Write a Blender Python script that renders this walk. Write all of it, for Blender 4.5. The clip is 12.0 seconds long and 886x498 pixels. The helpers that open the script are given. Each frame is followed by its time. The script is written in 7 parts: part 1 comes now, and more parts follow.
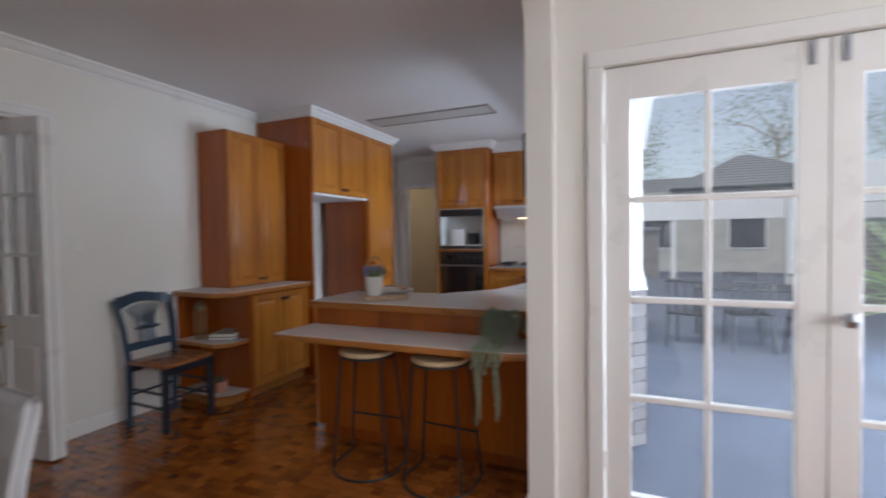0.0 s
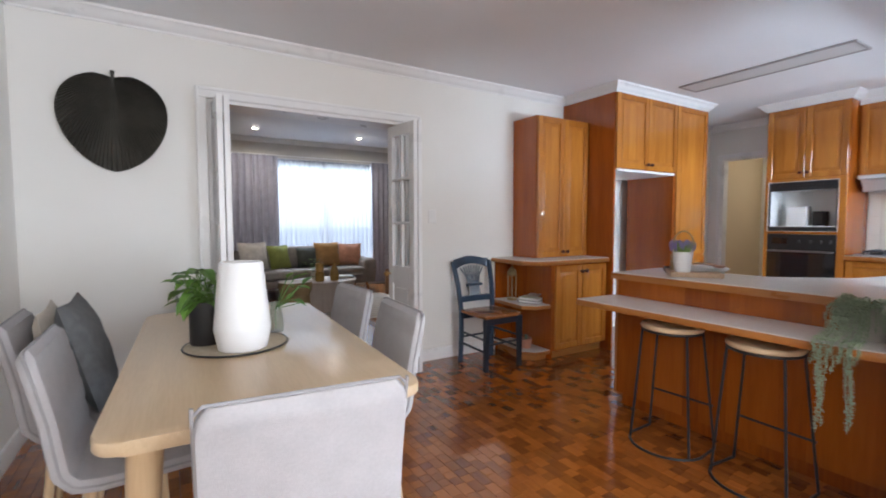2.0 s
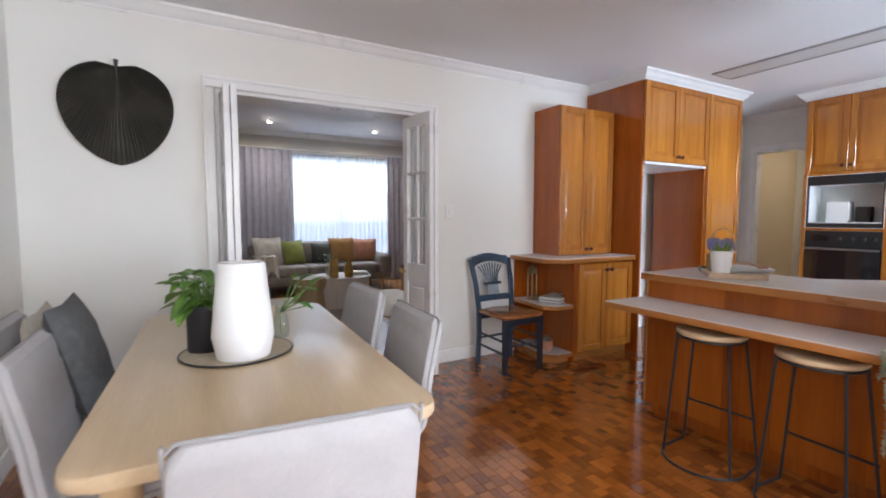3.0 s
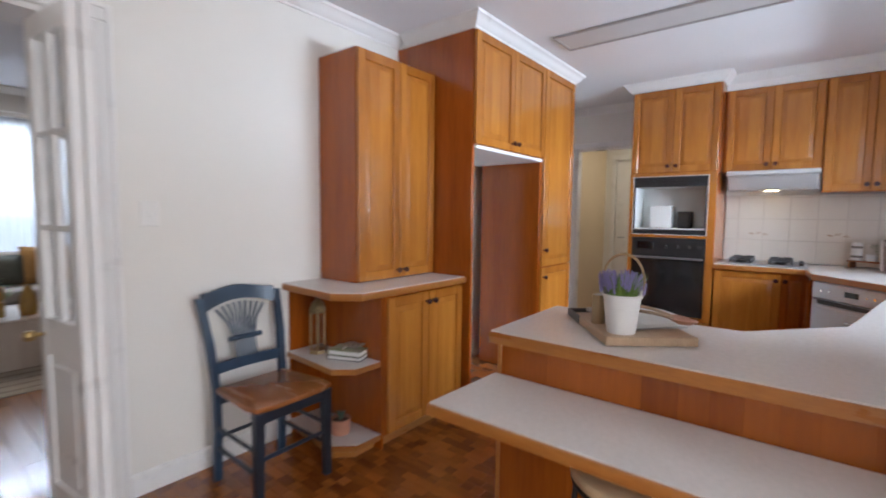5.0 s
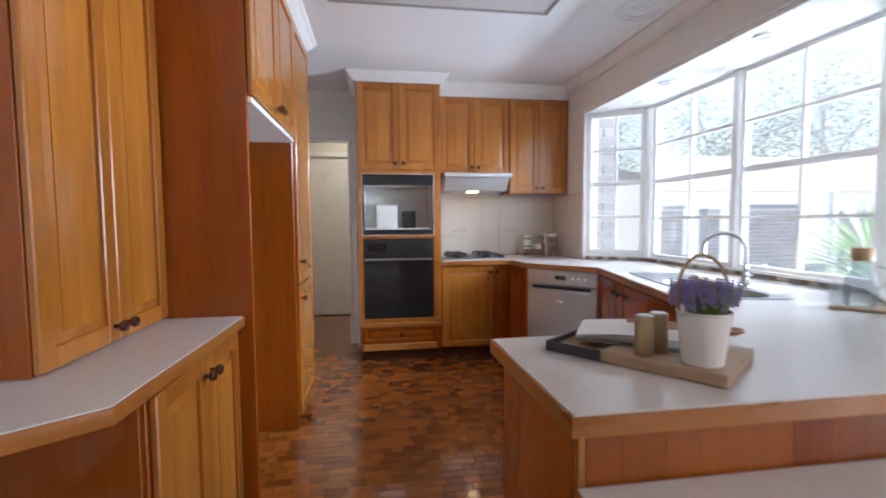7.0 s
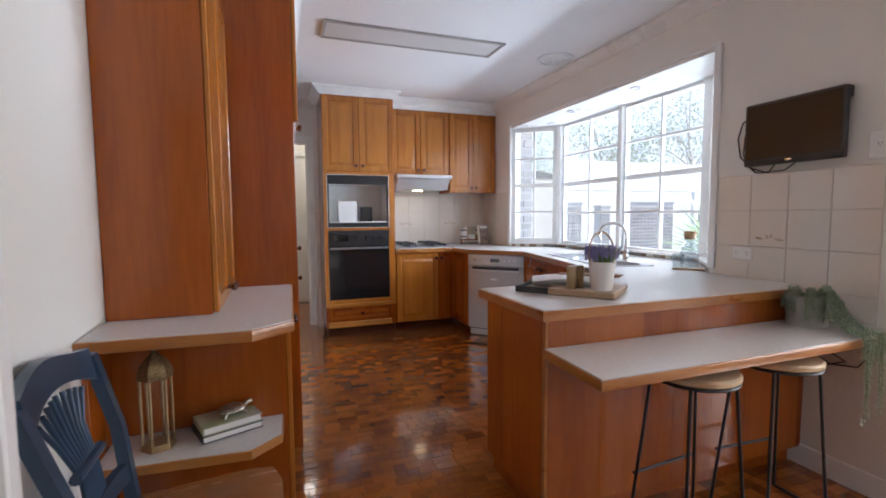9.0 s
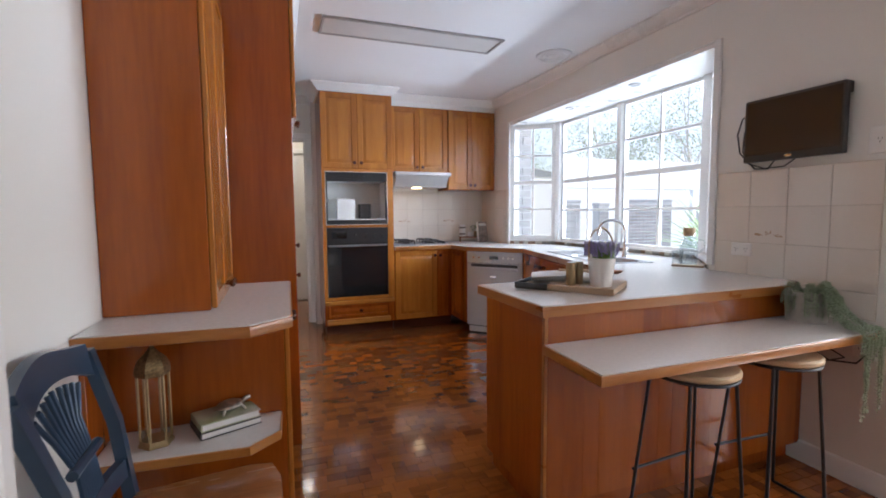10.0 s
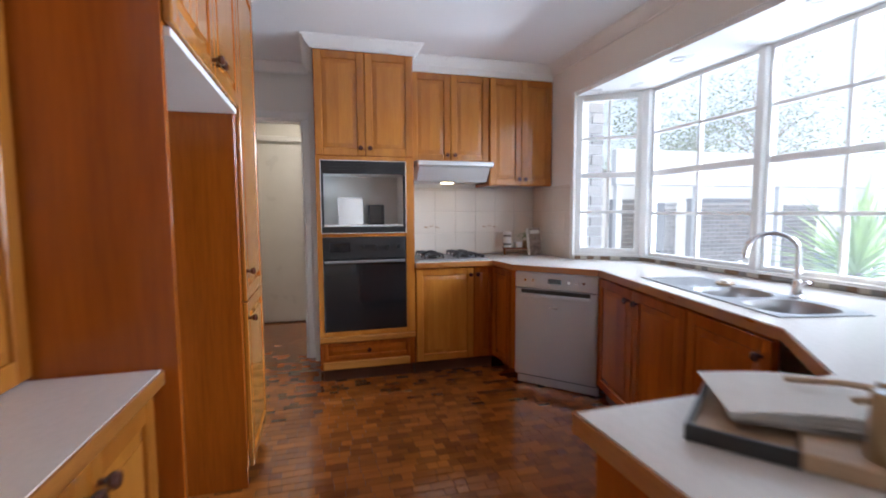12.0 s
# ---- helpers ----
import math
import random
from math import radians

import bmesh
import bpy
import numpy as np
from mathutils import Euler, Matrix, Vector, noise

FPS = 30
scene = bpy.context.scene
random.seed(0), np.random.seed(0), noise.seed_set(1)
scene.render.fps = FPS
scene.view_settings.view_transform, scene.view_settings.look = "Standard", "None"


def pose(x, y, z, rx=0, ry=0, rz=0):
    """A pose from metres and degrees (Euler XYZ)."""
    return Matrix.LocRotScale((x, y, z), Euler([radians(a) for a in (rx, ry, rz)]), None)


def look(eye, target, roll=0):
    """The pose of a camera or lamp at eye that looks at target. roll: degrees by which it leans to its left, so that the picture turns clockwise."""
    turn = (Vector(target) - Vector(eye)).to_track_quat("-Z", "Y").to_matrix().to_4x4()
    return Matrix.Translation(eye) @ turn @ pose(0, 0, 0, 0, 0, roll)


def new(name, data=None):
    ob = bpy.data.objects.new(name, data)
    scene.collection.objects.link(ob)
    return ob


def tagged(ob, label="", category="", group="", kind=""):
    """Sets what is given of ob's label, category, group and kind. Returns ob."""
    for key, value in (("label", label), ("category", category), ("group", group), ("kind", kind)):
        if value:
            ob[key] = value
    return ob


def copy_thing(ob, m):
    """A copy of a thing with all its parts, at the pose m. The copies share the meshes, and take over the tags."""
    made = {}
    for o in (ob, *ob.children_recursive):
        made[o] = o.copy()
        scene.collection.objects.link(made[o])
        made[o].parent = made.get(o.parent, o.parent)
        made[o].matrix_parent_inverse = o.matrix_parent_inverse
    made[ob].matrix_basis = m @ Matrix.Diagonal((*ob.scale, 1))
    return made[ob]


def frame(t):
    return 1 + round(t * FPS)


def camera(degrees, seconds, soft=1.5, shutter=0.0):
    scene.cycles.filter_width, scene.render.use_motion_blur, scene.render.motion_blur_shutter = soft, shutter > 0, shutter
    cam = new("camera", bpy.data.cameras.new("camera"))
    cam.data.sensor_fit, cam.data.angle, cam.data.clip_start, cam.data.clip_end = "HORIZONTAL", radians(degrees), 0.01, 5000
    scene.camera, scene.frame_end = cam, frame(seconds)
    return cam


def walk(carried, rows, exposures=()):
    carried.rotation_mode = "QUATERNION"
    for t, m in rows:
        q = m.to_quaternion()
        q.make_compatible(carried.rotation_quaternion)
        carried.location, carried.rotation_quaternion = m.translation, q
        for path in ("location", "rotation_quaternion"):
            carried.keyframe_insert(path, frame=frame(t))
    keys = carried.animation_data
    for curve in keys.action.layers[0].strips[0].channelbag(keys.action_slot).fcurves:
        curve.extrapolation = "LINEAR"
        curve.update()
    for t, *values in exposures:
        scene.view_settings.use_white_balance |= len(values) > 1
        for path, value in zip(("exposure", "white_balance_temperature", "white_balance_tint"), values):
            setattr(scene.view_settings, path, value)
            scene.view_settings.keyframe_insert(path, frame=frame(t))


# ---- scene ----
cam = camera(88.7, 12.0, soft=1.8, shutter=0.5)
PATH = [
    (0, (0.039, -0.155, 1.308), (-0.738, 1.687, 1.253), -0.8),
    (0.5, (0.058, -0.211, 1.282), (-1.138, 1.391, 1.227), -0.5),
    (1, (0.075, -0.260, 1.258), (-1.389, 1.101, 1.187), -0.3),
    (1.5, (0.084, -0.294, 1.242), (-1.528, 0.886, 1.151), -0.2),
    (2, (0.083, -0.311, 1.233), (-1.623, 0.727, 1.118), -0.1),
    (2.5, (0.068, -0.306, 1.230), (-1.680, 0.658, 1.100), -0.1),
    (4.3, (-0.712, 0.426, 1.292), (-2.276, 1.665, 1.144), 0.4),
    (4.5, (-0.777, 0.57, 1.284), (-2.272, 1.89, 1.146), 0.4),
    (5, (-1.086, 0.922, 1.3), (-2.329, 2.482, 1.148), 0.6),
    (5.5, (-1.415, 1.213, 1.295), (-2.406, 2.945, 1.15), 0.4),
    (6, (-1.761, 1.465, 1.258), (-2.378, 3.363, 1.126), 0.1),
    (6.5, (-2.025, 1.559, 1.261), (-2.215, 3.546, 1.132), -0.3),
    (7, (-2.281, 1.463, 1.266), (-1.984, 3.437, 1.138), -0.4),
    (7.2, (-2.353, 1.381, 1.26), (-1.959, 3.338, 1.129), -0.0),
    (9, (-2.835, 0.797, 1.26), (-2.162, 2.674, 1.109), -0.4),
    (9.5, (-2.85, 0.763, 1.259), (-2.174, 2.639, 1.105), -0.4),
    (10, (-2.835, 0.804, 1.25), (-2.156, 2.679, 1.091), -0.4),
    (10.5, (-2.774, 0.954, 1.247), (-2.097, 2.829, 1.08), -0.4),
    (11, (-2.678, 1.245, 1.252), (-2.005, 3.12, 1.077), -0.4),
    (11.5, (-2.545, 1.605, 1.272), (-1.913, 3.495, 1.102), -0.4),
    (12, (-2.4, 2.044, 1.288), (-1.877, 3.968, 1.126), -0.3),
]
walk(cam, [(t, look(eye, target, roll)) for t, eye, target, roll in PATH],
     exposures=((0.0, -0.12), (0.5, 0.17), (1.0, 0.5), (1.5, 0.65), (2.5, 0.8), (4.5, 0.9), (12.0, 0.9)))



# ---- light ----
world = bpy.data.worlds.new("world")
scene.world = world
world.use_nodes = True
wn = world.node_tree
sky = wn.nodes.new("ShaderNodeTexSky")
sky.sky_type = "NISHITA"
sky.sun_disc = False
sky.sun_elevation = radians(52)
sky.sun_rotation = radians(190)
# thin high cloud veils the blue
veil = wn.nodes.new("ShaderNodeMix")
veil.data_type = "RGBA"
veil.inputs["Factor"].default_value = 0.65
veil.inputs["B"].default_value = (3.8, 4.15, 4.7, 1)
wn.links.new(sky.outputs[0], veil.inputs["A"])
wn.links.new(veil.outputs["Result"], wn.nodes["Background"].inputs[0])
wn.nodes["Background"].inputs[1].default_value = 0.14


def lamp(name, kind, energy, m, color=(1, 1, 1), size=None, size_y=None, angle=None, spread=None):
    data = bpy.data.lights.new(name, kind)
    data.energy, data.color = energy, color
    if size:
        data.shape, data.size, data.size_y = "RECTANGLE", size, size_y or size
    if angle:
        data.angle = radians(angle)
    if spread:
        data.spread = radians(spread)
    ob = new(name, data)
    ob.matrix_basis = m
    return ob


lamp("sun", "SUN", 2.0, look((0, 0, 8), (1.0, 5.6, 1.2)), (1, 0.95, 0.87), angle=0.6)
DAY = (0.70, 0.82, 1.0)
lamp("bay_daylight", "AREA", 290, look((4.2, 2.9, 3.3), (-2.0, 5.3, 1.3)), DAY, 4.6, 2.2, spread=110)
lamp("bay_ground_light", "AREA", 420, look((3.6, 4.14, 0.4), (-2.6, 4.14, 2.0)), DAY, 4.5, 0.7)
lamp("french_door_daylight", "AREA", 6, look((0.66, 3.3, 3.0), (0.2, 0.2, 0.7)), DAY, 1.8, 1.4)
lamp("sunroom_daylight", "AREA", 49, look((2.5, 0.4, 1.45), (-2.0, 0.5, 1.5)), (0.94, 0.92, 0.94), 2.0, 1.6)
lamp("lounge_daylight", "AREA", 270, look((-9.75, 2.3, 3.35), (-6.6, 2.3, 0.9)), DAY, 2.2, 1.4)
for y in (0.95, 2.72):
    lamp("lounge_downlight_lamp", "AREA", 7, look((-7.82, y, 2.747), (-7.3, y, 0)), (1.0, 0.93, 0.84), 0.05, 0.05)
lamp("hall_light", "AREA", 4.2, look((-2.5, 6.95, 2.50), (-2.5, 6.95, 0)), (1.0, 0.92, 0.80), 0.3, 0.3)

# ---- materials ----


def mat(name, color, rough=0.5, metal=0.0, var=0.12, scale=6.0, grain=0.0, stretch=(1, 1, 1), bump=0.0, bump_scale=60.0,
        coat=0.0, dark=None, rand=0.0, island=False, sub=0.0, emit=0.0, trans=0.0, spec=0.5):
    """A surface with large stains, fine grain and relief; rand varies it piece by piece."""
    m = bpy.data.materials.new(name)
    m.use_nodes = True
    nt = m.node_tree
    n, ln = nt.nodes, nt.links
    b = n["Principled BSDF"]
    b.inputs["Metallic"].default_value = metal
    b.inputs["Specular IOR Level"].default_value = spec
    b.inputs["Coat Weight"].default_value = coat
    b.inputs["Coat Roughness"].default_value = 0.07
    b.inputs["Subsurface Weight"].default_value = sub
    b.inputs["Transmission Weight"].default_value = trans
    if sub:
        b.inputs["Subsurface Scale"].default_value = 0.01
    tc = n.new("ShaderNodeTexCoord")
    mp = n.new("ShaderNodeMapping")
    mp.inputs["Scale"].default_value = stretch
    ln.new(tc.outputs["Object"], mp.inputs["Vector"])
    vec = mp.outputs["Vector"]
    if rand:
        src = n.new("ShaderNodeNewGeometry").outputs["Random Per Island"] if island else n.new("ShaderNodeObjectInfo").outputs["Random"]
        off = n.new("ShaderNodeVectorMath")
        off.operation = "MULTIPLY_ADD"
        cmb = n.new("ShaderNodeCombineXYZ")
        for k in range(3):
            ln.new(src, cmb.inputs[k])
        off.inputs[1].default_value = (37.0, 53.0, 29.0)
        ln.new(cmb.outputs[0], off.inputs[0])
        ln.new(vec, off.inputs[2])
        vec = off.outputs[0]
    big = n.new("ShaderNodeTexNoise")
    big.inputs["Scale"].default_value = scale
    big.inputs["Detail"].default_value = 4
    ln.new(vec, big.inputs["Vector"])
    fine = n.new("ShaderNodeTexNoise")
    fine.inputs["Scale"].default_value = scale * 9
    fine.inputs["Detail"].default_value = 3
    ln.new(vec, fine.inputs["Vector"])
    mixn = n.new("ShaderNodeMath")
    mixn.operation = "MULTIPLY_ADD"
    mixn.inputs[1].default_value = grain
    ln.new(fine.outputs["Fac"], mixn.inputs[0])
    ln.new(big.outputs["Fac"], mixn.inputs[2])
    fac = mixn.outputs[0]
    if rand:
        add = n.new("ShaderNodeMath")
        add.operation = "MULTIPLY_ADD"
        add.inputs[1].default_value = rand
        ln.new(src, add.inputs[0])
        ln.new(fac, add.inputs[2])
        fac = add.outputs[0]
    mr = n.new("ShaderNodeMapRange")
    mr.inputs[1].default_value = 0.3 + 0.28 * grain
    mr.inputs[2].default_value = 0.7 + 0.72 * grain + rand
    ln.new(fac, mr.inputs[0])
    mix = n.new("ShaderNodeMix")
    mix.data_type = "RGBA"
    lo = dark or tuple(c * (1 - var) for c in color)
    hi = tuple(min(1, c * (1 + var * 0.6)) for c in color) if not dark else color
    mix.inputs["A"].default_value = (*lo, 1)
    mix.inputs["B"].default_value = (*hi, 1)
    ln.new(mr.outputs[0], mix.inputs["Factor"])
    ln.new(mix.outputs["Result"], b.inputs["Base Color"])
    rr = n.new("ShaderNodeMapRange")
    rr.inputs[3].default_value, rr.inputs[4].default_value = rough * 0.85, min(1, rough * 1.2)
    ln.new(big.outputs["Fac"], rr.inputs[0])
    ln.new(rr.outputs[0], b.inputs["Roughness"])
    if bump:
        bt = n.new("ShaderNodeTexNoise")
        bt.inputs["Scale"].default_value = bump_scale
        bt.inputs["Detail"].default_value = 3
        ln.new(vec, bt.inputs["Vector"])
        bp = n.new("ShaderNodeBump")
        bp.inputs["Strength"].default_value = bump
        bp.inputs["Distance"].default_value = 0.01
        ln.new(bt.outputs["Fac"], bp.inputs["Height"])
        ln.new(bp.outputs[0], b.inputs["Normal"])
    if emit:
        b.inputs["Emission Color"].default_value = (*color, 1)
        b.inputs["Emission Strength"].default_value = emit
    return m


def glass_mat(name, tint=(1, 1, 1), gloss=0.9, film=0.0):
    m = bpy.data.materials.new(name)
    m.use_nodes = True
    n, ln = m.node_tree.nodes, m.node_tree.links
    n.remove(n["Principled BSDF"])
    tr, gl, mx, fr = n.new("ShaderNodeBsdfTransparent"), n.new("ShaderNodeBsdfGlossy"), n.new("ShaderNodeMixShader"), n.new("ShaderNodeLayerWeight")
    pw, ml = n.new("ShaderNodeMath"), n.new("ShaderNodeMath")
    pw.operation, ml.operation = "POWER", "MULTIPLY_ADD"
    pw.inputs[1].default_value, ml.inputs[1].default_value, ml.inputs[2].default_value = 4.0, 0.55, 0.02
    ln.new(fr.outputs["Facing"], pw.inputs[0])
    ln.new(pw.outputs[0], ml.inputs[0])
    tr.inputs[0].default_value = (*tint, 1)
    gl.inputs[0].default_value = (gloss, gloss, gloss, 1)
    gl.inputs["Roughness"].default_value = 0.02
    ln.new(ml.outputs[0], mx.inputs[0])
    ln.new(tr.outputs[0], mx.inputs[1])
    ln.new(gl.outputs[0], mx.inputs[2])
    # a translucent share whitens the glass, standing in for glare
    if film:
        haze, dm = n.new("ShaderNodeBsdfTranslucent"), n.new("ShaderNodeMixShader")
        haze.inputs[0].default_value = (0.9, 0.93, 1.0, 1)
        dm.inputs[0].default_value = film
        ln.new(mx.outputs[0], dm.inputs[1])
        ln.new(haze.outputs[0], dm.inputs[2])
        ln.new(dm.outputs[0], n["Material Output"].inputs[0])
    else:
        ln.new(mx.outputs[0], n["Material Output"].inputs[0])
    return m


WALL = mat("wall_paint", (0.80, 0.78, 0.73), 0.55, var=0.03, scale=1.5, bump=0.04, bump_scale=120)
LOUNGE_WALL = mat("lounge_wall_paint", (0.66, 0.63, 0.58), 0.6, var=0.04, scale=1.5, bump=0.04, bump_scale=120)
CEIL = mat("ceiling_paint", (0.80, 0.80, 0.81), 0.7, var=0.025, scale=1.2, bump=0.03, bump_scale=90)
TRIM = mat("white_gloss_trim", (0.82, 0.81, 0.79), 0.28, var=0.03, scale=5)
FRAMEW = mat("white_window_paint", (0.82, 0.82, 0.81), 0.32, var=0.04, scale=6)
# the hall's warm lamplight is put into this wall's colour
WARM = mat("hall_warm_lit_paint", (0.68, 0.55, 0.37), 0.6, var=0.04, scale=1.5)
GRAINZ = (6, 6, 0.5)
WOOD = mat("honey_timber", (0.58, 0.225, 0.034), 0.24, dark=(0.28, 0.080, 0.010), scale=2.2, grain=0.45, stretch=GRAINZ, bump=0.02, bump_scale=30, coat=0.6, spec=0.45, rand=0.45, island=True)
WOODH = mat("honey_timber_across", (0.60, 0.26, 0.05), 0.24, dark=(0.33, 0.11, 0.018), scale=3.0, grain=0.55, stretch=(0.5, 0.5, 6), coat=0.5, rand=0.4)
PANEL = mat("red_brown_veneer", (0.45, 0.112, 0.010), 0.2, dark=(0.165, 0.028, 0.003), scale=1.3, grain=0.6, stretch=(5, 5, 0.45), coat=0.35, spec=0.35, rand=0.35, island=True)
PANELB = mat("red_brown_board", (0.47, 0.130, 0.014), 0.2, dark=(0.17, 0.030, 0.004), scale=1.3, grain=0.6, stretch=(5, 5, 0.45), coat=0.35, spec=0.35, rand=0.8)
EDGE = mat("timber_edge_strip", (0.50, 0.205, 0.045), 0.28, dark=(0.28, 0.09, 0.018), scale=3, grain=0.5, stretch=(1, 1, 6), coat=0.2, rand=0.3)
KICKM = mat("dark_kickboard", (0.10, 0.03, 0.012), 0.4, var=0.3, scale=5)
KNOBM = mat("dark_red_knob", (0.075, 0.018, 0.01), 0.15, var=0.3, coat=0.6)
LAMINATE = mat("speckled_laminate", (0.70, 0.665, 0.63), 0.24, var=0.07, scale=60, grain=0.6)
TILE = mat("cream_wall_tile", (0.76, 0.70, 0.62), 0.16, var=0.05, scale=4, rand=0.3, coat=0.3)
GROUT = mat("grout", (0.60, 0.54, 0.46), 0.8)
STEEL = mat("brushed_steel", (0.42, 0.435, 0.46), 0.33, metal=1.0, var=0.03, scale=1.5)
CHROME = mat("chrome", (0.75, 0.76, 0.78), 0.08, metal=1.0, var=0.05)
BLACKG = mat("black_glass", (0.012, 0.012, 0.013), 0.06, var=0.2, coat=0.6)
BLACK = mat("black_plastic", (0.02, 0.02, 0.021), 0.35, var=0.2, scale=12)
BLACKM = mat("black_powder_coat", (0.018, 0.018, 0.02), 0.42, var=0.2, scale=14)
DARKGREY = mat("dark_grey_plastic", (0.05, 0.048, 0.046), 0.4, var=0.15)
GLASS = glass_mat("window_glass")
# window glass with the daylight's veiling glare mixed in as a milky layer
HAZED = glass_mat("hazed_window_glass", film=0.02)
ASH = mat("pale_ash", (0.66, 0.50, 0.32), 0.32, dark=(0.54, 0.385, 0.225), scale=2.2, grain=0.6, stretch=(0.6, 7, 7), coat=0.15, bump=0.02, bump_scale=60)
ASHZ = mat("pale_ash_leg", (0.64, 0.46, 0.27), 0.35, dark=(0.50, 0.33, 0.175), scale=2.2, grain=0.6, stretch=(7, 7, 0.6))
LINEN = mat("pale_grey_linen", (0.46, 0.445, 0.445), 0.9, var=0.1, scale=14, grain=0.7, bump=0.35, bump_scale=420)
# legs, stretchers and aprons in a darker blue than the chair's back
DARKBLUE = mat("dark_blue_chair_legs", (0.016, 0.022, 0.034), 0.35, var=0.3, scale=12, coat=0.1)
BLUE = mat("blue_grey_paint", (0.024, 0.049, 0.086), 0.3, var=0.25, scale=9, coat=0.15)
SEATW = mat("brown_seat_timber", (0.36, 0.135, 0.04), 0.26, dark=(0.20, 0.065, 0.02), scale=3, grain=0.6, stretch=(5, 0.6, 5), coat=0.35)
PLASTICW = mat("white_plastic", (0.80, 0.79, 0.76), 0.35, var=0.03)
CERAMIC = mat("matt_white_ceramic", (0.83, 0.82, 0.80), 0.5, var=0.03, scale=10)
LEAF = mat("leaf_green", (0.15, 0.28, 0.045), 0.4, dark=(0.04, 0.11, 0.018), scale=18, rand=0.6, island=True)
PAPER = mat("paper", (0.78, 0.77, 0.74), 0.6, var=0.05, scale=20)


# ---- building helpers ----
def thing(name, m, label, category, group="", kind=""):
    ob = new(name)
    ob.empty_display_size = 0.1
    ob.matrix_basis = m
    return tagged(ob, label, category, group, kind)


def mesh_of(bm, name, material, smooth=True, angle=35):
    me = bpy.data.meshes.new(name)
    bmesh.ops.recalc_face_normals(bm, faces=bm.faces[:])
    bm.to_mesh(me)
    bm.free()
    if smooth:
        me.shade_smooth()
        me.set_sharp_from_angle(angle=radians(angle))
    for x in material if isinstance(material, (list, tuple)) else (material,):
        me.materials.append(x)
    return me


def part(name, bm, material, parent=None, label="", smooth=True):
    ob = new(name, mesh_of(bm, name, material, smooth))
    if parent:
        ob.parent = parent
    return tagged(ob, label)


def setting(name, bm, material, label, category):
    return tagged(part(name, bm, material), label, category, kind="structure")


def solo(name, bm, material, label, category, m=None, group=""):
    ob = part(name, bm, material)
    if m:
        ob.matrix_basis = m
    return tagged(ob, label, category, group)


def B():
    return bmesh.new()


def box(bm, x0, y0, z0, x1, y1, z1, bev=0.0, seg=1, mi=0):
    """An upright block, its edges rounded by bev."""
    vs = [bm.verts.new(p) for p in ((x0, y0, z0), (x1, y0, z0), (x1, y1, z0), (x0, y1, z0), (x0, y0, z1), (x1, y0, z1), (x1, y1, z1), (x0, y1, z1))]
    fs = [bm.faces.new([vs[i] for i in q]) for q in ((3, 2, 1, 0), (4, 5, 6, 7), (0, 1, 5, 4), (1, 2, 6, 5), (2, 3, 7, 6), (3, 0, 4, 7))]
    for f in fs:
        f.material_index = mi
    if bev:
        es = list({e for f in fs for e in f.edges})
        bmesh.ops.bevel(bm, geom=es, offset=bev, segments=seg, affect="EDGES", profile=0.5)
    return bm


def prism(bm, poly, z0, z1, bev=0.0, seg=1):
    """A plate of the outline poly."""
    lo = [bm.verts.new((x, y, z0)) for x, y in poly]
    hi = [bm.verts.new((x, y, z1)) for x, y in poly]
    n = len(poly)
    fs = [bm.faces.new(lo[::-1]), bm.faces.new(hi)]
    fs += [bm.faces.new((lo[i], lo[(i + 1) % n], hi[(i + 1) % n], hi[i])) for i in range(n)]
    if bev:
        es = list({e for f in fs[:2] for e in f.edges})
        bmesh.ops.bevel(bm, geom=es, offset=bev, segments=seg, affect="EDGES", profile=0.5)
    return bm


def lathe(bm, prof, n=24, at=(0, 0, 0), sx=1.0, sy=1.0, cap=True):
    """A body turned about the upright axis; prof: radius and height."""
    rings = []
    for r, z in prof:
        if r < 1e-5:
            rings.append([bm.verts.new((at[0], at[1], at[2] + z))])
        else:
            rings.append([bm.verts.new((at[0] + sx * r * math.cos(2 * math.pi * k / n), at[1] + sy * r * math.sin(2 * math.pi * k / n), at[2] + z)) for k in range(n)])
    for a, b in zip(rings, rings[1:]):
        for k in range(n):
            q = [a[k % len(a)], a[(k + 1) % len(a)], b[(k + 1) % len(b)], b[k % len(b)]]
            q = [v for i, v in enumerate(q) if v not in q[:i]]
            if len(q) > 2:
                bm.faces.new(q)
    for ring in (rings[0], rings[-1]):
        if cap and len(ring) > 2:
            bm.faces.new(ring)
    return bm


def tube(bm, pts, r, n=8, closed=False, r1=None):
    """A round bar along pts, tapering from r to r1."""
    pts = [Vector(p) for p in pts]
    rings, up = [], None
    cnt = len(pts)
    for i, p in enumerate(pts):
        if closed:
            d = (pts[(i + 1) % cnt] - pts[i - 1]).normalized()
        else:
            d = (pts[min(i + 1, cnt - 1)] - pts[max(i - 1, 0)]).normalized()
        if up is None:
            up = Vector((0, 0, 1)) if abs(d.z) < 0.9 else Vector((1, 0, 0))
        a = d.cross(up).normalized()
        b = a.cross(d).normalized()
        up = b
        rad = r if r1 is None else r + (r1 - r) * i / (cnt - 1)
        rings.append([bm.verts.new(p + rad * (math.cos(2 * math.pi * k / n) * a + math.sin(2 * math.pi * k / n) * b)) for k in range(n)])
    for i in range(cnt if closed else cnt - 1):
        a, b = rings[i], rings[(i + 1) % cnt]
        for k in range(n):
            bm.faces.new((a[k], a[(k + 1) % n], b[(k + 1) % n], b[k]))
    if not closed:
        bm.faces.new(rings[0][::-1])
        bm.faces.new(rings[-1])
    return bm


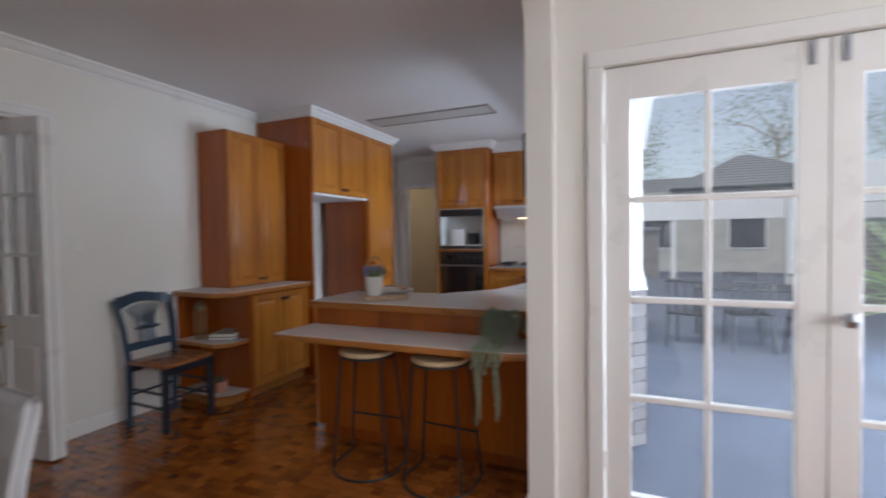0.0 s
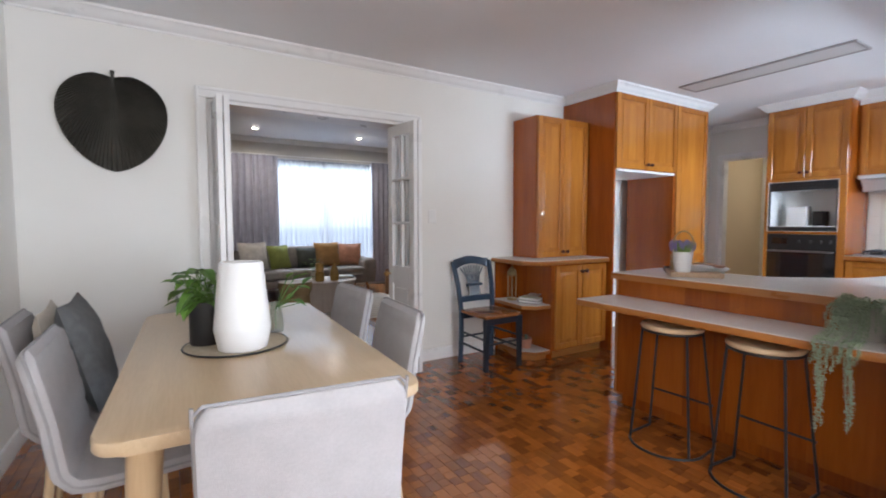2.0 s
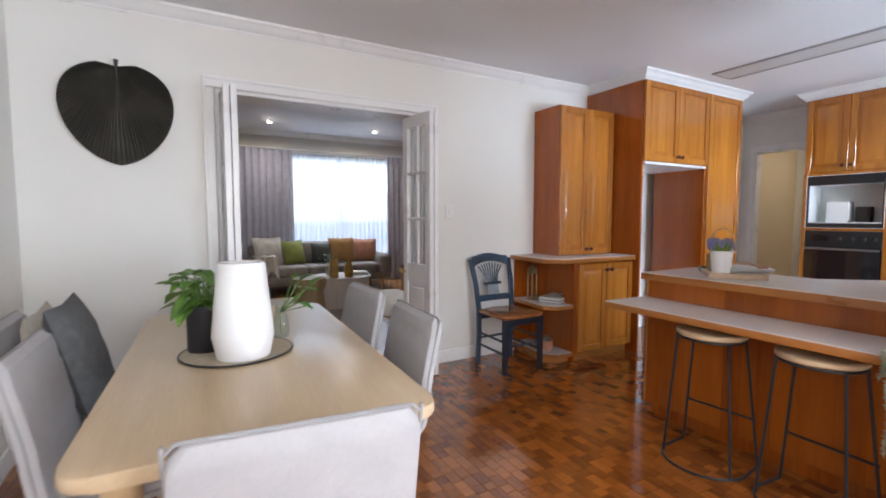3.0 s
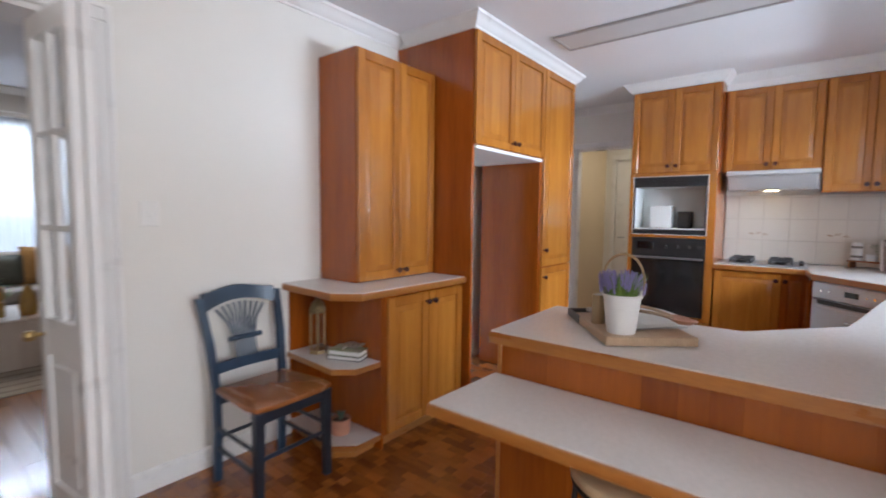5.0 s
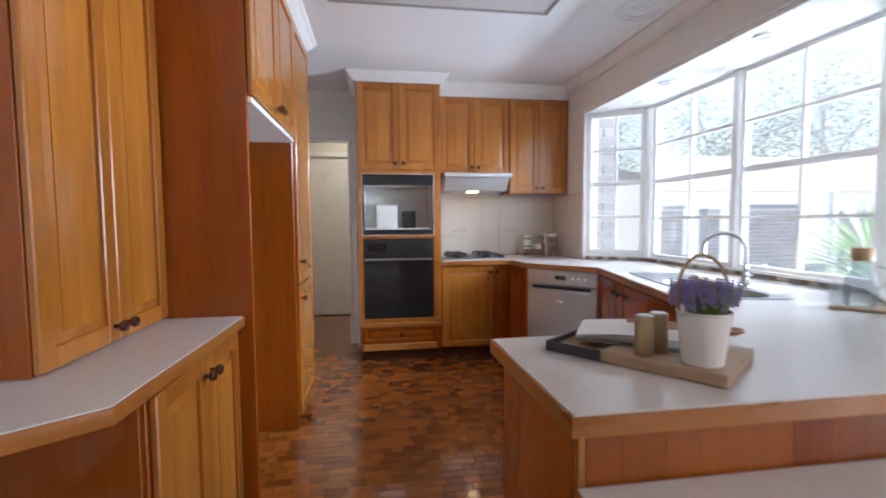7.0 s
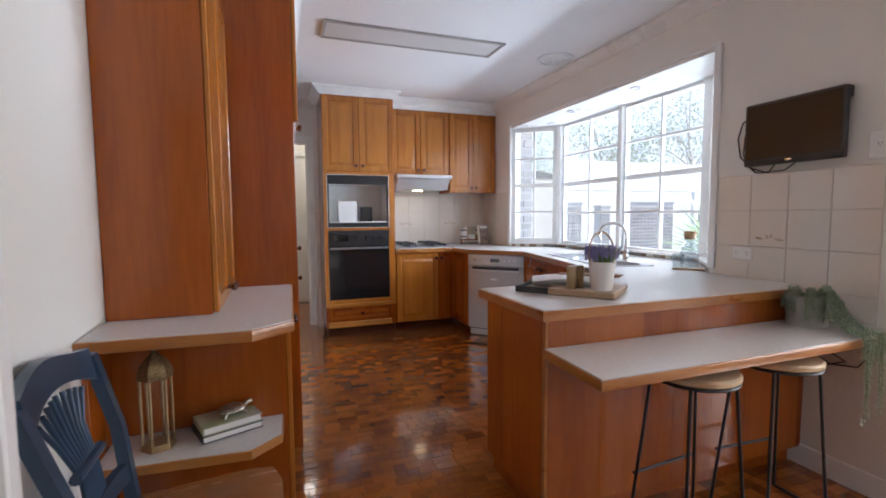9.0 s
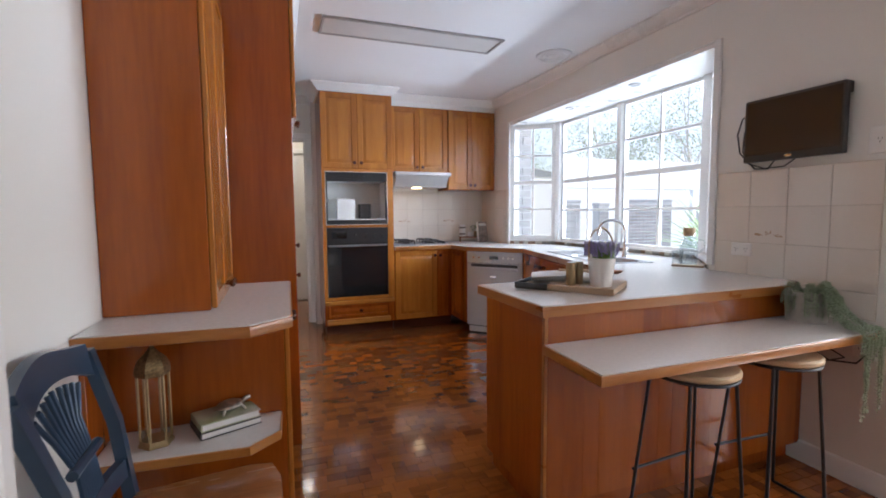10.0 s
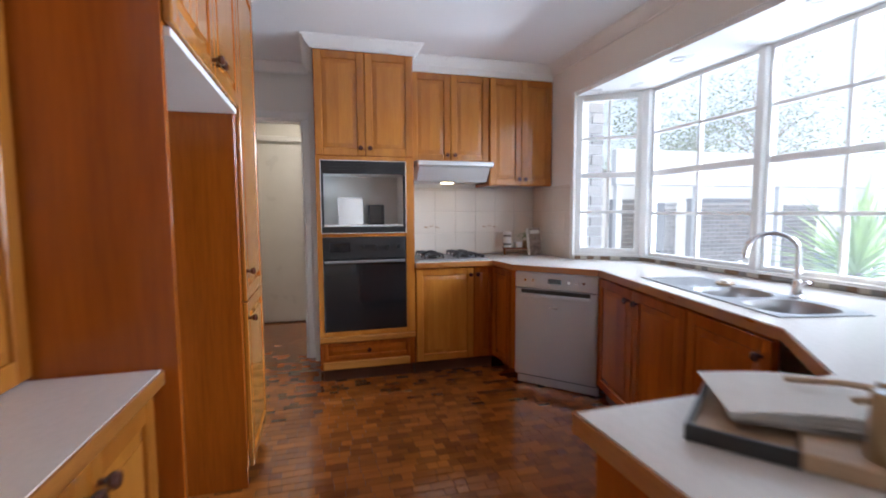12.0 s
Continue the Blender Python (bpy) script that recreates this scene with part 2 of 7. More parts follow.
def arc(cx, cy, r, a0, a1, n):
    return [(cx + r * math.cos(radians(a0 + (a1 - a0) * k / n)), cy + r * math.sin(radians(a0 + (a1 - a0) * k / n))) for k in range(n + 1)]


def rounded(x0, y0, x1, y1, r, n=6):
    return arc(x1 - r, y1 - r, r, 0, 90, n) + arc(x0 + r, y1 - r, r, 90, 180, n) + arc(x0 + r, y0 + r, r, 180, 270, n) + arc(x1 - r, y0 + r, r, 270, 360, n)


def sweep_profile(bm, path, prof, closed=False):
    """A moulding: the section prof (out, up) carried along the plan path; out is to the path's left."""
    path = [Vector((*p, 0)) for p in path]
    n = len(path)
    rings = []
    for i, p in enumerate(path):
        dirs = []
        if closed or i > 0:
            dirs.append((p - path[i - 1]).normalized())
        if closed or i < n - 1:
            dirs.append((path[(i + 1) % n] - p).normalized())
        nrm = [Vector((-d.y, d.x, 0)) for d in dirs]
        m = sum(nrm, Vector()).normalized()
        m /= max(0.3, m.dot(nrm[0]))
        rings.append([bm.verts.new(p + m * o + Vector((0, 0, u))) for o, u in prof])
    k = len(prof)
    for i in range(n if closed else n - 1):
        a, b = rings[i], rings[(i + 1) % n]
        for j in range(k):
            bm.faces.new((a[j], a[(j + 1) % k], b[(j + 1) % k], b[j]))
    if not closed:
        bm.faces.new(rings[0][::-1])
        bm.faces.new(rings[-1])
    return bm


# ---- the shell ----
CEILZ = 2.535
XW, XE, YN, YD = -3.41, -0.41, 6.05, 1.95
DY0, DY1, DZ = -0.055, 1.512, 2.08
bm = B()
box(bm, -3.53, -1.17, -0.12, -0.29, 7.72, -0.006)
box(bm, -0.29, -1.17, -0.12, 2.1, 2.09, -0.006)
floor = setting("floor", bm, KICKM, "glossy mosaic parquet floor of red-brown hardwood fingers", "floor")
bm = B()
box(bm, -9.0, -2.2, -0.12, -3.531, 5.2, -0.012)
lounge_floor = setting("lounge_floor", bm, KICKM, "polished hardwood strip floor of the lounge", "floor")

bm = B()
box(bm, -3.53, -1.17, 0, XW, DY0, CEILZ)
box(bm, -3.53, DY0, DZ, XW, DY1, CEILZ)
box(bm, -3.53, DY1, 0, XW, 7.72, CEILZ)
setting("wall_west", bm, WALL, "off-white painted plaster wall with a wide doorway", "wall")
bm = B()
box(bm, XW, -1.17, 0, 2.1, -1.05, CEILZ)
setting("wall_south", bm, WALL, "off-white painted plaster wall behind the table", "wall")
bm = B()
box(bm, XE, 1.88, 0, -0.29, 2.81, CEILZ)
box(bm, XE, 2.81, 0, -0.29, 5.32, 0.86)
box(bm, XE, 2.81, 2.225, -0.29, 5.32, CEILZ)
box(bm, XE, 5.32, 0, -0.29, 6.17, CEILZ)
setting("wall_east", bm, WALL, "off-white painted wall with the bay opening", "wall")
bm = B()
prism(bm, [(XE, -1.05), (-0.29, -1.05), (-0.29, -0.95), (XE, -0.95)], 0, 2.36)
for ye, s in ((1.88, -1), (-0.95, 1)):
    curve = [(ye + s * 0.14 * (1 - math.cos(radians(a))), 2.22 + 0.14 * math.sin(radians(a))) for a in range(0, 91, 9)] + [(ye, 2.36)]
    lo, hi = [[bm.verts.new((x, y, z)) for y, z in curve] for x in (XE, -0.29)]
    n = len(curve)
    bm.faces.new(lo)
    bm.faces.new(hi[::-1])
    for k in range(n):
        bm.faces.new((lo[k], lo[(k + 1) % n], hi[(k + 1) % n], hi[k]))
box(bm, XE, -1.05, 2.36, -0.29, 1.88, CEILZ)
setting("arch_wall", bm, WALL, "white plaster archway between sunroom and dining area", "wall")
bm = B()
box(bm, -0.29, YD, 0, -0.085, YD + 0.14, CEILZ)
box(bm, -0.085, YD, 2.03, 1.495, YD + 0.14, CEILZ)
box(bm, 1.495, YD, 0, 2.1, YD + 0.14, CEILZ)
setting("wall_door_side", bm, WALL, "off-white wall holding glazed french doors", "wall")
bm = B()
box(bm, 2.1, -1.17, 0, 2.22, -0.7, CEILZ)
box(bm, 2.1, -0.7, 0, 2.22, 1.5, 0.55)
box(bm, 2.1, -0.7, 2.3, 2.22, 1.5, CEILZ)
box(bm, 2.1, 1.5, 0, 2.22, YD + 0.14, CEILZ)
setting("wall_sunroom", bm, WALL, "off-white sunroom wall with a wide window opening", "wall")
bm = B()
box(bm, -2.46, YN, 0, XE, YN + 0.2, CEILZ)
box(bm, -2.52, 6.17, 0, -2.46, 6.29, CEILZ)
box(bm, -3.25, 6.17, 2.08, -2.52, 6.29, CEILZ)
box(bm, XW, 6.17, 0, -3.25, 6.29, CEILZ)
setting("wall_north", bm, WALL, "off-white kitchen wall with a doorway to the hall", "wall")
bm = B()
box(bm, XW, 7.6, 0, -3.25, 7.72, CEILZ)
box(bm, -2.45, 7.6, 0, -1.4, 7.72, CEILZ)
box(bm, -3.25, 7.6, 2.12, -2.45, 7.72, CEILZ)
# unseen slab added behind the shut door to block outside light
box(bm, -3.25, 7.66, 0, -2.45, 7.72, 2.12)
box(bm, -1.52, 6.29, 0, -1.4, 7.6, CEILZ)
setting("wall_hall", bm, WALL, "pale painted hallway walls with an unseen light-blocking slab behind the door", "wall")
bm = B()
box(bm, XW, 6.29, 0, XW + 0.02, 7.6, CEILZ)
setting("wall_hall_side", bm, WARM, "cream hallway wall with warm lamplight put into its colour", "wall")
bm = B()
box(bm, -3.53, -1.17, CEILZ, -0.29, 7.72, CEILZ + 0.12)
box(bm, -0.29, -1.17, CEILZ, 2.22, 2.09, CEILZ + 0.12)
setting("ceiling", bm, CEIL, "white painted plaster ceiling", "ceiling")

# lounge shell
LZ, LX = 2.76, -8.6
bm = B()
box(bm, LX - 0.15, -2.2, 0, LX, 1.2, LZ)
box(bm, LX - 0.15, 3.45, 0, LX, 5.2, LZ)
box(bm, LX - 0.15, 1.2, 2.42, LX, 3.45, LZ)
box(bm, LX - 0.15, 1.2, 0, LX, 3.45, 0.55)
setting("lounge_wall_west", bm, LOUNGE_WALL, "beige lounge wall around the wide curtained window", "wall")
bm = B()
box(bm, LX - 0.15, -2.32, 0, -3.53, -2.2, LZ)
setting("lounge_wall_south", bm, LOUNGE_WALL, "beige painted lounge wall", "wall")
bm = B()
box(bm, LX - 0.15, 5.2, 0, -3.53, 5.32, LZ)
setting("lounge_wall_north", bm, LOUNGE_WALL, "beige painted lounge wall", "wall")
bm = B()
box(bm, -3.65, -2.2, 0, -3.532, DY0, LZ)
box(bm, -3.65, DY0, DZ, -3.532, DY1, LZ)
box(bm, -3.65, DY1, 0, -3.532, 5.2, LZ)
setting("lounge_wall_east", bm, LOUNGE_WALL, "beige painted lounge wall around the doorway", "wall")
bm = B()
box(bm, LX - 0.15, -2.32, LZ, -3.53, 5.32, LZ + 0.12)
setting("lounge_ceiling", bm, CEIL, "pale lounge ceiling with recessed lights", "ceiling")

CORN = [(0, 0), (0, -0.08), (0.010, -0.08), (0.014, -0.068), (0.026, -0.060), (0.044, -0.040), (0.056, -0.020), (0.068, -0.014), (0.072, 0)]


def cornice(name, path, z, label):
    bm = B()
    sweep_profile(bm, path, [(o, u + z) for o, u in CORN])
    return setting(name, bm, TRIM, label, "cornice")


CZ = CEILZ - 0.002
cornice("cornice_dining", [(XW, 3.30), (XW, -1.05), (-0.41, -1.05)], CZ, "white plaster cornice along the dining walls")
cornice("cornice_cabinets", [(-3.38, 4.845), (-2.745, 4.845), (-2.745, 3.302), (-3.33, 3.302)], CZ, "white cornice over the tall cabinets")
cornice("cornice_kitchen", [(XE, 1.90), (XE, 5.70), (-1.69, 5.70), (-1.69, 5.48), (-2.43, 5.48), (-2.43, 6.16), (XW, 6.16), (XW, 4.86)], CZ, "white stepped cornice around the kitchen")
cornice("cornice_lounge", [(-3.65, 5.2), (LX, 5.2), (LX, -2.2), (-3.65, -2.2)], LZ - 0.002, "pale plaster cornice in the lounge")


def skirting(name, path, label="white painted skirting board"):
    bm = B()
    sweep_profile(bm, path, [(0, 0.001), (0.016, 0.001), (0.016, 0.085), (0.010, 0.10), (0, 0.104)])
    return setting(name, bm, TRIM, label, "skirting")


skirting("baseboard_west", [(XW, 2.40), (XW, DY1 + 0.075)])
skirting("baseboard_southwest", [(XW, DY0 - 0.075), (XW, -1.05), (1.9, -1.05)])
skirting("baseboard_east", [(XE, 1.90), (XE, 2.40)])
skirting("baseboard_lounge", [(LX, 5.2), (LX, -2.2), (-3.68, -2.2)])


# ---- doorway to the lounge ----
def casing(name, y0, y1, ztop, x, depth, label):
    """Moulded architrave around a doorway in a wall of constant x."""
    bm = B()
    w = 0.07
    box(bm, x, y0 - w, 0, x + depth, y0, ztop, 0.006)
    box(bm, x, y1, 0, x + depth, y1 + w, ztop, 0.006)
    box(bm, x, y0 - w, ztop, x + depth, y1 + w, ztop + w, 0.006)
    box(bm, x + depth, y0 - w, 0, x + depth + 0.008, y0 - w + 0.02, ztop + w, 0.003)
    box(bm, x + depth, y1 + w - 0.02, 0, x + depth + 0.008, y1 + w, ztop + w, 0.003)
    box(bm, x + depth, y0 - w + 0.021, ztop + w - 0.02, x + depth + 0.008, y1 + w - 0.021, ztop + w, 0.003)
    return setting(name, bm, TRIM, label, "architrave")


casing("architrave_lounge", DY0, DY1, DZ, XW, 0.016, "white moulded architrave around the lounge doorway")
bm = B()
box(bm, -3.648, DY0 + 0.002, 0, XW - 0.002, DY0 + 0.026, DZ - 0.024)
box(bm, -3.648, DY1 - 0.026, 0, XW - 0.002, DY1 - 0.002, DZ - 0.024)
box(bm, -3.648, DY0 + 0.002, DZ - 0.024, XW - 0.002, DY1 - 0.002, DZ - 0.002)
setting("jamb_lounge", bm, TRIM, "white painted door lining with a head track", "jamb")


def bifold_leaf(m, label, knob):
    """A narrow glazed leaf, 2 by 3 panes over a solid panel; it spans local x from 0 to 0.39."""
    t = thing("bifold_door", m, label, "door", "folding doors to the lounge")
    w, h, th = 0.39, 2.045, 0.036
    bm = B()
    box(bm, 0, 0, 0.012, 0.065, th, h, 0.003)
    box(bm, w - 0.065, 0, 0.012, w, th, h, 0.003)
    box(bm, 0.065, 0.001, h - 0.09, w - 0.065, th - 0.001, h)
    box(bm, 0.065, 0.001, 0.72, w - 0.065, th - 0.001, 0.87)
    box(bm, 0.065, 0.001, 0.012, w - 0.065, th - 0.001, 0.18)
    box(bm, w / 2 - 0.011, 0.004, 0.87, w / 2 + 0.011, th - 0.004, h - 0.09, 0.003)
    for k in (1, 2):
        z = 0.87 + (h - 0.96) * k / 3
        box(bm, 0.065, 0.004, z - 0.011, w - 0.065, th - 0.004, z + 0.011, 0.003)
    part("door_frame", bm, TRIM, t)
    bm = B()
    box(bm, 0.065, 0.011, 0.18, w - 0.065, th - 0.011, 0.72)
    box(bm, 0.10, 0.005, 0.215, w - 0.10, th - 0.005, 0.685, 0.006)
    part("panel", bm, TRIM, t)
    for c in range(2):
        for r in range(3):
            bm = B()
            x0 = 0.065 if c == 0 else w / 2 + 0.011
            z0 = 0.87 + (h - 0.96) * r / 3
            box(bm, x0, th / 2 - 0.002, z0, x0 + 0.119, th / 2 + 0.002, z0 + (h - 0.96) / 3)
            part("pane", bm, GLASS, t).visible_shadow = False
    if knob:
        bm = B()
        tube(bm, [(0.035, -0.001, 0.80), (0.035, -0.03, 0.80)], 0.008)
        lathe(bm, [(0, -0.022), (0.016, -0.018), (0.022, 0), (0.016, 0.018), (0, 0.022)], 14, (0.035, -0.045, 0.80))
        part("knob", bm, mat("aged_brass", (0.55, 0.38, 0.16), 0.3, metal=1.0), t, "small brass knob")
    return t


for y, k in ((1.325, True), (1.367, False)):
    bifold_leaf(pose(-3.515, y, 0, 0, 0, 7), "white bifold door leaf with six glass panes, folded open", k)
for y, k in ((0.018, False), (-0.024, False)):
    bifold_leaf(pose(-3.518, y, 0), "white bifold door leaf with six glass panes, folded back", k)

# ---- french doors to the patio ----
t = thing("architrave_french", pose(0, 0, 0), "white architrave around the french doors", "architrave", kind="structure")
for x0, x1, z0, z1 in ((-0.15, -0.083, 0, 2.029), (1.493, 1.56, 0, 2.029), (-0.15, 1.56, 2.03, 2.10)):
    bm = B()
    box(bm, x0, YD - 0.018, z0, x1, YD, z1, 0.005)
    part("casing", bm, TRIM, t)


def french_leaf(x0, flip):
    t = thing("french_door", pose(x0, YD + 0.012, 0), "white french door with two columns of clear panes", "door", "french doors to the patio")
    w, h, th = 0.788, 2.025, 0.042
    gx0, gx1, gz0, gz1 = 0.105, 0.69, 0.16, 1.885
    if flip:
        gx0, gx1 = w - gx1, w - gx0
    bm = B()
    box(bm, 0, 0, 0.012, gx0, th, h, 0.003)
    box(bm, gx1, 0, 0.012, w, th, h, 0.003)
    box(bm, gx0, 0.001, gz1, gx1, th - 0.001, h)
    box(bm, gx0, 0.001, 0.012, gx1, th - 0.001, gz0)
    part("door_frame", bm, TRIM, t)
    mid = (gx0 + gx1) / 2
    bm = B()
    box(bm, mid - 0.012, 0.004, gz0, mid + 0.012, th - 0.004, gz1, 0.004)
    part("glazing_bar", bm, TRIM, t)
    for k in range(1, 4):
        z = gz0 + (gz1 - gz0) * k / 4
        bm = B()
        box(bm, gx0, 0.003, z - 0.013, gx1, th - 0.003, z + 0.013, 0.004)
        part("glazing_bar", bm, TRIM, t)
    for c in range(2):
        for r in range(4):
            bm = B()
            z0 = gz0 + (gz1 - gz0) * r / 4
            box(bm, gx0 if c == 0 else mid, th / 2 - 0.002, z0, mid if c == 0 else gx1, th / 2 + 0.002, z0 + (gz1 - gz0) / 4)
            part("pane", bm, HAZED, t).visible_shadow = False
    return t


la = french_leaf(-0.079, False)
lb = french_leaf(0.713, True)
for leaf, x in ((la, 0.735), (lb, 0.045)):
    bm = B()
    box(bm, x - 0.012, -0.008, 1.93, x + 0.012, -0.001, 2.02, 0.002)
    tube(bm, [(x, -0.012, 1.93), (x, -0.012, 2.0)], 0.005)
    part("bolt", bm, STEEL, leaf)
bm = B()
lathe(bm, [(0, -0.028), (0.02, -0.024), (0.028, 0), (0.02, 0.024), (0, 0.028)], 16, (0.045, -0.055, 0.985))
tube(bm, [(0.045, 0, 0.985), (0.045, -0.05, 0.985)], 0.010)
part("knob", bm, STEEL, lb, "brushed metal door knob")
for z in (0.3, 1.75):
    bm = B()
    tube(bm, [(0.0, -0.006, z - 0.045), (0.0, -0.006, z + 0.045)], 0.007)
    part("hinge", bm, TRIM, la)


# ---- kitchen cabinets ----
def panel_door(parent, x0, z0, w, h, wood=WOOD, y=0.0, th=0.02, knob=None, fr=0.055):
    """A raised-panel cabinet door standing proud of local y=0; knob: (x, z) within the door."""
    bm = B()
    y0 = y - th
    box(bm, x0, y0, z0, x0 + fr, y, z0 + h, 0.004)
    box(bm, x0 + w - fr, y0, z0, x0 + w, y, z0 + h, 0.004)
    box(bm, x0 + fr, y0 + 0.0005, z0, x0 + w - fr, y, z0 + fr, 0.003)
    box(bm, x0 + fr, y0 + 0.0005, z0 + h - fr, x0 + w - fr, y, z0 + h, 0.003)
    d = part("door", bm, wood, parent)
    bm = B()
    a0, a1, b0, b1 = x0 + fr, x0 + w - fr, z0 + fr, z0 + h - fr
    e = min(0.032, (a1 - a0) * 0.25)
    outer = [bm.verts.new((x, y0 + 0.013, z)) for x, z in ((a0, b0), (a1, b0), (a1, b1), (a0, b1))]
    inner = [bm.verts.new((x, y0 + 0.004, z)) for x, z in ((a0 + e, b0 + e), (a1 - e, b0 + e), (a1 - e, b1 - e), (a0 + e, b1 - e))]
    top = [bm.verts.new((v.co.x, y0 + 0.002, v.co.z)) for v in inner]
    for i in range(4):
        j = (i + 1) % 4
        bm.faces.new((outer[i], outer[j], inner[j], inner[i]))
        bm.faces.new((inner[i], inner[j], top[j], top[i]))
    wp = a1 - a0 - 2 * e
    cuts = [0.0, 1.0] if wp < 0.1 else ([0.0, 0.46, 1.0] if wp < 0.2 else [0.0, 0.30, 0.62, 1.0])
    for u0, u1 in zip(cuts, cuts[1:]):
        bm.faces.new([bm.verts.new((a0 + e + wp * u, y0 + 0.002, z)) for u, z in ((u0, b0 + e), (u1, b0 + e), (u1, b1 - e), (u0, b1 - e))])
    part("raised_panel", bm, wood, d)
    if knob:
        bm = B()
        kx, kz = knob
        prof = [(0.007, 0), (0.007, 0.012), (0.016, 0.020), (0.018, 0.028), (0.014, 0.036), (0, 0.039)]
        lathe(bm, prof, 14)
        for v in bm.verts:
            v.co = Vector((kx + v.co.x, y0 - v.co.z, kz + v.co.y))
        part("knob", bm, KNOBM, d, "turned dark timber knob")
    return d


def carcass(parent, x0, x1, z0, z1, depth, material=PANEL, y=0.001):
    bm = B()
    box(bm, x0, y, z0, x1, depth, z1, 0.002)
    return part("body", bm, material, parent)


WESTF = -2.75


def west(y, xf=WESTF):
    return pose(xf, y, 0, 0, 0, 90)


# dresser base with rounded shelves at the end
t = thing("base_cabinet", west(2.615, -2.83), "honey timber base cabinet with two raised-panel doors", "cabinet")
carcass(t, 0.001, 0.685, 0.08, 0.858, 0.57)
bm = B()
box(bm, 0.005, 0.05, 0.001, 0.685, 0.57, 0.08)
part("kickboard", bm, EDGE, t)
panel_door(t, 0.012, 0.09, 0.33, 0.755, knob=(0.315, 0.79))
panel_door(t, 0.348, 0.09, 0.33, 0.755, knob=(0.375, 0.79))
t = thing("corner_shelf_unit", pose(0, 0, 0), "open end shelves with clipped corners and timber edging", "shelf unit")
bm = B()
box(bm, -3.407, 2.60, 0.001, -2.84, 2.612, 0.858, 0.001)
part("back_panel", bm, PANEL, t)
bm = B()
box(bm, -3.407, 2.40, 0.001, -3.392, 2.598, 0.858, 0.001)
part("side_panel", bm, PANEL, t)
SHELF = [(-3.39, 2.375), (-2.945, 2.345), (-2.85, 2.43), (-2.845, 2.598), (-3.39, 2.598)]
for z in (0.09, 0.50):
    bm = B()
    prism(bm, SHELF, z - 0.032, z - 0.002, 0.002)
    s = part("shelf", bm, EDGE, t)
    bm = B()
    prism(bm, [(x + (0.002 if x < -3 else -0.004), y + (0.005 if y < 2.5 else 0)) for x, y in SHELF], z - 0.0018, z)
    part("laminate_top", bm, LAMINATE, s, "pale laminate shelf surface")
bm = B()
prism(bm, [(-3.387, 2.43), (-2.98, 2.38), (-2.90, 2.46), (-2.90, 2.597), (-3.387, 2.597)], 0.001, 0.057)
part("plinth", bm, EDGE, t)


def worktop(name, poly, z, th, label, lip=0.006, hole=None):
    """A laminate top with a timber edge all round."""
    t = thing(name, pose(0, 0, 0), label, "worktop")
    bm = B()
    cut = (lambda q: q[:hole[0]] + [hole[1]] + hole[2] + [hole[2][0], hole[1]] + q[hole[0]:]) if hole else (lambda q: q)
    prism(bm, cut(list(poly)), z - th, z - 0.003, 0 if hole else 0.004, 2)
    part("timber_edge", bm, EDGE, t, "honey timber edging strip")
    inner = []
    n = len(poly)
    for i, p in enumerate(poly):
        a, b = Vector(poly[i - 1]), Vector(poly[(i + 1) % n])
        d0, d1 = (Vector(p) - a).normalized(), (b - Vector(p)).normalized()
        m = Vector((-d0.y - d1.y, d0.x + d1.x)).normalized()
        k = lip / max(0.35, m.dot(Vector((-d0.y, d0.x))))
        inner.append((p[0] + m.x * k, p[1] + m.y * k))
    bm = B()
    prism(bm, cut(inner), z - 0.0029, z + 0.001)
    part("laminate_top", bm, LAMINATE, t, "pale speckled laminate surface")
    return t


worktop("dresser_worktop", [(-3.408, 2.36), (-2.93, 2.33), (-2.80, 2.43), (-2.785, 3.298), (-3.408, 3.298)], 0.90, 0.04, "pale laminate dresser top with timber edge")
t = thing("wall_cabinet", west(2.625, -3.075), "tall honey timber dresser cabinet on the worktop", "cabinet")
carcass(t, 0.001, 0.672, 0.902, 2.225, 0.333)
panel_door(t, 0.004, 0.908, 0.335, 1.31, knob=(0.31, 0.955))
panel_door(t, 0.342, 0.908, 0.325, 1.31, knob=(0.37, 0.955))

t = thing("fridge_surround", west(3.302), "empty tall fridge recess with timber panels and overhead cupboard", "cabinet")
bm = B()
box(bm, 0, 0.004, 0.001, 0.022, 0.655, 2.455, 0.002)
part("side_panel", bm, PANEL, t)
bm = B()
box(bm, 0.943, 0.004, 0.001, 0.965, 0.56, 2.455, 0.002)
part("side_panel", bm, PANEL, t)
bm = B()
box(bm, 0.023, 0.004, 1.745, 0.942, 0.655, 2.455, 0.002)
part("overhead_box", bm, PANEL, t)
bm = B()
box(bm, 0.024, -0.01, 1.722, 0.942, 0.60, 1.744, 0.001)
part("underside", bm, PLASTICW, t, "white laminate underside")
panel_door(t, 0.006, 1.75, 0.475, 0.70, knob=(0.45, 1.80))
panel_door(t, 0.484, 1.75, 0.475, 0.70, knob=(0.51, 1.80))
t = thing("pantry_cabinet", west(4.268), "tall narrow honey timber pantry cupboard", "cabinet")
carcass(t, 0.0, 0.57, 0.08, 2.455, 0.56)
bm = B()
box(bm, 0.0, 0.05, 0.001, 0.565, 0.558, 0.08)
part("kickboard", bm, KICKM, t)
panel_door(t, 0.004, 0.885, 0.562, 1.565, knob=(0.03, 1.02))
panel_door(t, 0.004, 0.09, 0.562, 0.785, knob=(0.03, 0.80))

